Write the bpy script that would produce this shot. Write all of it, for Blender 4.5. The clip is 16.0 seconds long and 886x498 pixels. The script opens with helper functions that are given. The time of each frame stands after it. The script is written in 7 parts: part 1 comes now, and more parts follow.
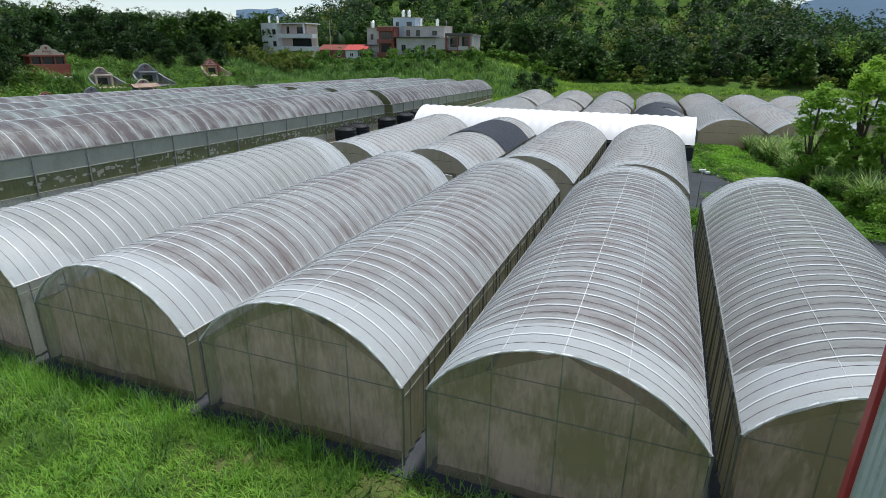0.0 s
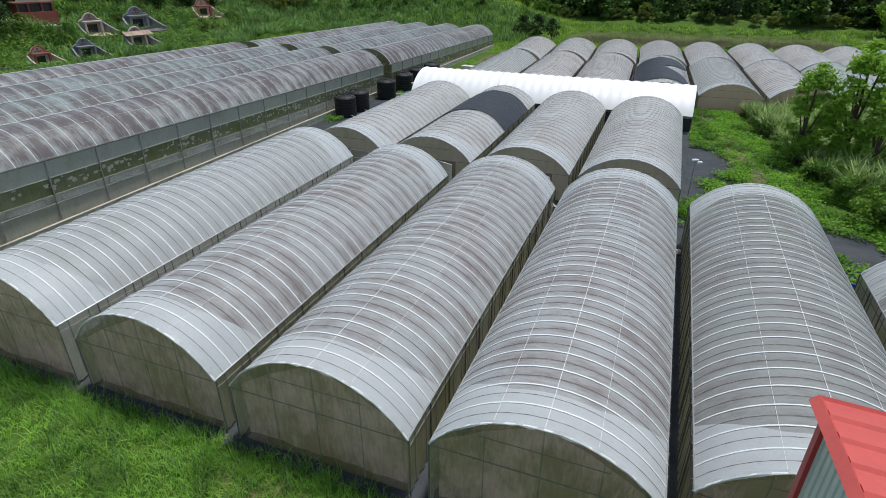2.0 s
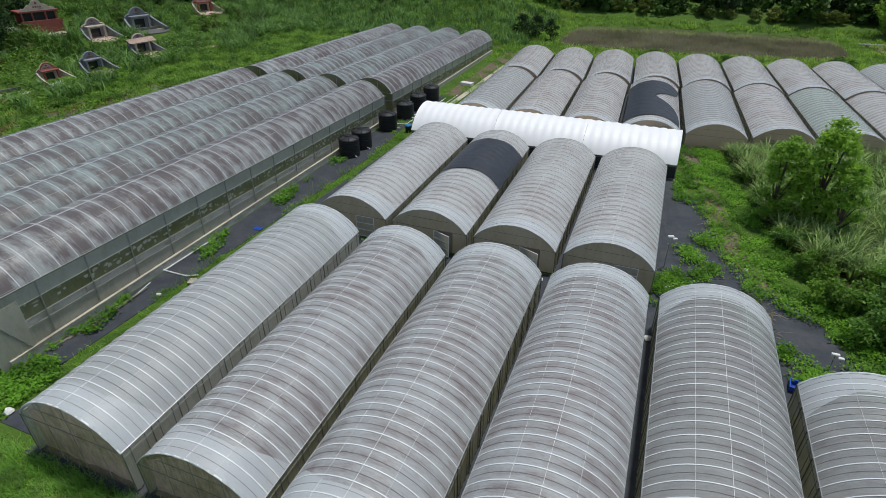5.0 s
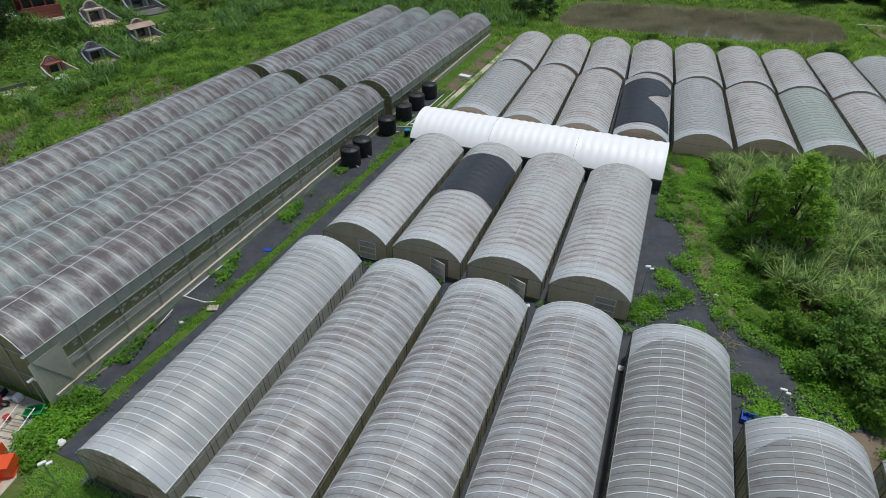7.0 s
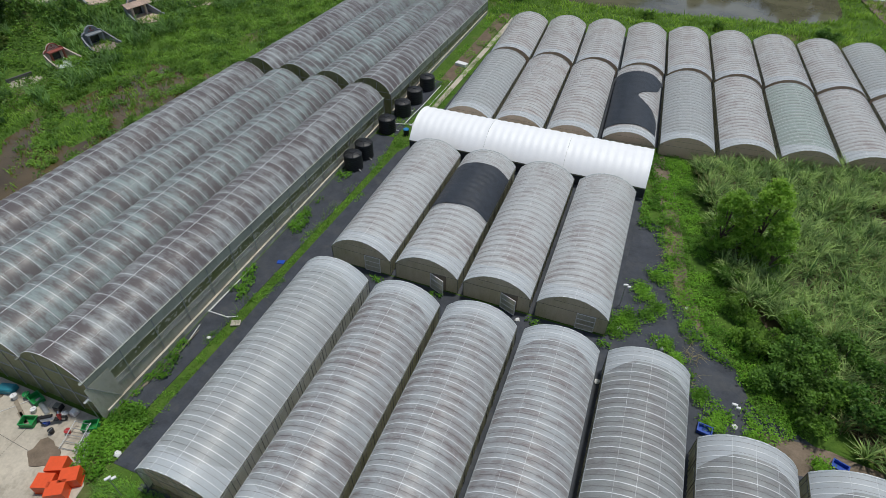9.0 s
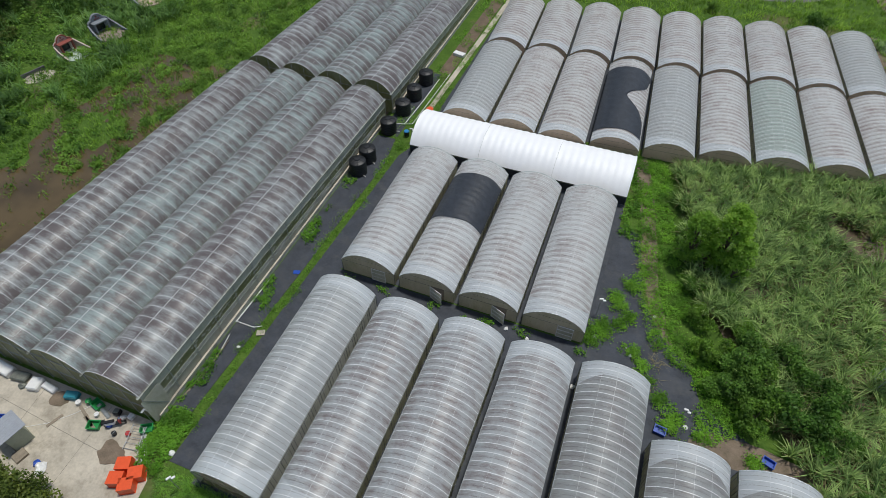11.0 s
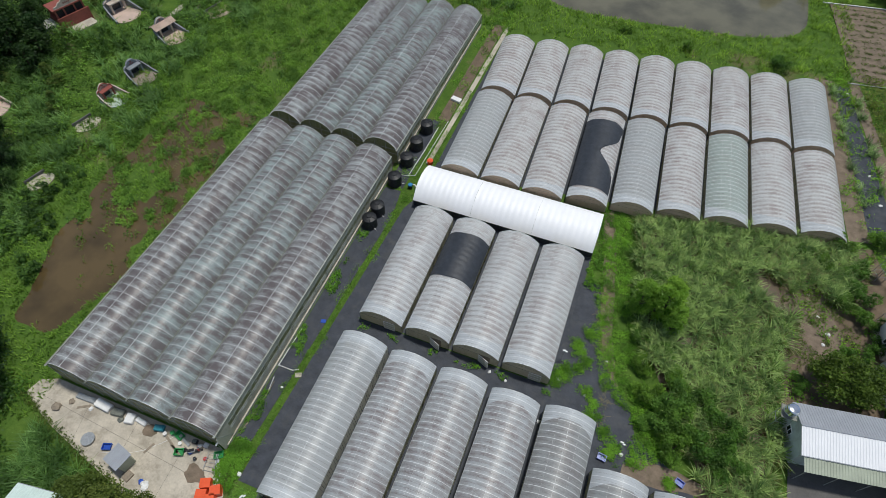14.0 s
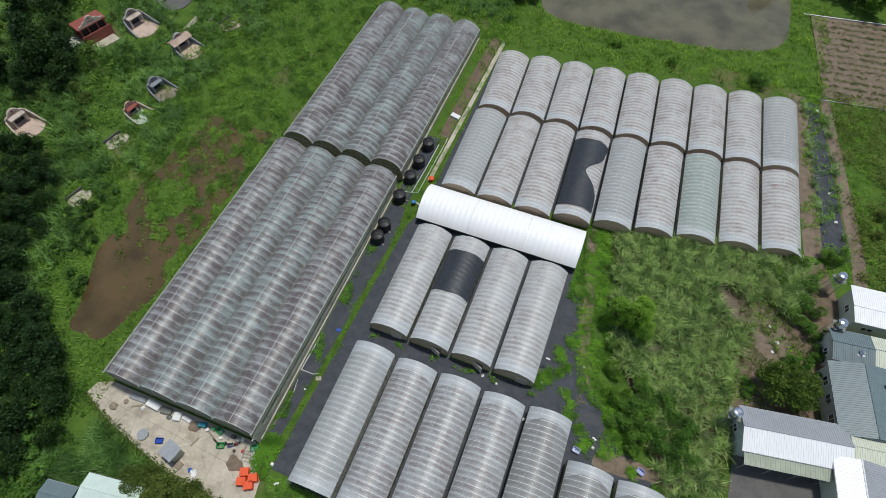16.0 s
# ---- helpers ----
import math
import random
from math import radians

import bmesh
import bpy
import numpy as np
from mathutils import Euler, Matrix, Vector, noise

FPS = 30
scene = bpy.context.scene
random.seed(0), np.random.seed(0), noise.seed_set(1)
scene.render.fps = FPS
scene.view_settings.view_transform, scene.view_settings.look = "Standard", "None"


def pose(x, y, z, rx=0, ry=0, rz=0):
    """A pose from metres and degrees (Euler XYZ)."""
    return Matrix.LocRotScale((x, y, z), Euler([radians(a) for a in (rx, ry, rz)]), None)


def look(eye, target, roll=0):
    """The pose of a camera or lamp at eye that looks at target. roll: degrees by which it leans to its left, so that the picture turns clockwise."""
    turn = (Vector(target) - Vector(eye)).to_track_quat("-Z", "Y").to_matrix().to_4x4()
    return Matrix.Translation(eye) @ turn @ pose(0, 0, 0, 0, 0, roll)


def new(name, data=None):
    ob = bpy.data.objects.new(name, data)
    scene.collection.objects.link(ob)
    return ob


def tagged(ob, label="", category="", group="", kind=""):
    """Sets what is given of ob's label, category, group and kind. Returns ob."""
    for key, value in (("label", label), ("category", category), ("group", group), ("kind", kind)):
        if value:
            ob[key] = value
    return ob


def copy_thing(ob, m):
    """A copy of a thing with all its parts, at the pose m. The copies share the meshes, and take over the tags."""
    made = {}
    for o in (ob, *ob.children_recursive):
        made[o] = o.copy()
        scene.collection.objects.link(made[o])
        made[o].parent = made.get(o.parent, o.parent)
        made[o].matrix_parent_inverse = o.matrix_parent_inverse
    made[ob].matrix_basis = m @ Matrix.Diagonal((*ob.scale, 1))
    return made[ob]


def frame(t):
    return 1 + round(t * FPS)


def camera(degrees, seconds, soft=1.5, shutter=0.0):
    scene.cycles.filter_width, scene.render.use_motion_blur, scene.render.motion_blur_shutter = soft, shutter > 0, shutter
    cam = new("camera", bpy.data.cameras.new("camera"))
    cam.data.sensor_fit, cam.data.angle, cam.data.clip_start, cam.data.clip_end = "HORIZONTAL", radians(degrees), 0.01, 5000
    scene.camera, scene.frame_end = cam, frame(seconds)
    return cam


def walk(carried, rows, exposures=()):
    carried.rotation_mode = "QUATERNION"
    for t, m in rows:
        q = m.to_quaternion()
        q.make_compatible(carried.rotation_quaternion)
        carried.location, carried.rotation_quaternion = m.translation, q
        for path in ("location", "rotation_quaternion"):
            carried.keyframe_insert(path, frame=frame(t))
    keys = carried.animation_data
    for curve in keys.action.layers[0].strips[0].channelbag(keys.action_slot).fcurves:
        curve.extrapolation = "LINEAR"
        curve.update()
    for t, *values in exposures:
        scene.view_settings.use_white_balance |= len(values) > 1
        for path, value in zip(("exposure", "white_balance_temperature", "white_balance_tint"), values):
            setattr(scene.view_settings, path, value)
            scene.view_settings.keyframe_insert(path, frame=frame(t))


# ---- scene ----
import itertools

cam = camera(77.04, 16.0, soft=0.5)
PATH = [
    (0, (30.463, -12.755, 9.551), (27.061, -3.996, 6.129), 0.43),
    (0.5, (30.453, -12.772, 10.430), (27.104, -4.146, 6.639), 0.39),
    (1, (30.465, -12.802, 11.408), (27.168, -4.310, 7.283), 0.30),
    (1.5, (30.464, -12.791, 12.410), (27.225, -4.439, 7.965), 0.26),
    (2, (30.466, -12.756, 13.486), (27.243, -4.460, 8.926), 0.17),
    (2.5, (30.460, -12.749, 14.628), (27.245, -4.453, 10.062), 0.22),
    (3, (30.474, -12.701, 15.867), (27.259, -4.419, 11.276), 0.16),
    (3.5, (30.449, -12.626, 17.116), (27.268, -4.413, 12.379), 0.25),
    (4, (30.510, -12.554, 18.426), (27.341, -4.417, 13.552), 0.04),
    (4.5, (30.500, -12.492, 19.937), (27.356, -4.425, 14.934), 0.07),
    (7, (30.719, -12.111, 28.121), (27.771, -4.557, 22.269), 0.11),
    (7.5, (30.849, -12.010, 29.805), (27.967, -4.617, 23.719), 0.09),
    (8, (30.765, -11.923, 31.536), (27.957, -4.662, 25.261), 0.19),
    (8.5, (30.589, -11.876, 33.531), (27.859, -4.752, 27.066), 0.26),
    (9, (30.380, -11.714, 35.825), (27.725, -4.742, 29.165), 0.29),
    (11.5, (30.166, -10.149, 48.477), (27.870, -4.160, 40.806), 0.01),
    (12, (30.175, -9.681, 51.754), (27.935, -3.878, 43.925), -0.08),
    (12.5, (30.177, -9.391, 55.025), (27.969, -3.692, 47.110), -0.15),
    (13, (30.028, -9.132, 58.360), (27.865, -3.520, 50.371), -0.03),
    (13.5, (29.914, -8.813, 61.699), (27.787, -3.287, 53.641), -0.02),
    (14, (29.870, -8.408, 65.034), (27.769, -2.974, 56.907), -0.05),
    (14.5, (29.799, -7.983, 68.350), (27.726, -2.635, 60.158), -0.07),
    (15, (29.704, -7.676, 71.601), (27.669, -2.437, 63.330), -0.09),
    (15.5, (29.580, -7.329, 74.805), (27.613, -2.268, 66.408), -0.10),
    (16, (29.462, -7.024, 78.029), (27.564, -2.151, 69.505), -0.13),
]
EXPOSURES = [(0.0, 0.30), (3.5, 0.04), (9.0, -0.09), (13.5, -0.08), (16.0, -0.04)]
walk(cam, [(t, look(eye, target, roll)) for t, eye, target, roll in PATH], EXPOSURES)

# ---- sky, sun, exposure ----
world = bpy.data.worlds.new("world")
scene.world = world
world.use_nodes = True
wn = world.node_tree
sky = wn.nodes.new("ShaderNodeTexSky")
sky.sky_type = "NISHITA"
sky.sun_disc = False
sky.sun_elevation = radians(76)
sky.sun_rotation = radians(30)
sky.air_density, sky.dust_density, sky.ozone_density = 0.9, 0.15, 2.2
wn.nodes["Background"].inputs["Strength"].default_value = 0.11
haze = wn.nodes.new("ShaderNodeHueSaturation")
haze.inputs["Saturation"].default_value = 0.70
wn.links.new(sky.outputs[0], haze.inputs["Color"])
wn.links.new(haze.outputs[0], wn.nodes["Background"].inputs[0])
sun = new("sun", bpy.data.lights.new("sun", "SUN"))
sun.data.energy, sun.data.angle, sun.data.color = 2.75, radians(6), (0.99, 0.97, 0.90)
sun.matrix_world = look((12, 21, 96), (0, 0, 0))


# ---- materials ----
def nodes_of(name):
    m = bpy.data.materials.new(name)
    m.use_nodes = True
    t = m.node_tree
    return m, t, t.nodes["Principled BSDF"], t.nodes["Material Output"]


def coords(t, kind="Object", scale=(1, 1, 1), jitter=False):
    tc = t.nodes.new("ShaderNodeTexCoord")
    mp = t.nodes.new("ShaderNodeMapping")
    mp.inputs["Scale"].default_value = scale
    t.links.new(tc.outputs[kind], mp.inputs["Vector"])
    if jitter:
        oi = t.nodes.new("ShaderNodeObjectInfo")
        mul = t.nodes.new("ShaderNodeMath")
        mul.operation = "MULTIPLY"
        mul.inputs[1].default_value = 90.0
        t.links.new(oi.outputs["Random"], mul.inputs[0])
        cb = t.nodes.new("ShaderNodeCombineXYZ")
        for n in range(3):
            t.links.new(mul.outputs[0], cb.inputs[n])
        t.links.new(cb.outputs[0], mp.inputs["Location"])
    return mp.outputs[0]


def noise_at(t, vec, scale, detail=4.0, rough=0.6, distort=0.0):
    n = t.nodes.new("ShaderNodeTexNoise")
    n.inputs["Scale"].default_value, n.inputs["Detail"].default_value = scale, detail
    n.inputs["Roughness"].default_value, n.inputs["Distortion"].default_value = rough, distort
    t.links.new(vec, n.inputs["Vector"])
    return n.outputs["Fac"]


def ramp(t, fac, stops):
    r = t.nodes.new("ShaderNodeValToRGB")
    e = r.color_ramp.elements
    e[0].position, e[0].color = stops[0][0], (*stops[0][1], 1)
    e[1].position, e[1].color = stops[-1][0], (*stops[-1][1], 1)
    for p, c in stops[1:-1]:
        x = e.new(p)
        x.color = (*c, 1)
    t.links.new(fac, r.inputs[0])
    return r.outputs[0]


def grey(v):
    return (v, v, v)


def mixed(t, fac, a, b, mode="MIX"):
    m = t.nodes.new("ShaderNodeMix")
    m.data_type, m.blend_type = "RGBA", mode
    for value, socket in ((fac, m.inputs[0]), (a, m.inputs[6]), (b, m.inputs[7])):
        if isinstance(value, (int, float)):
            socket.default_value = value
        elif isinstance(value, tuple):
            socket.default_value = (*value, 1)
        else:
            t.links.new(value, socket)
    return m.outputs[2]


def bumped(t, bsdf, height, strength=0.3, distance=0.02):
    b = t.nodes.new("ShaderNodeBump")
    b.inputs["Strength"].default_value, b.inputs["Distance"].default_value = strength, distance
    t.links.new(height, b.inputs["Height"])
    t.links.new(b.outputs[0], bsdf.inputs["Normal"])


def plain(name, colour, rough=0.6, metal=0.0, vary=0.25, scale=3.0, bump=0.0, kind="Object", dirt=None, jitter=True):
    """A painted, metal or mineral surface with stains at two scales."""
    m, t, b, _ = nodes_of(name)
    v = coords(t, kind, jitter=jitter)
    big, fine = noise_at(t, v, scale), noise_at(t, v, scale * 9, 3)
    lo, hi = tuple(c * (1 - vary) for c in colour), tuple(min(1, c * (1 + vary * 0.6)) for c in colour)
    col = ramp(t, big, [(0.3, lo), (0.7, hi)])
    col = mixed(t, 0.35, col, ramp(t, fine, [(0.3, lo), (0.7, hi)]))
    if dirt:
        col = mixed(t, ramp(t, noise_at(t, v, scale * 0.6, 6, 0.7), [(0.5, grey(0)), (0.72, grey(0.8))]), col, dirt)
    t.links.new(col, b.inputs["Base Color"])
    b.inputs["Roughness"].default_value, b.inputs["Metallic"].default_value = rough, metal
    if bump:
        bumped(t, b, fine, bump)
    return m


def film(name, clean, stain, see, let, rough, streak=(0.7, 3.0, 0.7), lo=0.48, hi=0.68, most=0.8, spec=0.5, bay=0.0, band=0.10):
    """Greenhouse plastic: milky sheet that lets light through, with streaked dirt and algae."""
    m, t, b, out = nodes_of(name)
    v = coords(t, "Object", streak, True)
    v2 = coords(t, "Object", (1, 1, 1), True)
    patches, streaks, fine = noise_at(t, v2, 0.45, 4), noise_at(t, v, 1.6, 7, 0.72, 0.6), noise_at(t, v, 7.0, 5, 0.7)
    both = t.nodes.new("ShaderNodeMath")
    both.operation = "MULTIPLY_ADD"
    both.inputs[1].default_value, both.use_clamp = 0.45, True
    t.links.new(patches, both.inputs[0])
    half = t.nodes.new("ShaderNodeMath")
    half.operation = "MULTIPLY"
    half.inputs[1].default_value = 0.58
    t.links.new(mixed(t, 0.4, streaks, fine), half.inputs[0])
    t.links.new(half.outputs[0], both.inputs[2])
    soil = both.outputs[0]
    if bay:
        # rain leaves the dirt in the dips between the hoops
        xyz, cos, add = t.nodes.new("ShaderNodeSeparateXYZ"), t.nodes.new("ShaderNodeMath"), t.nodes.new("ShaderNodeMath")
        turn = t.nodes.new("ShaderNodeMath")
        turn.operation, cos.operation, add.operation = "MULTIPLY", "COSINE", "MULTIPLY_ADD"
        turn.inputs[1].default_value, add.inputs[1].default_value = 2 * math.pi / bay, -band
        t.links.new(coords(t, "Object"), xyz.inputs[0])
        t.links.new(xyz.outputs["Y"], turn.inputs[0])
        t.links.new(turn.outputs[0], cos.inputs[0])
        t.links.new(cos.outputs[0], add.inputs[0])
        t.links.new(soil, add.inputs[2])
        soil = add.outputs[0]
    dirt = ramp(t, soil, [(lo, grey(0)), (hi, grey(most))])
    col = mixed(t, dirt, mixed(t, ramp(t, patches, [(0.3, grey(0)), (0.7, grey(1))]), tuple(c * 0.88 for c in clean), clean), stain)
    specks = ramp(t, noise_at(t, coords(t, "Object", (1.0, 2.2, 1.0), True), 9.0, 6, 0.75, 1.2), [(0.56, grey(0)), (0.66, grey(0.42))])
    col = mixed(t, specks, col, tuple(c * 0.7 for c in stain))
    t.links.new(col, b.inputs["Base Color"])
    b.inputs["Roughness"].default_value = rough
    b.inputs["Specular IOR Level"].default_value = spec
    bumped(t, b, fine, 0.12, 0.02)
    tl, tp = t.nodes.new("ShaderNodeBsdfTranslucent"), t.nodes.new("ShaderNodeBsdfTransparent")
    t.links.new(col, tl.inputs[0])
    tp.inputs[0].default_value = (0.93, 0.94, 0.93, 1)
    m1, m2 = t.nodes.new("ShaderNodeMixShader"), t.nodes.new("ShaderNodeMixShader")
    m1.inputs[0].default_value = let
    t.links.new(b.outputs[0], m1.inputs[1])
    t.links.new(tl.outputs[0], m1.inputs[2])
    clear = ramp(t, dirt, [(0.0, grey(see)), (1.0, grey(see * 0.45))])
    t.links.new(clear, m2.inputs[0])
    t.links.new(m1.outputs[0], m2.inputs[1])
    t.links.new(tp.outputs[0], m2.inputs[2])
    t.links.new(m2.outputs[0], out.inputs[0])
    return m


def leaf(name, dark, light, let=0.35, rough=0.55, clump=0.0):
    m, t, b, out = nodes_of(name)
    g = t.nodes.new("ShaderNodeNewGeometry")
    oi = t.nodes.new("ShaderNodeObjectInfo")
    v = coords(t, "Object")
    col = ramp(t, g.outputs["Random Per Island"], [(0.0, dark), (0.6, tuple((a + c) / 2 for a, c in zip(dark, light))), (1.0, light)])
    col = mixed(t, ramp(t, noise_at(t, v, 0.55, 4), [(0.35, grey(0)), (0.7, grey(0.6))]), col, tuple(min(1, c * 1.25) for c in light))
    if clump:
        # clumps differ in colour; dark patches also paint in the shade of gaps
        low = noise_at(t, v, clump, 2, 0.5)
        col = mixed(t, ramp(t, low, [(0.42, grey(0.62)), (0.54, grey(0))]), col, tuple(c * 0.6 for c in dark))
    tint = ramp(t, oi.outputs["Random"], [(0.0, (0.72, 0.8, 0.7)), (0.5, (1, 1, 1)), (1.0, (1.2, 1.12, 0.8))])
    col = mixed(t, 1.0, col, tint, "MULTIPLY")
    t.links.new(col, b.inputs["Base Color"])
    b.inputs["Roughness"].default_value = rough
    b.inputs["Specular IOR Level"].default_value = 0.3
    tl, mx = t.nodes.new("ShaderNodeBsdfTranslucent"), t.nodes.new("ShaderNodeMixShader")
    t.links.new(col, tl.inputs[0])
    mx.inputs[0].default_value = let
    t.links.new(b.outputs[0], mx.inputs[1])
    t.links.new(tl.outputs[0], mx.inputs[2])
    t.links.new(mx.outputs[0], out.inputs[0])
    return m


FILM = film("greenhouse_film", (0.76, 0.81, 0.83), (0.30, 0.245, 0.24), 0.20, 0.36, 0.40, (0.45, 2.6, 0.45), 0.445, 0.62, 0.85, 0.6, 0.77, 0.03)
FILM_GREY = film("grey_film", (0.60, 0.64, 0.64), (0.26, 0.235, 0.235), 0.26, 0.34, 0.40, (0.45, 2.4, 0.45), 0.45, 0.62, 0.8, 0.5, 0.77, 0.02)
# paler film; its lightness also holds the sheen and haze of far roofs
FILM_BACK = film("pale_sheen_roof_film", (0.86, 0.87, 0.85), (0.36, 0.275, 0.255), 0.14, 0.28, 0.38, (0.45, 2.6, 0.45), 0.45, 0.64, 0.85, 0.6, 0.8, 0.03)
FILM_END_PALE = film("stained_end_film", (0.86, 0.80, 0.62), (0.48, 0.45, 0.25), 0.20, 0.48, 0.4, (1.6, 1.6, 0.35), 0.46, 0.66, 0.8)
FILM_END_TAN = film("tan_end_film", (0.86, 0.68, 0.52), (0.50, 0.40, 0.26), 0.22, 0.45, 0.4, (1.6, 1.6, 0.35), 0.46, 0.66, 0.7)
FILM_CLEAN = film("washed_film", (0.76, 0.81, 0.82), (0.40, 0.38, 0.375), 0.24, 0.36, 0.40, (0.45, 2.4, 0.45), 0.48, 0.70, 0.7, 0.5, 0.77, 0.02)
FILM_OLD = film("aged_film", (0.58, 0.625, 0.625), (0.142, 0.114, 0.114), 0.13, 0.26, 0.40, (0.35, 1.7, 0.35), 0.392, 0.56, 0.92, 0.5, 1.2, 0.035)
FILM_TEAL = film("aged_teal_film", (0.49, 0.595, 0.585), (0.155, 0.127, 0.126), 0.15, 0.26, 0.40, (0.35, 1.7, 0.35), 0.41, 0.57, 0.9, 0.5, 1.2, 0.035)
FILM_GREEN = film("tinted_film", (0.60, 0.71, 0.66), (0.33, 0.33, 0.29), 0.18, 0.3, 0.42)
FILM_END = film("end_film", (0.72, 0.64, 0.57), (0.25, 0.27, 0.085), 0.88, 0.42, 0.24, (1.4, 1.4, 0.35), 0.43, 0.58, 0.95)
CURTAIN = film("brown_curtain", (0.93, 0.73, 0.62), (0.70, 0.53, 0.40), 0.03, 0.45, 0.6, (1.2, 1.2, 0.3), 0.44, 0.66, 0.6)
FILM_SIDE = film("side_film", (0.66, 0.65, 0.46), (0.27, 0.28, 0.11), 0.26, 0.42, 0.4, (2.2, 2.2, 0.4), 0.45, 0.64, 0.9)
FILM_BAND = film("band_film", (0.76, 0.78, 0.67), (0.46, 0.48, 0.36), 0.06, 0.45, 0.4, (1, 1, 0.5), 0.46, 0.66, 0.8)
FILM_ALGAE = film("algae_film", (0.40, 0.42, 0.26), (0.20, 0.215, 0.075), 0.16, 0.28, 0.4, (2.2, 2.2, 0.3), 0.42, 0.60, 0.9)
FILM_PALE = film("pale_film", (0.88, 0.87, 0.77), (0.46, 0.46, 0.32), 0.12, 0.55, 0.4, (1.5, 1.5, 0.4), 0.47, 0.66, 0.75)
FILM_CLEAR = film("clear_film", (0.82, 0.87, 0.90), (0.55, 0.55, 0.54), 0.26, 0.3, 0.42, hi=0.72, spec=0.4)
WHITE_SHEET = plain("white_sheet", (0.93, 0.935, 0.94), 0.5, vary=0.05, scale=0.7, bump=0.2)
BLACK_NET = plain("black_net", (0.030, 0.036, 0.046), 0.5, vary=0.5, scale=1.6, bump=0.9)
HOOP_OLD = plain("hoop_weathered", (0.74, 0.76, 0.77), 0.45, vary=0.12)
HOOP = plain("hoop_white", (0.80, 0.82, 0.82), 0.4, vary=0.12)
ROPE = plain("rope_dark", (0.24, 0.23, 0.225), 0.7)
STEEL = plain("galvanised_steel", (0.46, 0.48, 0.48), 0.42, 0.6, vary=0.3, scale=5)
GUTTER = plain("weathered_gutter", (0.33, 0.35, 0.31), 0.75, vary=0.3, scale=2, dirt=(0.14, 0.14, 0.09))
STEEL_DARK = plain("weathered_steel", (0.20, 0.21, 0.18), 0.6, 0.3, vary=0.4, scale=5)
CHROME = plain("polished_steel", (0.72, 0.74, 0.76), 0.16, 1.0, vary=0.08)
TANK = plain("black_plastic", (0.012, 0.013, 0.015), 0.5, vary=0.3, scale=2)
SOIL = plain("dry_soil", (0.215, 0.165, 0.12), 0.95, vary=0.4, scale=0.9, bump=0.8, jitter=False, dirt=(0.10, 0.085, 0.05))
# lighter copy of FILM, with sheen at flat view angles put into the colour
FILM_MID = film("middle_row_sheen_film", (0.83, 0.86, 0.86), (0.36, 0.30, 0.29), 0.16, 0.28, 0.40, (0.45, 2.6, 0.45), 0.46, 0.64, 0.8, 0.6, 0.77, 0.03)
MUD = plain("wet_mud", (0.11, 0.075, 0.04), 0.5, vary=0.4, scale=0.6, bump=0.4)
MUD_DRY = plain("trodden_earth", (0.17, 0.125, 0.085), 0.95, vary=0.4, scale=0.8, bump=0.6, jitter=False, dirt=(0.09, 0.09, 0.04))
CONCRETE = plain("old_concrete", (0.54, 0.485, 0.395), 0.9, vary=0.3, scale=0.5, bump=0.3, dirt=(0.19, 0.16, 0.12))
CONCRETE_DARK = plain("dark_concrete", (0.13, 0.125, 0.12), 0.9, vary=0.3, scale=0.6, bump=0.3)
BLOCK = plain("painted_block", (0.50, 0.50, 0.45), 0.85, vary=0.3, scale=1.2, bump=0.3, dirt=(0.16, 0.17, 0.11))
MAT = plain("weed_mat", (0.056, 0.063, 0.077), 0.7, vary=0.4, scale=0.9, bump=0.6, dirt=(0.085, 0.088, 0.09))
BARK = plain("bark", (0.12, 0.09, 0.065), 0.95, vary=0.4, scale=4, bump=0.8)
ORANGE = plain("orange_plastic", (0.80, 0.10, 0.025), 0.4, vary=0.12)
BLUE = plain("blue_plastic", (0.02, 0.08, 0.42), 0.35, vary=0.15)
GREENP = plain("green_plastic", (0.02, 0.28, 0.07), 0.4, vary=0.2)
WHITEP = plain("white_plastic", (0.82, 0.82, 0.80), 0.4, vary=0.1)
RED_PAINT = plain("red_steel_paint", (0.46, 0.045, 0.045), 0.45, vary=0.2, scale=1.5)
ROOF_RED = plain("faded_red_roof", (0.60, 0.10, 0.085), 0.5, vary=0.15, scale=1.2)
ROOF_WHITE = plain("white_steel_roof", (0.87, 0.88, 0.89), 0.38, vary=0.06, scale=0.8)
ROOF_GREY = plain("grey_steel_roof", (0.34, 0.36, 0.39), 0.42, vary=0.15, scale=0.8)
ROOF_TEAL = plain("teal_steel_roof", (0.155, 0.21, 0.225), 0.45, vary=0.15, scale=0.8)
ROOF_MINT = plain("mint_steel_roof", (0.60, 0.72, 0.66), 0.42, vary=0.1, scale=0.8)
ROOF_CREAM = plain("cream_steel_roof", (0.60, 0.64, 0.52), 0.45, vary=0.1, scale=0.8)
ROOF_MOSS = plain("mossy_steel_roof", (0.40, 0.44, 0.34), 0.5, vary=0.2, scale=0.8)
CLAD = plain("pale_cladding", (0.52, 0.58, 0.55), 0.5, vary=0.15, scale=1.0, dirt=(0.3, 0.32, 0.28))
WALL_WHITE = plain("white_render", (0.82, 0.82, 0.82), 0.8, vary=0.06, scale=0.6, dirt=(0.62, 0.61, 0.6))
WALL_GREY = plain("grey_render", (0.60, 0.58, 0.54), 0.85, vary=0.18, scale=0.6, dirt=(0.36, 0.34, 0.31))
WALL_RED = plain("red_brick_tile", (0.30, 0.10, 0.07), 0.7, vary=0.25, scale=1.5)
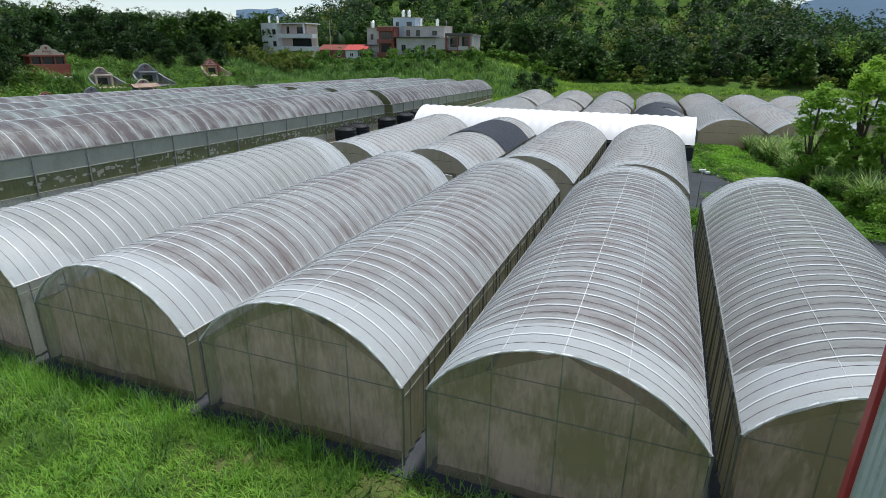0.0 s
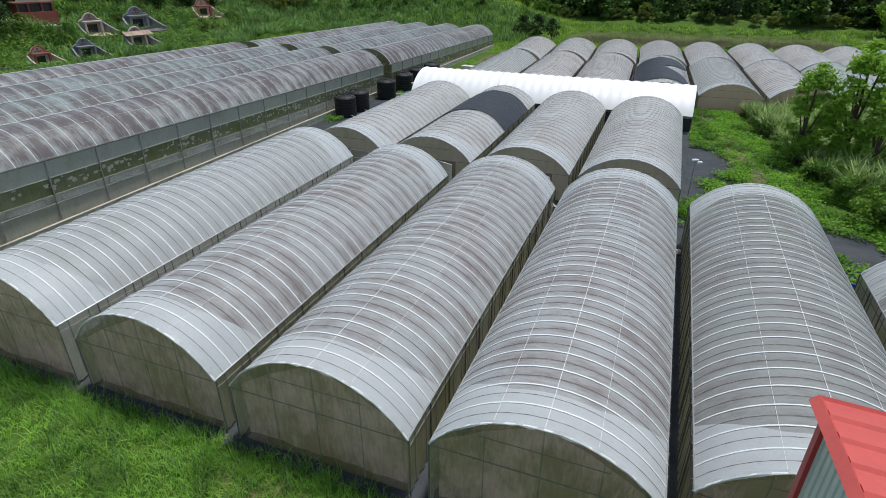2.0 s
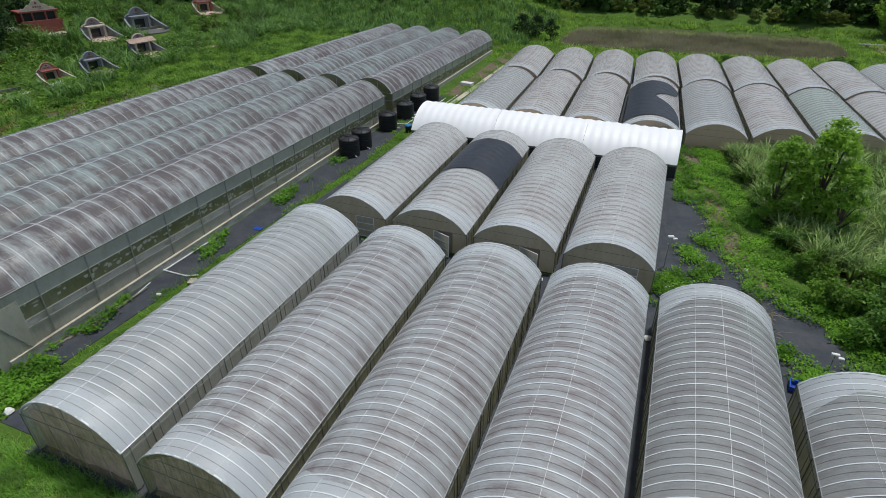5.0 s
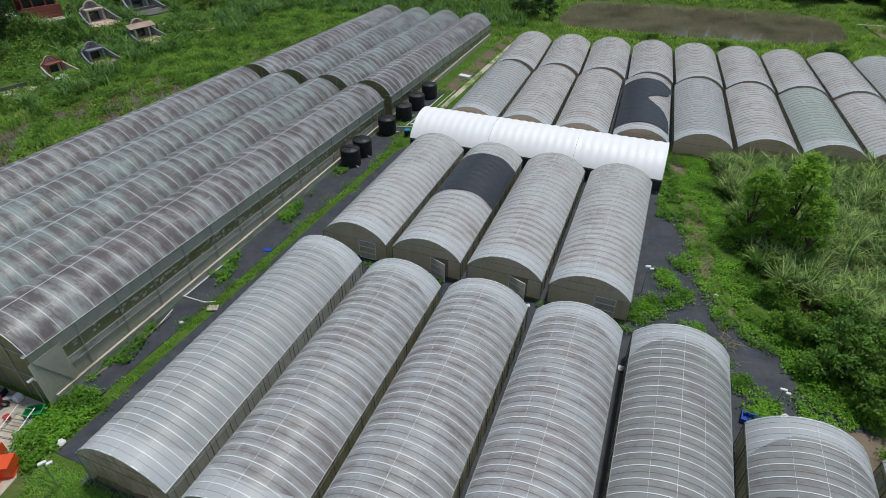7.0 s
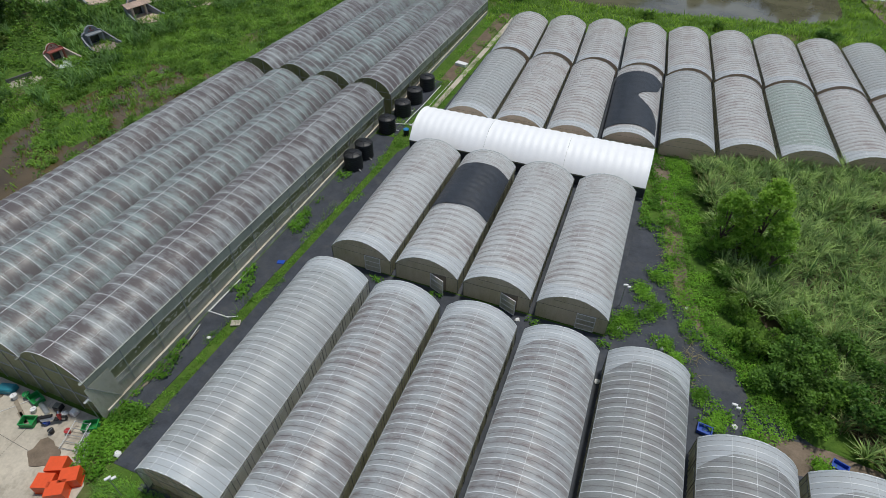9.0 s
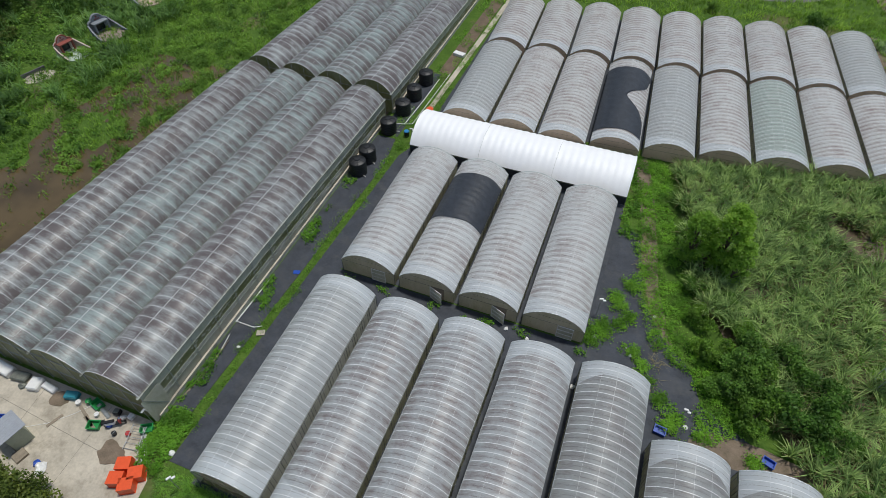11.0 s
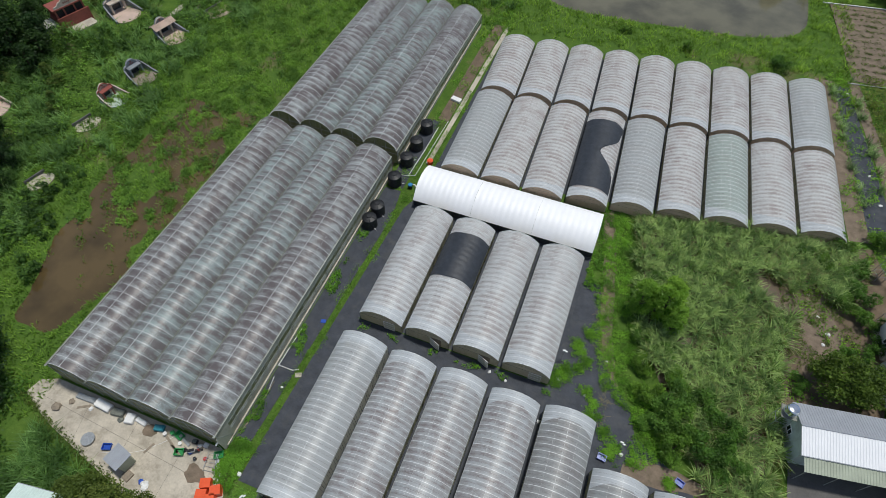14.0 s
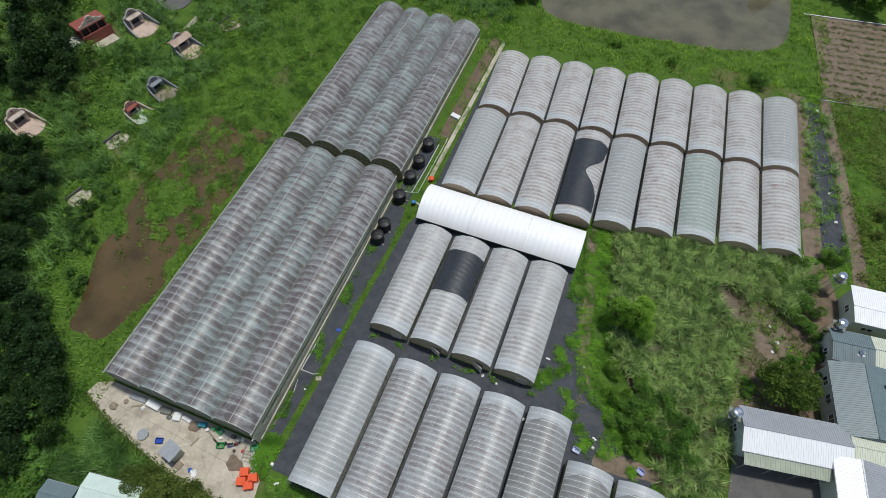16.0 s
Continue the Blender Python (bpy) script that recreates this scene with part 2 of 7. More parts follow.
WALL_BLUE = plain("pale_blue_render", (0.55, 0.66, 0.78), 0.8, vary=0.08, scale=0.7)
WALL_PINK = plain("pale_pink_render", (0.66, 0.52, 0.47), 0.8, vary=0.1, scale=0.7)
# window panes, and flat dark slabs that stand in for shade in recesses
GLASS_SHADE = plain("dark_glass_and_shade", (0.03, 0.035, 0.04), 0.12, vary=0.2)
TOMB_GREY = plain("tomb_stone_grey", (0.25, 0.27, 0.29), 0.8, vary=0.3, scale=1.2, dirt=(0.12, 0.13, 0.12))
TOMB_PALE = plain("tomb_plaster", (0.55, 0.47, 0.39), 0.85, vary=0.2, scale=1.2, dirt=(0.28, 0.22, 0.18))
TOMB_RED = plain("tomb_red_tile", (0.28, 0.075, 0.055), 0.7, vary=0.25, scale=1.5)
PAVE_PINK = plain("pale_pink_paving", (0.58, 0.44, 0.36), 0.85, vary=0.2, scale=0.7, dirt=(0.35, 0.27, 0.2))
WOOD = plain("weathered_wood", (0.30, 0.25, 0.19), 0.85, vary=0.35, scale=4)
LEAF_DARK = leaf("leaf_dark", (0.012, 0.036, 0.010), (0.045, 0.105, 0.024), clump=0.3)
LEAF_MID = leaf("leaf_mid", (0.052, 0.14, 0.02), (0.17, 0.33, 0.05), clump=0.4)
WOODS_MID = leaf("woods_mid", (0.026, 0.075, 0.014), (0.095, 0.20, 0.038), clump=0.05)
WOODS_LIGHT = leaf("woods_light", (0.06, 0.14, 0.02), (0.17, 0.30, 0.05))
LEAF_LIGHT = leaf("leaf_light", (0.10, 0.23, 0.022), (0.29, 0.47, 0.065))
LEAF_FRESH = leaf("leaf_fresh", (0.12, 0.27, 0.03), (0.36, 0.57, 0.085), 0.5)
LEAF_OLIVE = leaf("leaf_olive", (0.06, 0.10, 0.018), (0.16, 0.21, 0.04))
GRASS = leaf("lawn_grass", (0.10, 0.29, 0.042), (0.29, 0.55, 0.105), 0.45, clump=0.3)
REED = leaf("reed_leaf", (0.055, 0.155, 0.048), (0.43, 0.60, 0.26), 0.28, clump=0.65)
OLIVE_CROWN = leaf("olive_crown", (0.065, 0.12, 0.016), (0.20, 0.285, 0.042), clump=0.7)
LAWN = leaf("lawn_blade", (0.14, 0.35, 0.05), (0.37, 0.63, 0.12), 0.5, clump=0.3)
MEADOW = leaf("meadow_leaf", (0.13, 0.29, 0.036), (0.36, 0.55, 0.09), 0.45, clump=0.25)
REED_DARK = leaf("shaded_reed", (0.06, 0.155, 0.03), (0.22, 0.39, 0.10), 0.3, clump=0.3)
REED_DRY = leaf("dry_reed", (0.22, 0.19, 0.08), (0.40, 0.34, 0.17), 0.3)
WEED = leaf("weed_leaf", (0.08, 0.24, 0.02), (0.25, 0.50, 0.05), 0.4, clump=0.4)


MAT.node_tree.nodes["Principled BSDF"].inputs["Specular IOR Level"].default_value = 0.25


def ground_material():
    m, t, b, _ = nodes_of("field_ground")
    v = coords(t, "Object")
    a, c, d, e = noise_at(t, v, 0.05, 5), noise_at(t, v, 0.4, 6, 0.7), noise_at(t, v, 2.6, 4, 0.7), noise_at(t, v, 0.13, 4)
    green = ramp(t, c, [(0.25, (0.05, 0.115, 0.018)), (0.5, (0.105, 0.21, 0.030)), (0.75, (0.17, 0.28, 0.045))])
    green = mixed(t, 0.5, green, ramp(t, d, [(0.3, (0.015, 0.035, 0.008)), (0.7, (0.075, 0.12, 0.024))]))
    earth = ramp(t, d, [(0.3, (0.10, 0.07, 0.045)), (0.7, (0.24, 0.175, 0.12))])
    bare = ramp(t, mixed(t, 0.5, a, e), [(0.56, grey(0)), (0.66, grey(0.85))])
    t.links.new(mixed(t, bare, green, earth), b.inputs["Base Color"])
    b.inputs["Roughness"].default_value = 0.95
    b.inputs["Specular IOR Level"].default_value = 0.15
    bumped(t, b, d, 0.8, 0.15)
    return m


def water_material(name, colour):
    m, t, b, _ = nodes_of(name)
    v = coords(t, "Object")
    t.links.new(mixed(t, ramp(t, noise_at(t, v, 0.12, 4), [(0.4, grey(0)), (0.65, grey(1))]), colour, tuple(c * 0.55 for c in colour)), b.inputs["Base Color"])
    b.inputs["Roughness"].default_value = 0.08
    bumped(t, b, noise_at(t, v, 1.5, 3), 0.04, 0.02)
    return m


GROUND = ground_material()
WATER_BROWN = water_material("muddy_water", (0.115, 0.08, 0.034))
WATER_POND = water_material("pond_water", (0.15, 0.14, 0.09))


# ---- mesh helpers ----
def link_mesh(name, bm, material, parent=None, label=""):
    me = bpy.data.meshes.new(name)
    bm.to_mesh(me)
    bm.free()
    me.materials.append(material)
    ob = new(name, me)
    if parent is not None:
        ob.parent = parent
    if label:
        ob["label"] = label
    return ob


def part(name, bm, material, parent, label=""):
    return link_mesh(name, bm, material, parent, label)


def arrays(name, verts, faces, material, parent=None, smooth=False):
    me = bpy.data.meshes.new(name)
    verts, faces = np.asarray(verts, np.float32), np.asarray(faces, np.int32)
    n, k = faces.shape
    me.vertices.add(len(verts))
    me.vertices.foreach_set("co", verts.ravel())
    me.loops.add(n * k)
    me.loops.foreach_set("vertex_index", faces.ravel())
    me.polygons.add(n)
    me.polygons.foreach_set("loop_start", np.arange(0, n * k, k, dtype=np.int32))
    me.polygons.foreach_set("loop_total", np.full(n, k, dtype=np.int32))
    if smooth:
        me.polygons.foreach_set("use_smooth", np.ones(n, dtype=bool))
    me.update()
    me.validate()
    me.materials.append(material)
    ob = new(name, me)
    if parent is not None:
        ob.parent = parent
    return ob


def again(ob, matrix, parent):
    """One more object on the mesh of ob."""
    o = ob.copy()
    scene.collection.objects.link(o)
    o.parent = parent
    o.matrix_basis = matrix
    return o


def box(x0, x1, y0, y1, z0, z1, bm=None, bevel=0.0):
    bm = bm or bmesh.new()
    made = bmesh.ops.create_cube(bm, size=1, matrix=Matrix.Translation(((x0 + x1) / 2, (y0 + y1) / 2, (z0 + z1) / 2)) @ Matrix.Diagonal((x1 - x0, y1 - y0, z1 - z0, 1)))
    if bevel:
        bmesh.ops.bevel(bm, geom=list({e for v in made["verts"] for e in v.link_edges}), offset=bevel, segments=1, affect="EDGES")
    return bm


def bar(a, b, r, bm=None, sides=6, r2=None):
    """A round bar from a to b."""
    bm = bm or bmesh.new()
    a, b = Vector(a), Vector(b)
    d = b - a
    m = Matrix.Translation((a + b) / 2) @ d.to_track_quat("Z", "Y").to_matrix().to_4x4()
    bmesh.ops.create_cone(bm, cap_ends=True, segments=sides, radius1=r, radius2=r if r2 is None else r2, depth=d.length, matrix=m)
    return bm


def thing(name, m, label, category, group="", kind=""):
    e = new(name)
    e.matrix_world = m
    return tagged(e, label, category, group, kind)


def prism(points, z0, z1, bm=None):
    """An upright prism over a flat outline."""
    bm = bm or bmesh.new()
    lo, hi = [bm.verts.new((x, y, z0)) for x, y in points], [bm.verts.new((x, y, z1)) for x, y in points]
    bm.faces.new(hi)
    bm.faces.new(lo[::-1])
    for i in range(len(points)):
        j = (i + 1) % len(points)
        bm.faces.new((lo[i], lo[j], hi[j], hi[i]))
    bmesh.ops.recalc_face_normals(bm, faces=bm.faces[:])
    return bm


def arc_points(half, eave, rise, n=18):
    """A circular arch from -half to +half."""
    r = (half * half + rise * rise) / (2 * rise)
    a = math.asin(min(1, half / r))
    return [(r * math.sin(a * (2 * i / n - 1)), eave + rise - r + r * math.cos(a * (2 * i / n - 1))) for i in range(n + 1)]


# ---- terrain ----
def ss(a, b, v):
    u = np.clip((v - a) / (b - a), 0, 1)
    return u * u * (3 - 2 * u)


def wave(x, y, s, k):
    return np.sin(x / s + k) * np.cos(y / (s * 1.3) + 2 * k) + 0.5 * np.sin((x + y) / (s * 0.6) + 3 * k)


# grave sites: x, y of the headwall, turn, level of the forecourt, size
SITES = [(-54.8, 44.8, 83, 0.25, 1.0), (-54.4, 51.9, 76, 0.3, 1.1), (-71.0, 34.0, 78, 1.9, 1.25), (-57.2, 64.2, 76, 0.45, 1.25), (-69.0, 65.5, 74, 1.95, 1.35), (-70.5, 77.0, 71, 1.7, 1.57), (-68.2, 93.0, 66, 3.0, 1.33)]


def height(x, y):
    """The lie of the land: flat fields, a grave slope, a terrace with houses and a wooded hill."""
    x, y = np.asarray(x, float), np.asarray(y, float)
    h = 6.0 * ss(-50, -100, x) * ss(-60, 10, y)
    h = np.maximum(h, 6.2 * ss(98, 132, y + 0.15 * x) * ss(12, -14, x))
    h = np.maximum(h, 2.5 * ss(128, 150, y))
    hills = 105 * np.exp(-(((x + 42) / 108) ** 2 + ((y - 390) / 115) ** 2))
    h = h + hills * ss(128, 200, y)
    h = h + 22 * ss(150, 420, -x) * ss(-200, 200, y)
    h = h + 0.4 * wave(x, y, 17, 1.0) * ss(-58, -80, x) + 2.0 * wave(x, y, 31, 2.0) * ss(170, 260, y)
    w = ss(8.5, 5.0, np.hypot(x + 69.5, y - 56.8))
    h = h * (1 - w) + 3.9 * w
    for gx_, gy_, rz, base, s in SITES:
        a = radians(rz)
        d = np.hypot(x - gx_ - 1.9 * s * math.sin(a), y - gy_ + 1.9 * s * math.cos(a))
        w = ss(4.9 * s, 3.1 * s, d)
        h = h * (1 - w) + (base - 0.1) * w
    left, right = -36.2 - 6.5 * ss(4, 24, y), -29.8 + 3.2 * ss(4, 16, y)
    wet = ss(left - 1.2, left + 1.0, x) * ss(right + 1.0, right - 0.8, x) * ss(2.5, 6, y) * ss(62, 46, y)
    clumps = ss(11, 19, y + 0.3 * (x + 35))
    h = h - wet * (0.55 * (1 - clumps) + clumps * (0.27 + 0.10 * wave(x, y, 3.0, 0.7)) + 0.05 * wave(x, y, 1.1, 0.2))
    lake = np.exp(-(((x - 35) / 25) ** 4 + ((y - 118 - 0.1 * (x - 30)) / 13.5) ** 4))
    return h - 2.2 * lake


def lines(lo, hi, fine, far, n):
    g = np.geomspace(1, far, n)
    return np.concatenate([lo - g[::-1], np.arange(lo, hi + 0.01, fine), hi + g])


gx, gy = lines(-100, 96, 1.1, 3200, 36), lines(-40, 150, 1.1, 3200, 40)
GX, GY = np.meshgrid(gx, gy)
nx, ny = len(gx), len(gy)
idx = np.arange(nx * ny).reshape(ny, nx)
quads = np.stack([idx[:-1, :-1], idx[:-1, 1:], idx[1:, 1:], idx[1:, :-1]], -1).reshape(-1, 4)
ground = arrays("ground", np.stack([GX, GY, height(GX, GY)], -1).reshape(-1, 3), quads, GROUND, smooth=True)
tagged(ground, "green grassy fields with bare brown earth patches", "ground", kind="structure")


def sheet(name, x0, x1, y0, y1, z, material, label, category, step=2.0):
    """A level sheet of water or cloth."""
    a, b = np.meshgrid(np.arange(x0, x1 + 0.01, step), np.arange(y0, y1 + 0.01, step))
    i = np.arange(a.size).reshape(a.shape)
    q = np.stack([i[:-1, :-1], i[:-1, 1:], i[1:, 1:], i[1:, :-1]], -1).reshape(-1, 4)
    return tagged(arrays(name, np.stack([a, b, 0 * a + z], -1).reshape(-1, 3), q, material, smooth=True), label, category, kind="structure")


sheet("water_paddy", -46, -25.5, -6, 50, -0.22, WATER_BROWN, "shallow muddy brown water in a flooded field", "water")
sheet("water_pond", 4, 66, 98, 140, -0.55, WATER_POND, "still murky fish pond with grassy banks", "water")


def patch(name, outline, z, material, label, category, thick=0.06):
    return tagged(link_mesh(name, prism(outline, z - thick, z), material), label, category, kind="structure")


def blob(cx, cy, rx, ry, n=26, rough=0.18, seed=1):
    rnd = random.Random(seed)
    k = [rnd.uniform(-1, 1) for _ in range(6)]
    out = []
    for i in range(n):
        a = 2 * math.pi * i / n
        f = 1 + rough * (k[0] * math.sin(2 * a) + k[1] * math.cos(3 * a) + k[2] * math.sin(5 * a) + 0.6 * k[3] * math.cos(7 * a))
        out.append((cx + rx * f * math.cos(a), cy + ry * f * math.sin(a)))
    return out


patch("pavement_yard", [(-26, -1.2), (-26.5, -3), (-21.5, -5), (-15, -6.6), (-8, -8.2), (-2.5, -8.6), (3.2, -7.5), (2.6, -4.4), (0.4, -2.6), (-0.4, -0.25), (-24, -0.25)], 0.05, CONCRETE, "stained pale concrete yard beside the greenhouses", "pavement")
for k, (a, b) in enumerate((((-18.5, -0.4), (-17.0, -6.0)), ((-11.5, -0.4), (-10.6, -7.4)), ((-4.6, -0.4), (-4.2, -8.4)), ((-25.0, -2.6), (1.6, -4.2)))):
    w = (0.02, 0.0) if k < 3 else (0.0, 0.02)
    patch("yard_joint", [a, b, (b[0] + w[0], b[1] + w[1]), (a[0] + w[0], a[1] + w[1])] if k < 3 else [(a[0], a[1]), (b[0], b[1]), (b[0], b[1] + 0.03), (a[0], a[1] + 0.03)], 0.054, CONCRETE_DARK, "dark cracked joint in the concrete yard", "pavement", 0.01)
patch("mat_lane", [(3.2, -2.5), (6.2, -2.5), (6.6, 17), (7.0, 42), (6.0, 43.5), (4.75, 40), (3.95, 20)], 0.035, MAT, "black woven weed mat beside the tunnels", "ground cover")
patch("mat_strip", [(0.35, 1.5), (2.25, 1.5), (3.05, 20), (3.75, 38), (3.0, 43), (0.35, 43)], 0.035, MAT, "black weed mat along a greenhouse wall", "ground cover")
patch("mat_gap", [(5.8, 16.4), (39, 16.6), (39.5, 20.4), (5.8, 20.6)], 0.03, MAT, "black weed mat between two tunnel rows", "ground cover")
patch("mat_front", [(6.0, -3.35), (46, -3.35), (46, -2.9), (6.0, -2.9)], 0.03, MAT, "black weed mat edge in front of tunnels", "ground cover")
patch("path_lane", [(4.3, 50), (5.0, 50), (5.5, 70), (6.0, 91), (5.2, 91), (4.7, 70)], 0.03, CONCRETE, "narrow worn concrete path beside tunnels", "path")
patch("earth_far_lane", [(2.3, 60.5), (4.2, 60.5), (4.9, 91), (2.7, 91)], 0.025, MUD_DRY, "worn brown earth beside the back tunnels", "earth")
patch("mat_tanks", [(0.5, 43.5), (3.0, 43.5), (3.2, 52), (2.9, 60), (0.6, 60)], 0.03, MAT, "black weed mat under the water tanks", "ground cover")
patch("mat_gaps", [(6.2, -2.9), (45.8, -2.9), (45.8, 12), (39.2, 16.6), (6.2, 16.4)], 0.025, MAT, "black weed mat under the tunnels", "ground cover")
patch("mat_middle", [(6.4, 20.7), (33.1, 20.7), (33.3, 41.5), (6.4, 41.5)], 0.022, MAT, "black weed mat between the middle tunnels", "ground cover")
patch("mat_side", [(32.4, 20), (39.0, 11.8), (52.5, 11.2), (50, 14.5), (45.5, 17), (43.4, 18), (42.2, 21.4), (39.4, 24), (37.2, 28), (35.6, 37), (33.2, 37.4)], 0.04, MAT, "black weed mat strewn with weeds", "ground cover")
patch("mat_ditch", [(66.2, 95), (68.6, 95), (74.4, 59), (70.4, 58.5)], 0.05, MAT, "black plastic sheet lining a field edge", "ground cover")
patch("mat_back", [(6.0, 48.6), (66, 57), (64, 92), (6, 85)], 0.02, MAT, "dark weed mat between back tunnels", "ground cover")
patch("path_east", [(68.6, 97), (70.5, 97), (76.8, 60), (77.5, 48), (72.8, 46), (71.8, 38), (70.6, 38), (71.4, 47), (75.2, 50), (74.6, 60)], 0.04, SOIL, "narrow worn earth footpath", "path")
patch("earth_reeds", [(40.0, 46), (38.5, 50.6), (48, 52.6), (64, 55.5), (66, 52), (64, 46), (59, 41), (57, 35), (57.4, 28), (57.6, 19), (56, 9), (52.5, 9), (53, 13), (49, 19.5), (45, 26), (42.0, 32)], 0.028, MUD, "dark damp earth under the reeds", "earth")
patch("earth_east", blob(62.5, 40.5, 3.6, 7.5, 40, 0.3, 3), 0.035, SOIL, "bare brown earth with litter beside the reeds", "earth")
patch("earth_lane", [(58.6, 24.5), (59.4, 31), (58.6, 36), (60.5, 42), (64, 50), (66, 56.5), (70.6, 57), (73, 50), (72.4, 43), (71.4, 38), (70.4, 30.5), (64, 28.5), (59.6, 27.4)], 0.022, MUD_DRY, "bare brown earth round trees and houses", "earth")
patch("earth_path", blob(65.0, 50.0, 4.0, 6.0, 40, 0.3, 9), 0.03, SOIL, "bare trodden earth by the path", "earth")
patch("earth_ditch", [(63.0, 96), (66.4, 96), (70.6, 58.2), (67.5, 57.6)], 0.025, SOIL, "bare earth beside the last tunnel", "earth")
patch("earth_strip", [(36.3, 31), (37.3, 29), (38.4, 25), (39.6, 21), (41.6, 17.6), (42.6, 17.8), (41.0, 21.5), (39.6, 26), (38.4, 30), (37.6, 36), (36.2, 45), (34.6, 51), (33.4, 50), (34.4, 44), (35.9, 37)], 0.03, SOIL, "strip of bare earth along black mat", "earth")
patch("earth_corner", blob(47.2, 14.6, 5.0, 1.3, 24, 0.25, 6), 0.045, SOIL, "bare dry earth at the mat's corner", "earth")
patch("field_plot", [(69.5, 97.5), (96, 97.5), (96, 128), (66, 124)], 0.04, SOIL, "brown ploughed vegetable plot", "field")
patch("pavement_east", [(59.8, 2), (90, 2), (90, 24), (60, 22.5)], 0.05, CONCRETE_DARK, "cracked dark concrete yard beside houses", "pavement")


# ---- tunnel greenhouses ----
def arch_sheet(half, eave, rise, y0, y1, step, sag, n=18, lift=0.0, ends=None):
    """Rows of an arched sheet; it dips between the hoops."""
    arc = arc_points(half + lift, eave, rise + lift, n)
    ys = np.arange(0, round((y1 - y0) / step * 4) + 1) * (y1 - y0) / round((y1 - y0) / step * 4)
    verts, faces = [], []
    for j, y in enumerate(ys):
        d = sag * (0.5 - 0.5 * math.cos(2 * math.pi * y / step))
        for i, (x, z) in enumerate(arc):
            w = d * math.sin(math.pi * i / n)
            stretch = ends(i / n) if ends else 1.0
            verts.append((x * (1 - 0.25 * w), y0 + y * stretch, z - w))
    m = n + 1
    for j in range(len(ys) - 1):
        for i in range(n):
            faces.append((j * m + i, j * m + i + 1, (j + 1) * m + i + 1, (j + 1) * m + i))
    return verts, faces


def arch_band(half, eave, rise, width, thick, n=16, lift=0.0):
    """A bent strip across the arch, for hoops, cords and hems."""
    outer, inner = arc_points(half + lift + thick, eave, rise + lift + thick, n), arc_points(half + lift, eave, rise + lift, n)
    bm = bmesh.new()
    rings = []
    for (xo, zo), (xi, zi) in zip(outer, inner):
        rings.append([bm.verts.new(p) for p in ((xo, -width / 2, zo), (xo, width / 2, zo), (xi, width / 2, zi), (xi, -width / 2, zi))])
    for a, b in zip(rings, rings[1:]):
        for k in range(4):
            bm.faces.new((a[k], a[(k + 1) % 4], b[(k + 1) % 4], b[k]))
    bm.faces.new(rings[0][::-1])
    bm.faces.new(rings[-1])
    return bm


def rope_band(half, eave, rise):
    """A tie cord over the arch and down both sides."""
    bm = arch_band(half, eave, rise, 0.012, 0.012, n=14, lift=0.002)
    for s in (-1, 1):
        box(s * (half + 0.045) - 0.01, s * (half + 0.045) + 0.01, -0.014, 0.014, 0.3, eave - 0.01, bm)
    return bm


def hem_band(half, eave, rise):
    """The rolled, crumpled edge of the roof sheet."""
    rnd = random.Random(11)
    bm = arch_band(half, eave, rise, 0.13, 0.035, n=44, lift=-0.012)
    for v in bm.verts:
        v.co += Vector((rnd.uniform(-1, 1), rnd.uniform(-1, 1), rnd.uniform(-1, 1))) * 0.016
    return bm


def end_panel(half, eave, rise, y, z0=0.1, n=18):
    bm = bmesh.new()
    pts = [(half, z0)] + [p for p in reversed(arc_points(half, eave, rise, n))] + [(-half, z0)]
    vs = [bm.verts.new((x, y, z)) for x, z in pts]
    bm.faces.new(vs)
    return bm


PARTS_CACHE = {}


def shared(key, make, name, material, parent, matrix=None, label=""):
    """A part on a mesh that alike parts share."""
    matrix = matrix or Matrix()
    if key in PARTS_CACHE:
        return again(PARTS_CACHE[key], matrix, parent)
    made = make()
    ob = part(name, made, material, parent, label) if not isinstance(made, tuple) else arrays(name, made[0], made[1], material, parent, True)
    if label:
        ob["label"] = label
    ob.matrix_basis = matrix
    PARTS_CACHE[key] = ob
    return ob


def side_wall(length, eave, z0=0.12, pleat=0.03, step=0.4):
    n = max(2, round(length / step) * 2)
    v, f = [], []
    for i in range(n + 1):
        d = pleat * (1 if i % 2 else -1)
        v += [(d, length * i / n, z0), (d * 0.6, length * i / n, (z0 + eave) / 2), (0, length * i / n, eave)]
    for i in range(n):
        for k in (0, 1):
            f.append((3 * i + k, 3 * i + 3 + k, 3 * i + 4 + k, 3 * i + 1 + k))
    return v, f


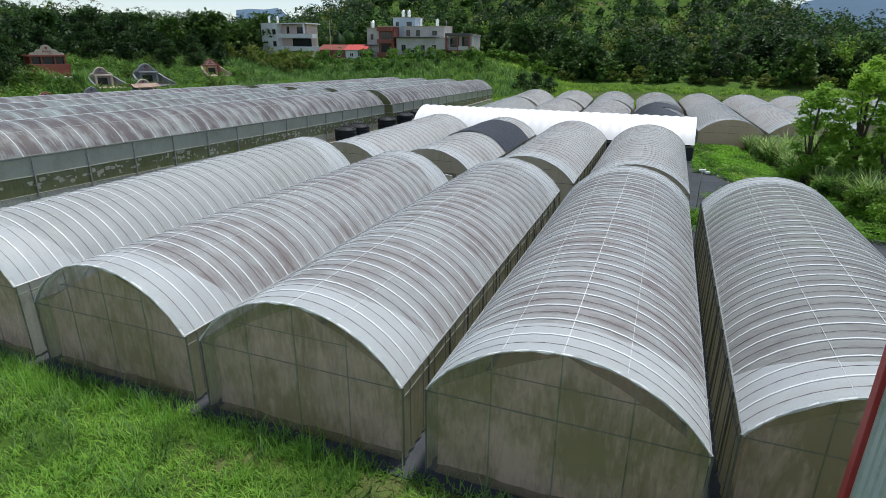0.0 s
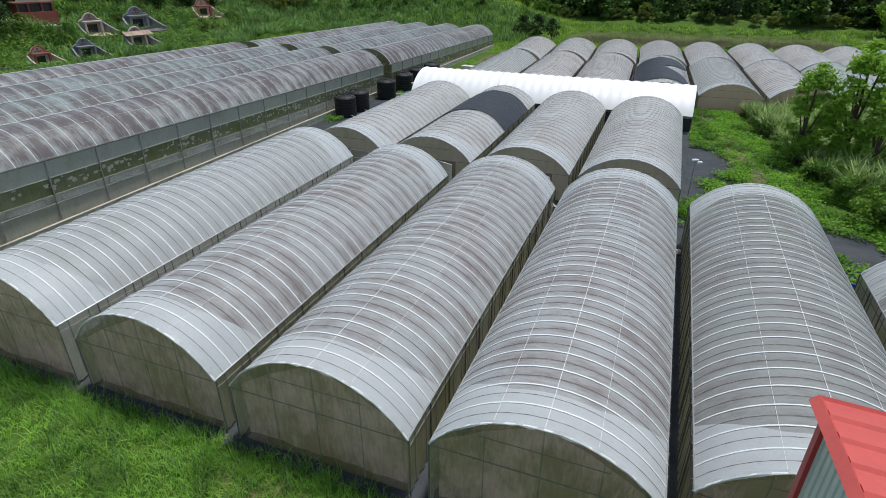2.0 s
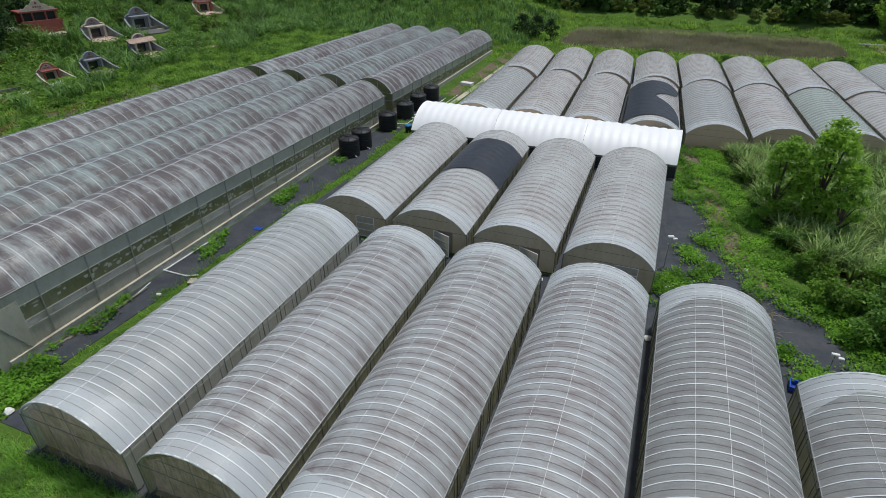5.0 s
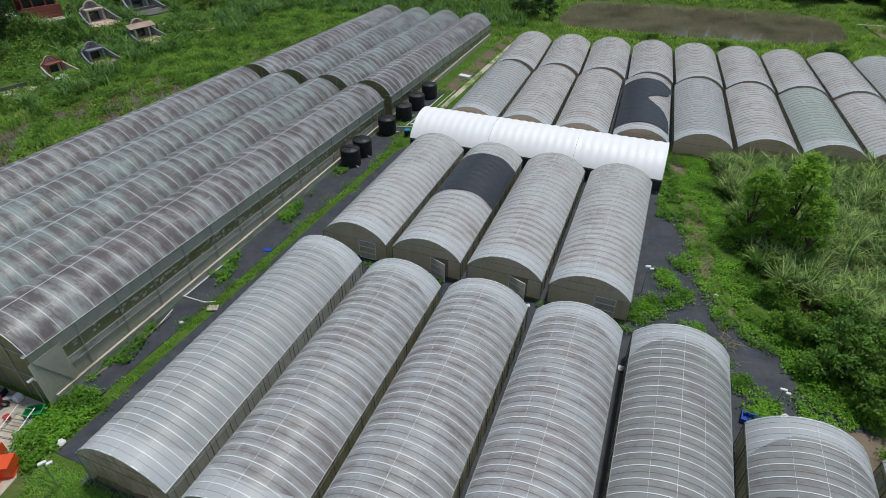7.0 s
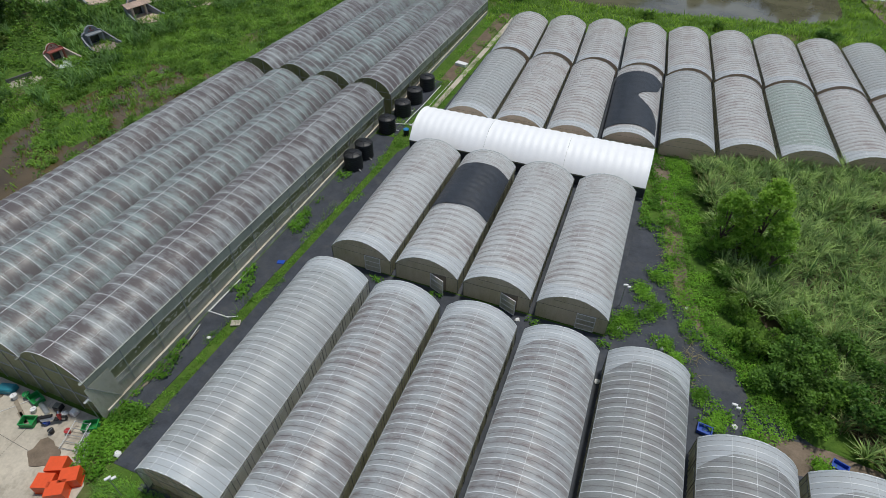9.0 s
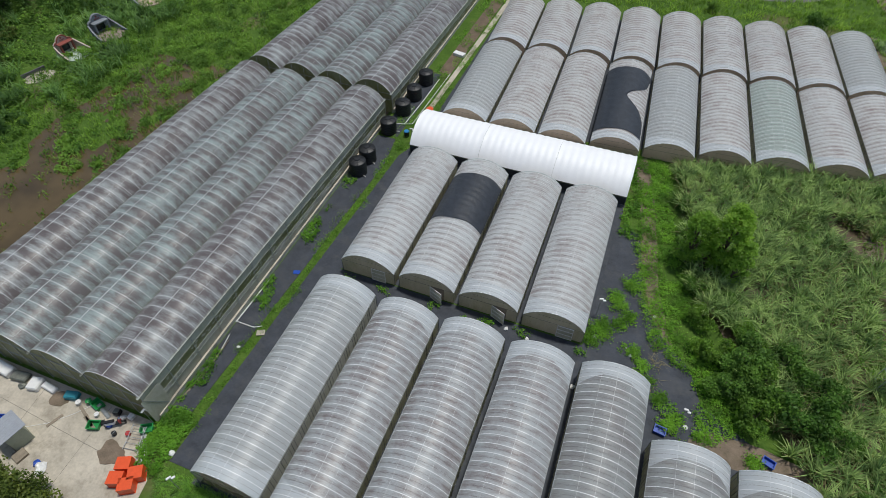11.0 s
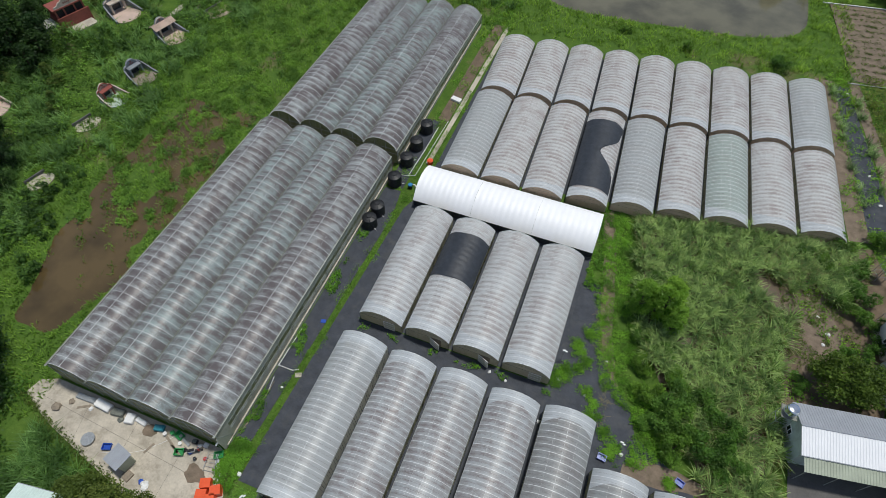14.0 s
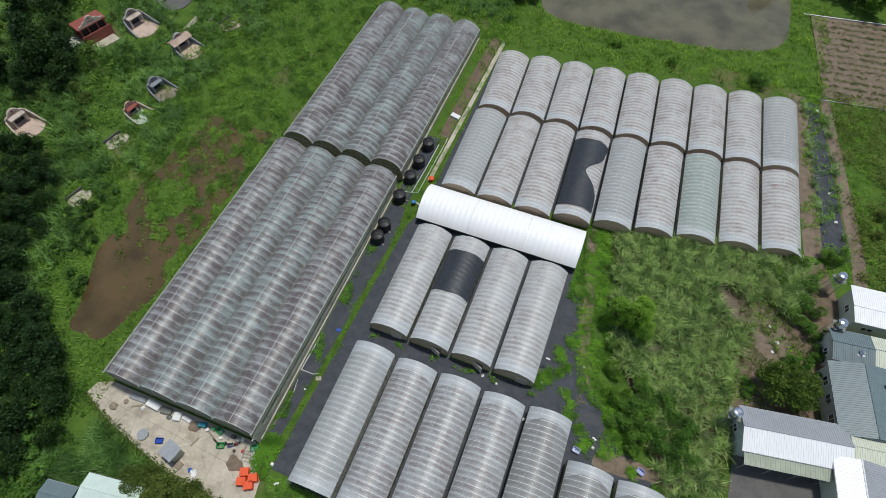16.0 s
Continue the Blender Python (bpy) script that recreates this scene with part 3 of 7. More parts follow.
def tunnel(m, half, length, eave, rise, label, group, roof=None, step=0.8, door=False, clear_front=False, clear_back=False, curtain=False, ends=None, side=None):
    roof = roof or FILM
    e = thing("tunnel_greenhouse", m, label, "greenhouse", group)
    key = (round(half, 2), round(length, 1), round(eave, 2), round(rise, 2))
    length = key[1]
    shared(("roof", key, roof.name), lambda: arch_sheet(half, eave, rise, 0, length, step, 0.02), "roof_film", roof, e)
    hoops = round(length / step)
    for i in range(hoops + 1):
        y = length * i / hoops
        shared(("hoop", half, eave, rise), lambda: arch_band(half, eave, rise, 0.048, 0.02, n=18, lift=0.004), "hoop", HOOP, e, Matrix.Translation((0, y, 0)))
        if i < hoops:
            shared(("rope", half, eave, rise), lambda: rope_band(half, eave, rise), "tie_rope", ROPE, e, Matrix.Translation((0, y + length / hoops / 2, 0)))
    arc = arc_points(half, eave, rise, 16)
    for i in (5, 8, 11):
        x, z = arc[i]
        shared(("purlin", half, eave, rise, length, i), lambda: bar((x, 0.05, z + 0.002), (x, length - 0.05, z + 0.002), 0.011 if i == 8 else 0.0065), "purlin", HOOP, e)
    for s in (-1, 1):
        shared(("side", length, eave), lambda: side_wall(length, eave), "side_film", side or FILM_SIDE, e, Matrix.Translation((s * half, 0, 0)))
        shared(("rail", length, eave), lambda: bar((0, 0, eave), (0, length, eave), 0.03), "eave_rail", STEEL, e, Matrix.Translation((s * half, 0, 0)))
        shared(("rail2", length, eave), lambda: bar((0, 0, eave - 0.28), (0, length, eave - 0.28), 0.018), "roll_up_rod", STEEL_DARK, e, Matrix.Translation((s * (half + 0.03), 0, 0)))
        posts = round(length / (2 * step))
        for i in range(posts + 1):
            shared(("post", eave), lambda: bar((0, 0, 0), (0, 0, eave), 0.026), "side_post", STEEL_DARK, e, Matrix.Translation((s * (half + 0.035), length * i / posts, 0)))
    for y, side in ((0.02, -1), (length - 0.02, 1)):
        shared(("end", half, eave, rise, y, curtain), lambda: end_panel(half - 0.02, eave, rise - 0.02, y), "end_film", ends or (FILM_END if curtain else FILM_END_PALE), e)
        o = side * 0.03
        shared(("crossbar", half, eave, y), lambda: bar((-half, y + o, eave - 0.05), (half, y + o, eave - 0.05), 0.015), "crossbar", STEEL_DARK, e)
        shared(("crossbar_up", half, eave, y), lambda: bar((-half * 0.55, y + o, eave + rise * 0.5), (half * 0.55, y + o, eave + rise * 0.5), 0.012), "upper_crossbar", STEEL_DARK, e)
        for k, (px, pz) in enumerate(((-half * 0.5, 0.76), (0, 0.97), (half * 0.5, 0.76))):
            shared(("endpost", half, eave, y, k), lambda: bar((px, y - o * 2, 0), (px, y - o * 2, eave + rise * pz), 0.018), "end_post", STEEL, e)
        shared(("hem", half, eave, rise), lambda: hem_band(half, eave, rise), "roof_hem", FILM_CLEAN, e, Matrix.Translation((0, y, 0)))
    if curtain:
        shared(("curtain", half, eave, rise), lambda: curtain_panel(half, eave, rise), "inner_curtain", CURTAIN, e, label="brown inner curtain hung from the ridge")
    if clear_front or clear_back:
        grow = lambda u: 1.0 + 1.1 * max(0.0, abs(2 * u - 1) - 0.35)
        for y, f, on in ((0.0, 1, clear_front), (length, -1, clear_back)):
            if on:
                shared(("clear", half, eave, rise), lambda: arch_sheet(half, eave, rise, 0, 1.3, 0.8, 0.0, lift=0.003, ends=grow), "clear_patch_sheet", FILM_CLEAR, e, Matrix.Translation((0, y, 0)) @ Matrix.Diagonal((1, f, 1, 1)))
    if door:
        turn = Matrix.Translation((0.45, -0.08, 0)) @ pose(0, 0, 0, 0, 0, -22 if door == 2 else 0)
        shared(("door_frame",), door_frame, "door_frame", WHITEP, e, turn, "pale steel door frame")
        shared(("door",), lambda: box(0.04, 1.46, 0.004, 0.016, 0.12, 1.78), "door", FILM_PALE, e, turn, "milky plastic door panel")
        if door == 2:
            # end film stays closed; a brown sheet paints the doorway's dim inside
            shared(("doorway",), lambda: box(0.5, 1.9, -0.006, 0.008, 0.1, 1.78), "doorway", WOOD, e, None, "brown sheet standing in for the dim open doorway")
    return e


def curtain_panel(half, eave, rise):
    """A sagging curtain just inside the end, peaked at the ridge."""
    bm = bmesh.new()
    n, rows = 24, 8
    grid = []
    for i in range(n + 1):
        u = 2 * i / n - 1
        top = eave - 0.1 + (rise * 0.92 + 0.1) * (1 - abs(u)) ** 0.9 * 0.97
        grid.append([bm.verts.new((u * half * 0.95, 0.3 + 0.035 * math.sin(7 * u + 0.6 * j) + 0.02 * math.sin(19 * u), 0.12 + (top - 0.12) * j / rows)) for j in range(rows + 1)])
    for a, b in zip(grid, grid[1:]):
        for j in range(rows):
            bm.faces.new((a[j], b[j], b[j + 1], a[j + 1]))
    return bm


def door_frame():
    bm = bmesh.new()
    for a, b in (((0, 0, 0.1), (0, 0, 1.8)), ((1.5, 0, 0.1), (1.5, 0, 1.8)), ((0, 0, 1.8), (1.5, 0, 1.8)), ((0, 0, 0.1), (1.5, 0, 0.1)), ((0, 0, 0.66), (1.5, 0, 0.66)), ((0, 0, 1.23), (1.5, 0, 1.23))):
        bar(a, b, 0.036, bm)
    return bm


def place(xl, y, rz, half):
    """The pose of a tunnel from its near left corner."""
    a = radians(rz)
    return pose(xl + half * math.cos(a), y + half * math.sin(a), 0, 0, 0, rz)


def soil_bed(m, half, length):
    b = link_mesh("soil_floor", box(-half + 0.15, half - 0.15, 0.1, length - 0.1, -0.05, 0.055), SOIL)
    b.matrix_world = m
    return tagged(b, "bare brown soil floor inside a tunnel", "soil", "tunnel floors", "structure")


# left corner, front, back, half width, eave, rise
FRONT = [(6.7, -3.0, 17.1, 2.98, 2.55, 1.56), (13.3, -2.9, 17.0, 2.94, 2.15, 1.59), (19.8, -2.95, 17.05, 2.93, 2.2, 1.57), (26.32, -3.0, 16.8, 2.89, 2.38, 1.51), (32.75, -2.0, 17.1, 2.91, 2.3, 1.52), (39.35, -3.0, 12.2, 2.97, 2.1, 1.62), (45.95, -3.0, 12.2, 2.97, 2.1, 1.62)]
for n, (xl, front, back, half, eave, rise) in enumerate(FRONT):
    length = back - front
    m = place(xl, front, 0, half)
    tunnel(m, half, length, eave, rise, step=0.77, roof=(FILM_CLEAN, FILM, FILM, FILM, FILM_GREY, FILM_GREY, FILM_GREY)[n], label="long arched plastic tunnel greenhouse with dirt-streaked milky film", group="front row of tunnels", curtain=True, clear_front=True, clear_back=True, side=FILM_PALE if n == 0 else None)
    soil_bed(m, half, length)
for n, xl in enumerate((7.1, 13.55, 20.0, 26.45)):
    m = place(xl, 20.6, 0, 2.93)
    tunnel(m, 2.93, 18.8, 1.86, 1.44, "arched plastic tunnel greenhouse with a steel-framed end door", "middle row of tunnels", roof=FILM_MID, step=0.77, door=2 if n in (1, 2) else 1, clear_front=True)
    soil_bed(m, 2.93, 18.8)
for i in range(9):
    u = i / 8
    rz = 1.0 + 3.2 * u
    y0 = 48.9 + max(0, i - 2.2) * 1.1
    m = place(7.4 + 6.62 * i, y0, rz, 3.02)
    tunnel(m, 3.02, round(68.0 + 0.5 * i - y0, 1), 1.5, 1.32, "arched tunnel greenhouse covered in grey plastic film", "back rows of tunnels", ends=FILM_END_TAN, roof=FILM_GREEN if i == 6 else FILM_CLEAN if i in (0, 4) else FILM_BACK, clear_front=True)
    soil_bed(m, 3.02, 68.0 + 0.5 * i - y0)
    m = place(7.2 + 6.5 * i, 69.2 + 0.5 * i, 2.9 + 1.1 * u, 3.02)
    tunnel(m, 3.02, round(16.0 + 0.2 * i, 1), 1.45, 1.3, "arched tunnel greenhouse covered in grey plastic film", "back rows of tunnels", ends=FILM_END_TAN, roof=FILM_CLEAN if i == 8 else FILM_BACK, clear_front=True)
    soil_bed(m, 3.02, 16.0 + 0.2 * i)


# ---- white packing shed across the rows ----
def white_shed():
    e = thing("fabric_shed", pose(6.0, 44.6, 0), "low arched shed under bright white fabric, in three bays", "shed")
    turn = Matrix(((0, 1, 0, 0), (-1, 0, 0, 0), (0, 0, 1, 0), (0, 0, 0, 1)))
    spans = ((0, 9.01), (9.03, 18.25), (18.27, 27.2))
    for a, b in spans:
        v, f = arch_sheet(3.75, 1.55, 2.05, a, b, 0.9, 0.09, n=22)
        v = [(y, -x, z) for x, y, z in v]
        part_ob = arrays("fabric_cover", v, f, WHITE_SHEET, e, True)
    for s in (-1, 1):
        for i in range(10):
            part("post", bar((27.2 * i / 9, s * 3.6, 0), (27.2 * i / 9, s * 3.6, 1.6), 0.04), STEEL_DARK, e)
        part("eave_beam", box(0, 27.2, s * 3.6 - 0.04, s * 3.6 + 0.04, 1.3, 1.42), STEEL_DARK, e)
        # black sheet paints the shade under the fabric's edge
        part("shade_wall", box(0, 27.2, s * 3.5 - 0.01, s * 3.5 + 0.01, 0.1, 1.3), BLACK_NET, e, "black sheet standing in for shade under the eave")
    return e


white_shed()


def net_cover(m, half, eave, rise, y0, y1, bite):
    """Black shade cloth thrown over a tunnel; bite gives how far over its edge reaches at each length."""
    n, rows = 18, 34
    rnd = random.Random(4)
    arc = arc_points(half + 0.035, eave, rise + 0.035, n)
    v, f = [], []
    for j in range(rows + 1):
        u = j / rows
        for i, (x, z) in enumerate(arc):
            k = i / n
            lim = bite(u)
            q = min(k, lim)
            g = q * n
            a, b = arc[int(min(g, n - 1))], arc[int(min(g, n - 1)) + 1]
            w = g - int(min(g, n - 1))
            bump = 0.055 * math.sin(9 * k + 26 * u) * math.sin(31 * u + 4 * k) + rnd.uniform(0, 0.012)
            v.append((a[0] * (1 - w) + b[0] * w, y0 + (y1 - y0) * u + 0.08 * math.sin(11 * k), a[1] * (1 - w) + b[1] * w + 0.02 + abs(bump)))
    for j in range(rows):
        for i in range(n):
            f.append((j * (n + 1) + i, j * (n + 1) + i + 1, (j + 1) * (n + 1) + i + 1, (j + 1) * (n + 1) + i))
    ob = arrays("shade_cloth", v, f, BLACK_NET, smooth=True)
    ob.matrix_world = m
    return ob


tagged(net_cover(place(13.55, 20.6, 0, 2.93), 2.93, 1.86, 1.44, 8.4, 16.0, lambda u: 1.0), "black shade cloth draped across a tunnel roof", "shade cloth")
m3 = place(7.4 + 6.62 * 3, 48.9 + 0.8 * 1.1, 2.2, 3.02)
tagged(net_cover(m3, 3.02, 1.5, 1.32, 2.0, 17.5, lambda u: 0.97 if u < 0.12 else 0.97 - 0.45 * math.exp(-((u - 0.52) / 0.17) ** 2) if u < 0.9 else 1.0), "black shade cloth slipping off a tunnel roof", "shade cloth")


# ---- gutter-connected greenhouse ----
def connected(y0, length, x0, x1, spans, label, eave, drop=0.0, rise=1.62, step=1.2):
    """Spans side by side under one gutter line; drop is the fall of the gutters along the length."""
    e = thing("connected_greenhouse", pose(x0, y0, 0, -math.degrees(math.atan(drop / length))), label, "greenhouse", "gutter-connected greenhouses")
    w = (x1 - x0) / spans
    half = w / 2
    for s in range(spans):
        mid = Matrix.Translation((w * (s + 0.5), 0, 0))
        shared(("bigroof", half, length, eave, s in (1, 2)), lambda: arch_sheet(half - 0.06, eave, rise, 0, length, step, 0.05, n=20), "roof_film", FILM_TEAL if s in (1, 2) else FILM_OLD, e, mid)
        hoops = round(length / step)
        for i in range(hoops + 1):
            shared(("bighoop", half, eave), lambda: arch_band(half - 0.06, eave, rise, 0.036, 0.016, n=20, lift=0.002), "hoop", HOOP_OLD, e, mid @ Matrix.Translation((0, length * i / hoops, 0)))
        for k in (4, 8, 12):
            x, z = arc_points(half - 0.06, eave, rise, 16)[k]
            shared(("bigpurlin", half, length, k, eave), lambda: bar((x, 0, z + 0.004), (x, length, z + 0.004), 0.022 if k == 8 else 0.006), "purlin", HOOP_OLD, e, mid)
        for y in (0.02, length - 0.02):
            shared(("bigend", half, y, eave), lambda: end_panel(half - 0.06, eave, rise, y), "end_film", FILM_ALGAE, e, mid)
            for z in (2.1, eave):
                shared(("bigbeam", half, y, z), lambda: bar((-half, y - 0.03, z), (half, y - 0.03, z), 0.03), "crossbar", STEEL, e, mid)
            for k in (-0.33, 0.33):
                shared(("bigpost", half, y, k, eave), lambda: bar((half * k, y - 0.04, 0), (half * k, y - 0.04, eave + 1.2), 0.035), "end_post", STEEL, e, mid)
    for s in range(spans + 1):
        shared(("gutter", length, 0 < s < spans), lambda: gutter(length), "gutter", STEEL_DARK if 0 < s < spans else GUTTER, e, Matrix.Translation((w * s, 0, eave)))
        if 0 < s < spans:
            for y in (0.0, length):
                part("corner_post", box(w * s - 0.06, w * s + 0.06, y - 0.06, y + 0.06, 0, eave), STEEL, e)
    for x, s in ((0.0, -1), (x1 - x0, 1)):
        part("upper_side_film", box(x - 0.008, x + 0.008, 0, length, eave - 0.95, eave), FILM_BAND, e, "pale olive plastic band under the gutter")
        part("middle_side_film", box(x - 0.03, x - 0.015, 0, length, eave - 1.9, eave - 0.95), FILM_ALGAE, e, "algae-stained green plastic curtain")
        part("lower_side_film", box(x - 0.02, x - 0.008, 0, length, 0, eave - 1.9), FILM_PALE, e, "milky plastic curtain with damp stains")
        bays = round(length / 3.0)
        for i in range(bays + 1):
            shared(("sidepost", eave), lambda: box(-0.03, 0.03, -0.03, 0.03, 0, eave), "side_post", STEEL, e, Matrix.Translation((x + s * 0.06, length * i / bays, 0)))
        for i in range(bays if s > 0 else 0):
            shared(("sidevent",), side_vent, "vent_panel", BLOCK, e, Matrix.Translation((x + 0.025, length * (i + 0.5) / bays, eave - 2.32)), "white perforated vent panel")
        for z in (eave - 0.95, eave - 1.9, eave - 2.4):
            shared(("siderail", length), lambda: bar((0, 0, 0), (0, length, 0), 0.025), "side_rail", GUTTER, e, Matrix.Translation((x + s * 0.04, 0, z)))
        if s > 0:
            flakes = part("peeling_film", torn(length, eave), FILM_PALE, e, "torn pale flakes of old film")
            tagged(flakes, kind="stuff").location.x = x + 0.034
    return e


def torn(length, eave):
    """Ragged pale flakes in clusters along the side curtain."""
    rnd = random.Random(21)
    bm = bmesh.new()
    y = 0.8
    while y < length - 1:
        for _ in range(rnd.randint(4, 13)):
            cy, cz, w, h = y + rnd.gauss(0, 0.5), eave - 1.35 + rnd.gauss(0, 0.2), rnd.uniform(0.05, 0.24), rnd.uniform(0.04, 0.16)
            ring = [(cy + w * math.cos(a) * rnd.uniform(0.5, 1.1), cz + h * math.sin(a) * rnd.uniform(0.5, 1.1)) for a in (0.2, 1.2, 2.3, 3.3, 4.3, 5.4)]
            bm.faces.new([bm.verts.new((0.004 * rnd.random(), p, q)) for p, q in ring])
        y += rnd.uniform(0.7, 2.6)
    return bm


def side_vent():
    """A pale panel pierced by two rows of square holes."""
    bm = bmesh.new()
    for k in range(9):
        box(0, 0.02, -1.15 + 0.26 * k, -1.03 + 0.26 * k, 0, 0.34, bm)
        if k < 8:
            for z in (0.0, 0.13, 0.26):
                box(0.002, 0.018, -1.03 + 0.26 * k, -0.89 + 0.26 * k, z, z + 0.08, bm)
    return bm


def gutter(length):
    bm = bmesh.new()
    prof = [(-0.14, 0.10), (-0.11, 0.0), (0.11, 0.0), (0.14, 0.10), (0.12, 0.10), (0.095, 0.02), (-0.095, 0.02), (-0.12, 0.10)]
    a, b = [bm.verts.new((x, -0.25, z)) for x, z in prof], [bm.verts.new((x, length + 0.25, z)) for x, z in prof]
    for i in range(8):
        j = (i + 1) % 8
        bm.faces.new((a[i], a[j], b[j], b[i]))
    return bm


connected(0.0, 46.4, -23.3, 0.0, 4, "four-span arched greenhouse with brown-streaked old film", 4.1, 1.0)
connected(48.2, 41.4, -22.8, 0.2, 4, "four-span arched greenhouse behind a narrow gap", 3.0, 0.8)


def vent_block():
    """A pierced block with a grid of dark holes."""
    bm = bmesh.new()
    box(-0.09, 0.09, 0.005, 0.595, 0, 0.2, bm, 0.008)
    for k in range(4):
        bar((0.088, 0.1 + 0.13 * k, 0.1), (0.0945, 0.1 + 0.13 * k, 0.1), 0.035, bm, 6)
    return bm


for x, y0, n in ((0.16, 0.3, 76), (0.36, 48.4, 68)):
    low_wall = thing("dwarf_wall", pose(x, y0, 0), "low whitewashed block wall, mottled with damp", "wall", "low greenhouse walls", "structure")
    part("base_course", box(-0.08, 0.08, 0, 0.6 * n, -0.1, 0.3), BLOCK, low_wall)
    for i in range(n):
        shared(("vent",), vent_block, "block", BLOCK, low_wall, Matrix.Translation((0, 0.6 * i, 0.302)))
    part("cap", box(-0.1, 0.1, 0, 0.6 * n, 0.505, 0.56), CONCRETE, low_wall)
patch("soil_block", [(-23.3, 0.2), (-0.4, 0.2), (-0.4, 89), (-22.6, 89)], 0.05, SOIL, "bare soil floor inside the greenhouses", "soil")


# ---- water tanks ----
def water_tank():
    e = thing("water_tank", Matrix(), "large black plastic water tank with ribbed sides", "water tank", "row of water tanks")
    bm = bmesh.new()
    prof = [(1.02, 0.0), (1.06, 0.05)]
    for k in range(6):
        z = 0.2 + 0.27 * k
        prof += [(1.06, z), (1.025, z + 0.05), (1.025, z + 0.09), (1.06, z + 0.14)]
    prof += [(1.06, 1.78), (1.0, 1.86), (0.7, 1.98), (0.36, 2.05), (0.34, 2.05)]
    n, rings = 28, []
    for r, z in prof:
        rings.append([bm.verts.new((r * math.cos(2 * math.pi * i / n), r * math.sin(2 * math.pi * i / n), z)) for i in range(n)])
    for a, b in zip(rings, rings[1:]):
        for i in range(n):
            bm.faces.new((a[i], a[(i + 1) % n], b[(i + 1) % n], b[i]))
    bm.faces.new(rings[-1])
    part("body", bm, TANK, e)
    part("lid", bar((0, 0, 2.03), (0, 0, 2.13), 0.38, sides=20, r2=0.33), TANK, e, "round black screw lid")
    for i in range(6):
        a = math.pi * i / 3
        part("rib", bar((0.45 * math.cos(a), 0.45 * math.sin(a), 2.05), (0.98 * math.cos(a), 0.98 * math.sin(a), 1.9), 0.045, sides=6), TANK, e)
    part("outlet", bar((0.9, -0.5, 0.2), (1.3, -0.72, 0.2), 0.04), WHITEP, e, "white plastic outlet pipe")
    return e


TANKS = [(1.45, 35.3), (1.5, 37.9), (1.5, 44.2), (1.6, 48.8), (1.65, 52.7), (1.7, 57.0)]
first = water_tank()
first.matrix_world = pose(*TANKS[0], 0.03)
for n, (x, y) in enumerate(TANKS[1:]):
    copy_thing(first, pose(x, y, 0.03, 0, 0, 40 * n))


# ---- plants ----
RNG = np.random.default_rng(7)


def scatter(n, x0, x1, y0, y1, keep=None):
    p = np.stack([RNG.uniform(x0, x1, n), RNG.uniform(y0, y1, n)], -1)
    if keep is not None:
        p = p[keep(p[:, 0], p[:, 1])]
    return np.column_stack([p, height(p[:, 0], p[:, 1])])


def inside(outline):
    """Whether places lie within an outline."""
    o = np.array(outline, float)

    def test(x, y):
        hit = np.zeros(x.shape, bool)
        for (ax, ay), (bx, by) in zip(o, np.roll(o, -1, 0)):
            cross = (ay > y) != (by > y)
            with np.errstate(divide="ignore", invalid="ignore"):
                hit ^= cross & (x < (bx - ax) * (y - ay) / (by - ay if by != ay else 1e-9) + ax)
        return hit
    return test


def tufts(name, base, per, tall, wide, bend, spread, material, label, category, kind="stuff"):
    """Clumps of curved, tapering blades."""
    n = len(base) * per
    b = np.repeat(base, per, 0) + np.column_stack([RNG.normal(0, spread, n), RNG.normal(0, spread, n), np.zeros(n)])
    size = np.repeat(RNG.uniform(0.65, 1.25, len(base)), per)
    h, w = size * RNG.uniform(tall[0], tall[1], n), RNG.uniform(wide[0], wide[1], n)
    a, k = RNG.uniform(0, 2 * np.pi, n), RNG.uniform(bend[0], bend[1], n)
    out, side = np.stack([np.cos(a), np.sin(a)], -1), np.stack([-np.sin(a), np.cos(a)], -1)
    v = np.zeros((n, 6, 3), np.float32)
    for i, (t, f) in enumerate(((0.0, 0.8), (0.55, 1.0), (1.0, 0.12))):
        mid = b[:, :2] + out * (k * h * t ** 1.7)[:, None]
        z = b[:, 2] + h * (t - 0.35 * k * t ** 2.4) - 0.03
        for s in (0, 1):
            v[:, 2 * i + s, :2] = mid + side * ((2 * s - 1) * w * f / 2)[:, None]
            v[:, 2 * i + s, 2] = z
    q = np.array([[0, 1, 3, 2], [2, 3, 5, 4]])
    faces = (np.arange(n)[:, None, None] * 6 + q).reshape(-1, 4)
    return tagged(arrays(name, v.reshape(-1, 3), faces, material), label, category, kind=kind)


def cards(centres, size, up=0.5, long=1.5):
    """Leaves: pointed, slightly folded quads round the given places."""
    n = len(centres)
    nrm = RNG.normal(0, 1, (n, 3))
    nrm[:, 2] = np.abs(nrm[:, 2]) + up
    nrm /= np.linalg.norm(nrm, axis=1, keepdims=True)
    t = np.cross(nrm, RNG.normal(0, 1, (n, 3)))
    t /= np.linalg.norm(t, axis=1, keepdims=True)
    b = np.cross(nrm, t)
    s = (size * RNG.uniform(0.6, 1.3, n))[:, None]
    v = np.stack([centres - t * s * long / 2, centres + b * s * 0.42 - nrm * s * 0.1, centres + t * s * long / 2, centres - b * s * 0.42 - nrm * s * 0.1], 1)
    return v.reshape(-1, 3), np.arange(4 * n).reshape(-1, 4)


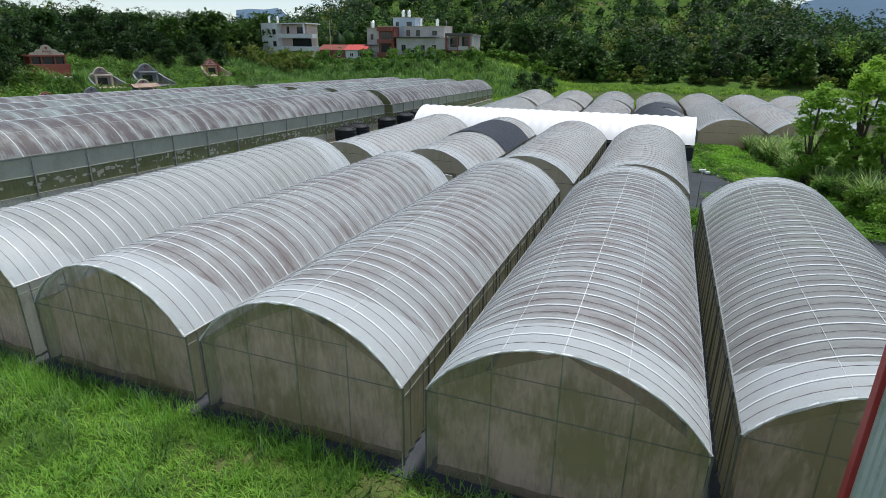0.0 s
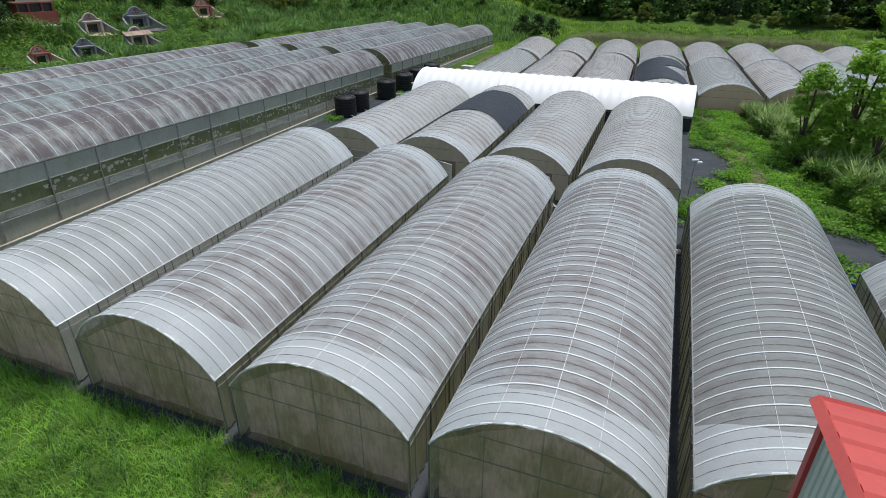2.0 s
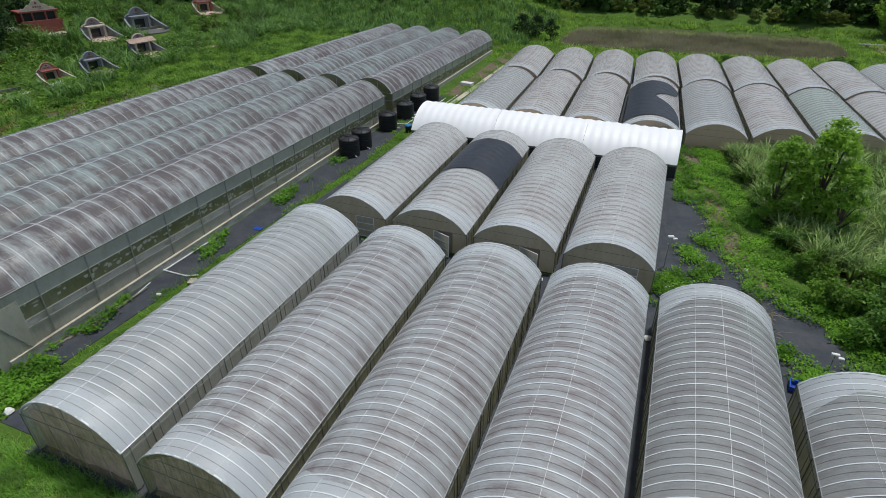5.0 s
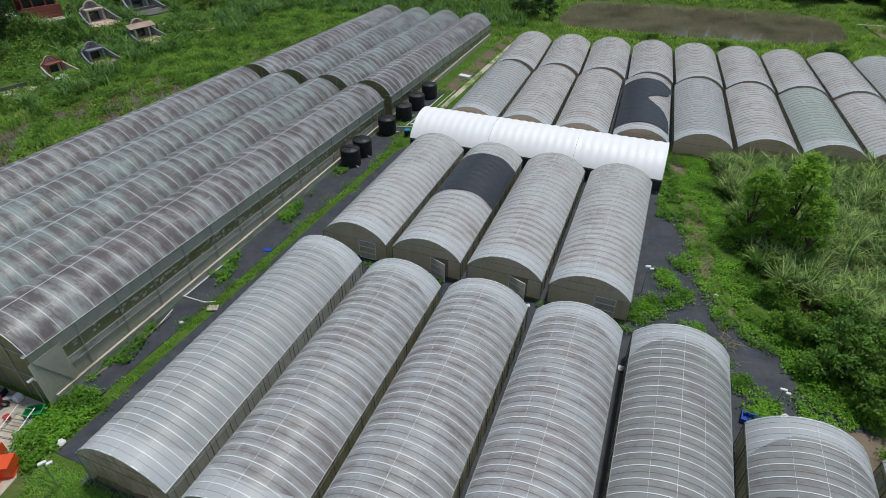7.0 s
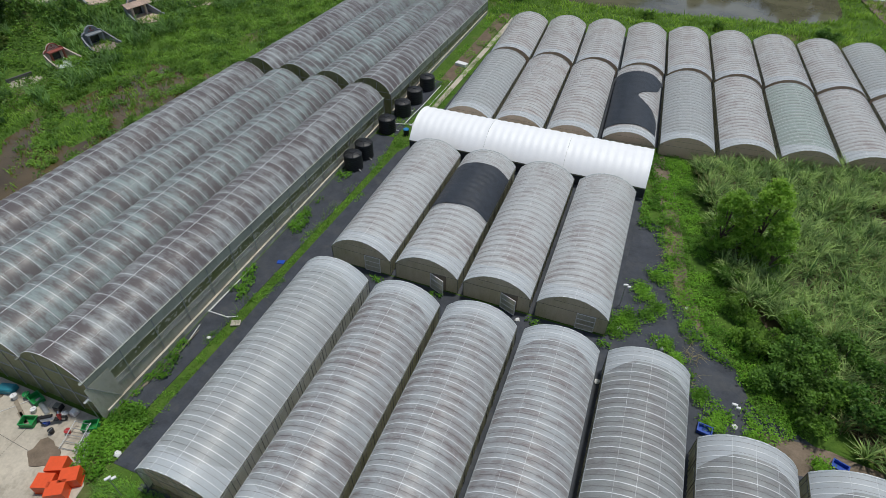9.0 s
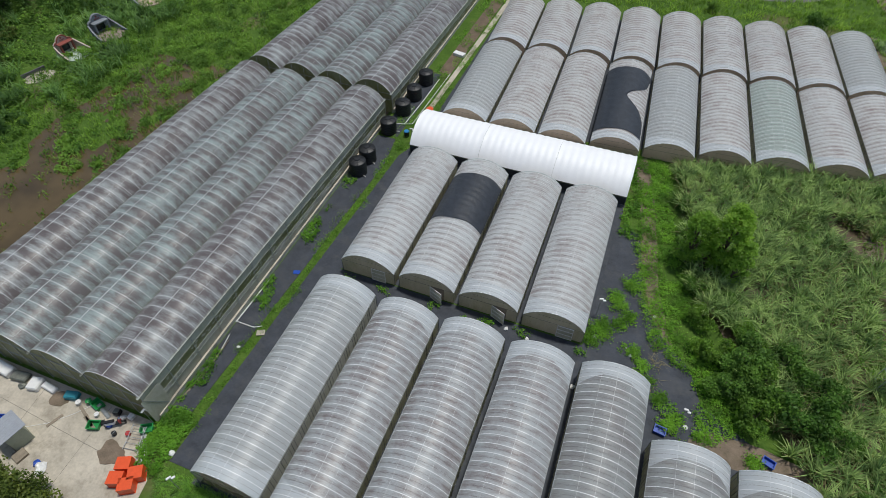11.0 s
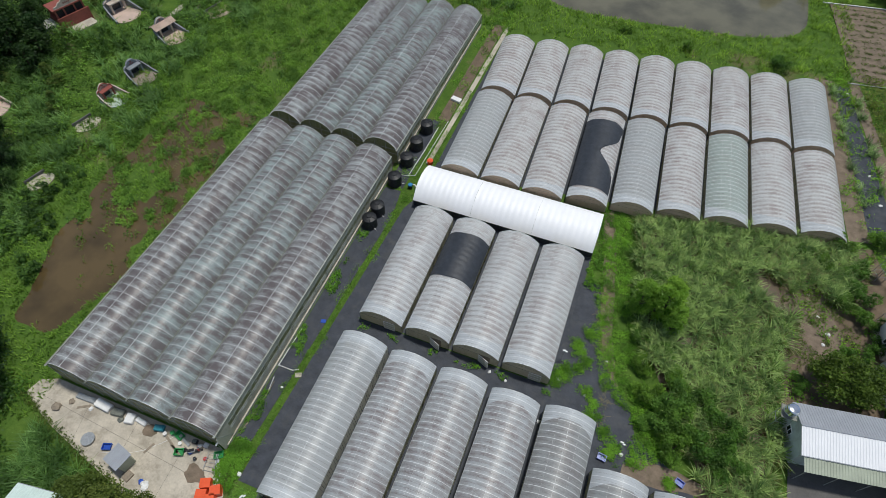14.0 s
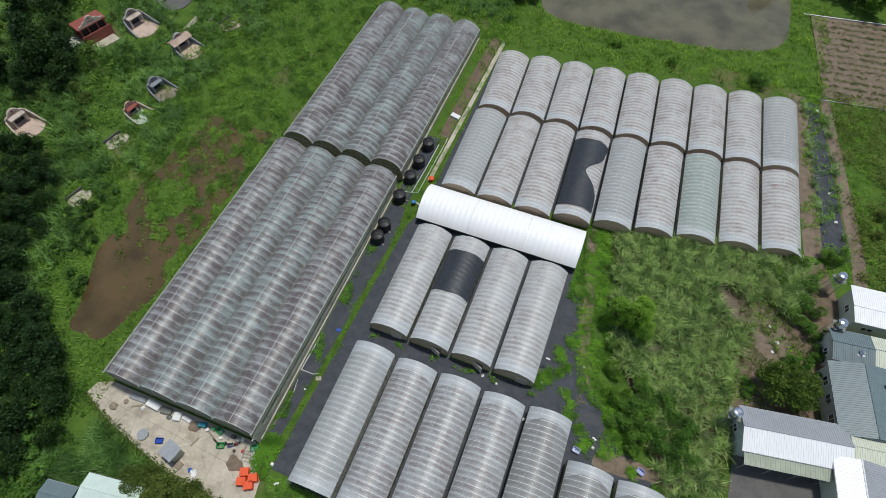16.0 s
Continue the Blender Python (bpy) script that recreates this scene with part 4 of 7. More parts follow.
def lobed(lobes, count, inner=0.55):
    """Places in the outer shells of round lobes, rows of x, y, z, radius."""
    lobes = np.array(lobes, float)
    w = lobes[:, 3] ** 2
    k = RNG.choice(len(lobes), count, p=w / w.sum())
    d = RNG.normal(0, 1, (count, 3))
    d /= np.linalg.norm(d, axis=1, keepdims=True)
    d[:, 2] = np.where(d[:, 2] < -0.35, -d[:, 2], d[:, 2])
    r = lobes[k, 3] * RNG.uniform(inner, 1.08, count)
    return lobes[k, :3] + d * r[:, None] * [1, 1, 0.8]


def crown_lobes(h, r, bottom, n, lobe, lean=0.0):
    out = []
    for _ in range(n):
        a, u = RNG.uniform(0, 2 * np.pi), RNG.uniform(0, 1)
        z = bottom + (h - bottom) * u
        rr = r * math.sin(math.pi * min(1, 0.22 + 0.72 * u)) * math.sqrt(RNG.uniform(0.1, 1))
        out.append((rr * math.cos(a) + lean * u, rr * math.sin(a), z, lobe * RNG.uniform(0.7, 1.3)))
    return out


def tree(name, h, r, bottom, lobes, lobe, leaves, size, material, label, category="tree", group="", inner=0.55, long=1.5):
    e = thing(name, Matrix(), label, category, group)
    ls = crown_lobes(h - lobe * 0.6, r - lobe * 0.5, bottom + lobe * 0.5, lobes, lobe)
    bm = bmesh.new()
    w = 0.035 * h ** 0.9
    bar((0, 0, -0.3), (0.02 * h, 0, bottom + 0.1), w, bm, 8, w * 0.75)
    bar((0.02 * h, 0, bottom), (0, 0.02 * h, h * 0.8), w * 0.75, bm, 7, w * 0.2)
    for x, y, z, q in ls[:9]:
        bar((0.015 * h, 0, bottom + (z - bottom) * 0.35), (x, y, z), w * 0.4, bm, 5, w * 0.08)
    part("trunk", bm, BARK, e)
    v, f = cards(lobed(ls, leaves, inner), size, 0.4, long)
    arrays("crown", v, f, material, e)
    return e


def put(first, spots):
    """Stands a thing and its copies at rows of x, y, z, turn, scale."""
    for n, (x, y, z, turn, s) in enumerate(spots):
        m = pose(x, y, z, 0, 0, turn) @ Matrix.Scale(s, 4)
        if n == 0:
            first.matrix_world = m
        else:
            copy_thing(first, m)


# lawn in front of the tunnels
lawn = inside([(-2, -19), (30, -19), (33, -3.2), (6.2, -3.15), (3, -3.0), (4.2, -6)])
tufts("lawn_grass", scatter(13500, -4, 33, -19, -3, lawn), 9, (0.14, 0.38), (0.016, 0.032), (0.3, 1.2), 0.11, LAWN, "lush bright green uncut grass in front of tunnels", "grass")
tufts("lawn_tufts", scatter(900, -4, 33, -19, -3, lawn), 14, (0.35, 0.8), (0.014, 0.028), (0.4, 1.2), 0.10, REED_DARK, "coarse darker tufts standing in the grass", "grass")
tufts("tall_grass", scatter(260, 6, 25, -4.2, -3.4), 10, (0.3, 0.9), (0.01, 0.022), (0.2, 0.8), 0.14, GRASS, "taller grass tufts along the tunnel fronts", "grass")

# weeds on the mats and along the lanes
lane = lambda x, y: np.abs(x - (2.75 + 0.038 * y + 0.3 * np.sin(y / 2.2) + 0.16 * np.sin(y * 1.3))) < 0.40 + 0.22 * np.sin(y * 0.9) + 0.16 * np.sin(y * 2.3 + 1)
far_lane = lambda x, y: (np.abs(x - 3.6) < 2.3 + 0.4 * np.sin(y)) & (wave(x, y, 1.5, 0.4) > 0.0) & (np.min([np.hypot(x - a, y - b) for a, b in TANKS], axis=0) > 1.1)
tufts("lane_grass", np.vstack([scatter(3600, 1, 7, -2, 42, lane), scatter(3600, 0.4, 6.4, 41, 92, far_lane)]), 7, (0.12, 0.42), (0.02, 0.045), (0.3, 1.0), 0.12, GRASS, "strip of grass and weeds between black mats", "grass")

tufts("lane_wisps", scatter(1500, 1, 7, -1, 44, lambda x, y: (np.abs(x - (2.5 + 0.038 * y)) < 0.75) & (wave(x, y, 1.9, 0.7) > 0.25)), 6, (0.35, 0.9), (0.012, 0.025), (0.3, 0.9), 0.16, MEADOW, "tall wispy grass on the weedy strip", "grass")


def weeds(name, base, per, spread, tall, size, material, label, category="weeds"):
    n = len(base) * per
    c = np.repeat(base, per, 0) + np.column_stack([RNG.normal(0, spread, n), RNG.normal(0, spread, n), RNG.uniform(0.03, 1, n) ** 0.7 * tall])
    v, f = cards(c, size, 0.9, 1.25)
    return tagged(arrays(name, v, f, material), label, category, kind="stuff")


mat_area = inside([(32.6, 20.6), (33.4, 17.6), (39.4, 17.6), (45, 15.4), (48.5, 17.0), (44.0, 24), (41.0, 31), (39.5, 38), (37.6, 50), (33.8, 50), (34.4, 43), (35.4, 37), (33.4, 25)])
dense = lambda x, y: mat_area(x, y) & (x + 0.5 * np.sin(y / 1.1) > np.interp(y, [14, 17.5, 21, 22.5, 26.6, 31, 36, 50], [43.6, 42.9, 41.7, 39.0, 36.4, 35.9, 34.9, 34.0])) & (wave(x, y, 1.3, 0.2) > -0.8)
spots = np.array([(33.2, 22.2), (33.7, 23.3), (33.0, 21.2), (34.2, 22.6), (35.0, 26.4), (36.2, 25.2), (35.4, 24.0), (36.9, 21.4), (37.9, 20.0), (38.3, 18.6), (39.9, 17.2), (41.2, 16.0), (35.6, 29.2), (34.6, 27.3), (40.9, 14.9), (43.6, 15.2), (47.6, 14.2), (51.0, 12.8)])
clump = np.vstack([np.column_stack([np.tile(s, (26, 1)) + RNG.normal(0, 0.36, (26, 2)), np.zeros(26)]) for s in spots])
weeds("mat_weeds", np.vstack([scatter(4200, 32, 50, 14, 51, dense), clump]), 22, 0.20, 0.45, 0.135, WEED, "bright leafy weeds creeping over black mat")
edge_line = lambda x, y: np.abs(y - np.interp(x, [-26.5, -21.5, -15, -8, -2.5, 3], [-3, -5, -6.6, -8.2, -8.6, -7.5])) < 0.45
weeds("yard_edge_weeds", scatter(2200, -27, 3, -10, -2, edge_line), 9, 0.2, 0.4, 0.16, LEAF_OLIVE, "weeds creeping over the yard's edge")
weeds("shed_side_weeds", scatter(420, 33.3, 36.4, 36, 51, lambda x, y: wave(x, y, 1.1, 0.4) > -0.3), 12, 0.2, 0.4, 0.16, WEED, "leafy weeds beside the fabric shed")
beside = lambda x, y: (x < 1.5 + 0.5 * np.sin(y / 1.7)) & (wave(x, y, 1.2, 1.4) > 0.0)
weeds("wall_weeds", np.vstack([scatter(900, 0.4, 2.2, -1.5, 34, beside), scatter(330, 0.2, 3.0, -4.0, 1.5, lambda x, y: x + 0.5 * y > -1.0), scatter(160, 7, 33, 19.2, 19.9, lambda x, y: wave(x, y, 0.8, 2.0) > 0.2), scatter(240, 0.5, 6, 90, 101)]), 12, 0.15, 0.4, 0.14, WEED, "leafy weeds along the greenhouse wall")
straw = scatter(320, 36, 42, 18, 46, lambda x, y: np.abs(x - 37.8 - 0.14 * (27 - y) - 0.8 * np.sin(y / 2.9)) < 0.4)
tufts("straw", straw, 9, (0.2, 0.5), (0.02, 0.04), (1.5, 2.6), 0.2, REED_DRY, "dry straw lying along the mat's edge", "straw")

# reed field beside the tunnels
field = inside([(39.0, 46), (37.0, 51.0), (48, 53.2), (66, 56.8), (69, 52), (66.5, 46), (61, 41), (58, 35), (58.5, 28), (58.6, 19), (57, 8), (51.5, 8), (52, 13), (48, 19.5), (44, 26), (41.0, 32)])
stand = lambda x, y: field(x, y) & (np.hypot(x - 43, y - 35) > 1.3) & (np.hypot((x - 62.5) / 2.8, (y - 40.5) / 6.5) > 1) & (wave(x, y, 4.3, 0.9) > -1.2)
jx, jy = np.meshgrid(np.arange(36, 70, 1.12), np.arange(7, 57, 1.12))
reeds = np.column_stack([jx.ravel() + RNG.uniform(-0.42, 0.42, jx.size), jy.ravel() + RNG.uniform(-0.42, 0.42, jx.size), np.zeros(jx.size)])
reeds = reeds[stand(reeds[:, 0], reeds[:, 1]) & (RNG.uniform(0, 1, jx.size) < 0.93)]
tufts("reed_bed", reeds, 60, (1.2, 2.5), (0.07, 0.12), (0.3, 0.95), 0.09, REED, "dense tall silvergrass with arching leaves", "reeds")
tufts("dry_reeds", np.vstack([reeds[::5], reeds[reeds[:, 0] - 0.25 * reeds[:, 1] > 44][::2]]), 22, (0.9, 2.2), (0.035, 0.06), (0.3, 1.2), 0.4, REED_DRY, "dry straw-coloured reed leaves", "reeds")
weeds("reed_underwood", scatter(1700, 37, 68, 9, 56, lambda x, y: stand(x, y) & (wave(x, y, 3.1, 2.2) > 0.1)), 20, 0.4, 1.5, 0.18, LEAF_MID, "leafy creepers among the reeds")
edge = inside([(58.2, 34), (58.6, 7), (60, 7), (60, 24), (58.8, 30), (61.5, 30.5), (61, 38), (69, 47), (71, 56), (66, 52), (60, 42)])
weeds("field_edge_weeds", scatter(2600, 57, 72, 7, 57, lambda x, y: (edge(x, y) & (wave(x, y, 2.0, 0.5) > -0.3)) | (np.hypot((x - 62.5) / 5.6, (y - 41.5) / 10) < 1.0) & (wave(x, y, 1.3, 0.5) > 0.15)), 12, 0.2, 0.4, 0.18, LEAF_OLIVE, "low yellow-green weeds at the field edge")

# flooded meadow, grave slope and banks
meadow = lambda x, y: (x < -24.0) & (x > -52 - 0.05 * y) & np.where(height(x, y) > -0.2, wave(x, y, 1.7, 0.3) > -1.0, wave(x, y, 0.75, 0.3) + 0.6 * wave(x, y, 2.3, 1.1) > 0.95 - 0.05 * (y - 12))
tufts("meadow_grass", scatter(11500, -56, -24, -6, 104, meadow), 5, (0.25, 0.75), (0.08, 0.15), (0.2, 0.9), 0.24, MEADOW, "bright green marsh grass in shallow water", "grass")
weeds("meadow_clumps", scatter(15000, -54, -25, 8, 104, lambda x, y: (wave(x, y, 1.2, 0.9) + 0.5 * wave(x, y, 3.1, 0.2) > 0.45) & ((y > 22) | (x < -43))), 15, 0.26, 0.6, 0.22, MEADOW, "bright leafy clumps standing in the wet meadow")
weeds("meadow_sedge", scatter(3200, -54, -24.5, 2, 104, lambda x, y: (wave(x, y, 1.4, 2.2) + 0.5 * wave(x, y, 3.7, 1.3) > 0.6) & ((y > 20) | (x < -43))), 12, 0.35, 0.6, 0.26, LEAF_MID, "darker sedge clumps in the wet meadow")
GRAVES = [(x + k * s * math.sin(radians(r)), y - k * s * math.cos(radians(r))) for x, y, r, z, s in SITES for k in (0.3, 2.2, 4.0)] + [(-51.5, 36.6), (-53.9, 38.1), (-51.0, 24.5), (-61.0, 71.0), (-52.0, 75.0), (-66, 75), (-62, 74.6), (-72, 58), (-68.5, 57), (-67, 60)]
clear_of = lambda x, y, d: np.min([np.hypot(x - a, y - b) for a, b in GRAVES], axis=0) > d
slope = lambda x, y: (x < -45 + 3 * np.sin(y / 5)) & clear_of(x, y, 2.9)
tufts("slope_reeds", scatter(3600, -92, -44, 0, 112, lambda x, y: slope(x, y) & (wave(x, y, 5.0, 1.2) > -0.6)), 18, (1.1, 2.5), (0.09, 0.15), (0.35, 1.3), 0.3, REED_DARK, "tall grass covering an old grave slope", "reeds")
weeds("slope_weeds", scatter(5200, -92, -43, -8, 112, lambda x, y: slope(x + 2, y)), 12, 0.45, 0.9, 0.30, LEAF_MID, "leafy green creepers over the grave slope")
weeds("slope_shrubs", scatter(1700, -92, -46, -8, 100, lambda x, y: slope(x, y) & (wave(x, y, 4.1, 2.6) > 0.35)), 26, 0.6, 2.1, 0.34, LEAF_MID, "dense green shrubs on the grave slope", "shrubs")
bank = lambda x, y: (height(x, y) > -0.5) & ~((x > 5) & (x < 66) & (y < 89 + 0.09 * x)) & (x > -24) & ~((x < 1) & (y < 90.5))
tufts("bank_grass", scatter(6500, -24, 70, 86, 136, bank), 6, (0.4, 1.1), (0.08, 0.16), (0.2, 1.0), 0.28, MEADOW, "bright grass on the pond bank", "grass")
tufts("terrace_reeds", scatter(2900, -110, 5, 96, 128, lambda x, y: clear_of(x, y, 4)), 9, (0.9, 2.0), (0.10, 0.18), (0.3, 1.1), 0.35, REED_DARK, "rough tall grass below the houses", "reeds")
weeds("east_scrub", scatter(1700, 70, 100, 55, 100, lambda x, y: (x - 72 > 0.14 * (90 - y) - 0.5) & (wave(x, y, 3.3, 0.8) > -0.6)), 12, 0.5, 1.0, 0.30, LEAF_OLIVE, "green scrub beyond the last tunnel")
weeds("west_scrub", scatter(3000, -60, 6, -24, -2, lambda x, y: (y < -8.9 - 0.02 * x) & (x < 3) | (x < -22 - 0.9 * y) & (x < -26.5)), 12, 0.5, 1.0, 0.28, LEAF_MID, "dense green scrub round the yard")
tufts("west_reeds", scatter(420, -36, -11, -14, -6, lambda x, y: (y < -7.6 - 0.25 * (x + 14)) & (wave(x, y, 3, 1) > -0.2)), 18, (1.0, 2.2), (0.06, 0.1), (0.4, 1.4), 0.2, REED_DARK, "arching grass clumps beside the yard", "reeds")
plot = scatter(3600, 68, 95, 99, 125, lambda x, y: np.abs((y * 0.98 - 0.1 * x) / 1.9 % 1 - 0.5) < 0.22)
weeds("vegetable_rows", plot, 9, 0.16, 0.3, 0.16, LEAF_OLIVE, "sparse rows of young vegetables")

yard_side = lambda x, y: ~((x > 69.0) & (y < 54)) & (np.abs(x - (76 - 0.18 * (y - 60))) > 1.2) & (wave(x, y, 1.8, 1.7) > -0.25) & ~((x < 71.5) & (x > 59) & (y < 29))
weeds("lane_side_weeds", scatter(2300, 57, 78, 22, 98, lambda x, y: yard_side(x, y) & ((y < 57) | (x > 66.5 - 0.04 * (y - 60)))), 13, 0.3, 0.6, 0.2, WEED, "weeds spreading over bare earth by houses")
ditch = lambda x, y: np.abs(np.abs(x - (72.4 - 0.135 * (y - 58.5))) - 1.9) < 0.45
tufts("ditch_reeds", scatter(900, 64, 77, 58, 97, lambda x, y: ditch(x, y) & (wave(x, y, 1.3, 0.6) > 0.0)), 22, (0.6, 1.6), (0.06, 0.10), (0.3, 1.0), 0.25, REED, "grass clumps along a lined ditch", "reeds")

# shrubs and trees
bushes = tree("broadleaf_bush", 3.0, 2.2, 0.2, 16, 0.75, 2400, 0.18, LEAF_MID, "broad leafy green shrub in tall reeds", "shrub", "shrubs")
put(bushes, [(48.0, 21.4, 0, 0, 1.15), (50.6, 19.6, 0, 80, 1.05), (46.2, 23.6, 0, 140, 0.95), (52.6, 21.6, 0, 200, 0.95), (49.8, 24.0, 0, 250, 0.9), (53.6, 17.8, 0, 300, 0.85), (46.8, 26.4, 0, 20, 0.7), (69.0, 43.6, 0, 60, 0.75), (67.6, 51.4, 0, 120, 0.75), (60.6, 31.2, 0, 180, 0.55), (71.4, 36.2, 0, 240, 0.7), (66.4, 45.5, 0, 10, 0.7), (71.5, 58.5, 0, 99, 0.8), (42.6, 27.2, 0, 12, 0.6), (41.6, 31.0, 0, 52, 0.52), (43.6, 23.6, 0, 92, 0.72), (45.0, 20.6, 0, 132, 0.82), (40.0, 38.2, 0, 172, 0.45), (39.2, 43.4, 0, 212, 0.5), (44.8, 29.6, 0, 252, 0.6), (42.2, 40.6, 0, 292, 0.48), (47.6, 18.2, 0, 332, 0.8), (55.4, 13.0, 0, 15, 0.7), (68.2, 47.6, 0, 44, 0.8), (69.4, 39.8, 0, 150, 0.6), (67.0, 37.4, 0, 77, 0.7), (63.8, 51.8, 0, 5, 0.6), (66.0, 56.2, 0, 25, 0.75), (61.0, 53.0, 0, 65, 0.55), (56.6, 96.5, 0, 33, 0.8), (40, 96.5, 0, 15, 0.5), (28, 98.0, 0, 75, 0.45)])
round_tree = tree("round_tree", 6.2, 4.2, 0.5, 60, 1.1, 9000, 0.22, OLIVE_CROWN, "dense round-crowned dark olive tree beside houses", "tree")
put(round_tree, [(65.2, 32.6, 0, 0, 1.0)])


def plume_tree(name, h, r, stems, leaves, size, material, label, category, group, long=2.6):
    """A clump of arching stems, each feathered with leaves."""
    e = thing(name, Matrix(), label, category, group)
    a, q = RNG.uniform(0, 2 * np.pi, stems), np.sqrt(RNG.uniform(0.02, 1, stems))
    tops = h * (1 - 0.4 * q ** 1.6) * RNG.uniform(0.8, 1.0, stems)
    for k in range(min(9, stems)):
        foot, mid, tip = [(0.25 * q[k] * math.cos(a[k]) + (r * q[k]) * t ** 1.7 * math.cos(a[k]), 0.25 * q[k] * math.sin(a[k]) + (r * q[k]) * t ** 1.7 * math.sin(a[k]), tops[k] * t - 0.2 * (t == 0)) for t in (0, 0.5, 0.95)]
        bm = bar(foot, mid, 0.045, None, 6, 0.035)
        bar(mid, tip, 0.035, bm, 6, 0.012)
        part("stem", bm, BARK, e)
    k = RNG.integers(0, stems, leaves)
    t = RNG.uniform(0.1, 1.02, leaves) ** 0.8
    rad = r * q[k] * t ** 1.7 + 0.25 * q[k]
    c = np.stack([rad * np.cos(a[k]), rad * np.sin(a[k]), tops[k] * t], -1) + RNG.normal(0, 1, (leaves, 3)) * (0.09 * r * (1.25 - t))[:, None] * [1, 1, 0.8]
    v, f = cards(c, size, 0.5, long)
    arrays("crown", v, f, material, e)
    return e


thin_tree = tree("feathery_tree", 7.8, 1.7, 0.2, 64, 0.58, 5600, 0.16, LEAF_FRESH, "slender bright green feathery tree in the reeds", "tree", "feathery trees", 0.1, 2.2)
put(thin_tree, [(43.4, 34.8, 0, 0, 1.2), (40.7, 34.8, 0, 130, 0.82), (44.9, 33.2, 0, 260, 0.7)])
yard_tree = tree("yard_tree", 4.6, 3.6, 0.3, 40, 1.0, 6500, 0.2, LEAF_OLIVE, "spreading dark tree beside the yard", "tree", "yard trees")
put(yard_tree, [(-7.2, -10.6, 0, 0, 1.0), (-2.6, -10.9, 0, 120, 0.85), (-11.4, -10.4, 0, 200, 0.85), (-4.9, -9.8, 0, 60, 0.72), (-0.4, -10.6, 0, 300, 0.6)])

A = tree("broadleaf_tree", 9.5, 4.6, 0.6, 40, 1.5, 1200, 0.56, LEAF_DARK, "tall dark broadleaf tree with a ragged crown", "tree", "woodland trees")
B = tree("broadleaf_tree", 8.0, 4.0, 0.4, 34, 1.35, 1000, 0.56, WOODS_MID, "leafy green broadleaf tree at the wood's edge", "tree", "woodland trees")
C = plume_tree("bamboo_clump", 10.5, 3.8, 40, 1800, 0.34, LEAF_LIGHT, "arching light green bamboo clump", "bamboo", "bamboo clumps")
D = tree("broadleaf_tree", 6.0, 3.6, 0.2, 30, 1.2, 700, 0.6, LEAF_OLIVE, "low olive-green tree with a spreading crown", "tree", "woodland trees")


E = tree("broadleaf_tree", 9.5, 4.6, 0.4, 46, 1.45, 1700, 0.48, LEAF_DARK, "dense dark broadleaf tree shading the yard's edge", "tree", "western trees")


def row(n, x0, x1, y0, y1, lo, hi, keep=None):
    out = []
    for x, y, z in scatter(n, x0, x1, y0, y1, keep):
        out.append((x, y, z - 0.15, RNG.uniform(0, 360), RNG.uniform(lo, hi)))
    return out


def spots_at(rows):
    return [(x, y, float(height(x, y)) - 0.15, 61 * n, s) for n, (x, y, s) in enumerate(rows)]


forest = inside([(-27, -16), (-25.5, -7), (-28, -3.5), (-34, 1.5), (-41, 5), (-48, 8.5), (-54, 16), (-60, 23), (-76, 26), (-80, -16)])
WOOD_EDGE = [(x, y, k) for (x, y, z), k in zip(scatter(150, -80, -25, -16, 26, lambda x, y: forest(x, y) & (x + y > -66)), itertools.cycle((0.66, 0.5, 0.8, 0.58, 0.72)))]
EDGE_TREES = [(-28.5, -6), (-30.5, -3.2), (-33.5, -0.6), (-36.5, 1.2), (-39.8, 3.2), (-43, 4.6), (-46.5, 6.8), (-50, 9.8), (-52.5, 13.4), (-55.5, 17.2), (-58.5, 21.4), (-31, -9), (-34, -5.4), (-37, -2.8), (-40.5, -0.4), (-44, 1.6), (-48, 4.2), (-51.5, 7.6), (-55, 11.4), (-58.5, 16.2), (-29.5, -12.5), (-38, -7), (-62, 20)]
GREAT = [(-72, 50.5, 1.0), (-77, 49, 1.2), (-70, 47.5, 0.9), (-80, 57, 1.1), (-84, 62, 1.2), (-74, 42.5, 1.0), (-85, 86, 1.15), (-80, 92, 1.1), (-88, 79, 1.1), (-77, 98, 1.05), (-92, 72, 1.2), (-86, 96, 1.2), (-76, 105, 1.1), (-96, 84, 1.3), (-98, 66, 1.2), (-83, 104, 1.2), (-57, 25, 0.75), (-54, 21, 0.7), (-60, 27, 0.75), (-56, 18, 0.85), (-62, 24, 0.85), (-51, 16.5, 0.62), (-64, 30, 0.7), (-74, 46, 1.3), (-80, 50, 1.35), (-80, 41, 1.25), (-69.5, 44, 0.85), (-76, 54, 0.9), (-73, 39.5, 0.8), (-88, 45, 1.4), (-88, 57, 1.2), (-87, 35, 1.0), (-80, 30, 0.8), (-66, 28, 0.8), (-60, 26.5, 0.6), (-72, 25, 0.8)]
bearing = lambda x, y: (x - 30) / (y + 13)
put(E, spots_at(WOOD_EDGE + [(x, y, 0.66 + 0.06 * (n % 4)) for n, (x, y) in enumerate(EDGE_TREES)] + GREAT) + row(60, -150, -95, 84, 142, 1.4, 1.9, lambda x, y: bearing(x, y) < -1.12) + row(44, -135, -86, 84, 132, 0.85, 1.2, lambda x, y: bearing(x, y) > -1.14))
put(A, row(20, 6, 84, 141, 147, 0.65, 0.9) + row(18, -20, 100, 152, 168, 0.95, 1.3) + [(4.5, 105.5, 0, 20, 0.55), (1.0, 108, 0, 90, 0.5), (7.5, 107, 0, 190, 0.45)])
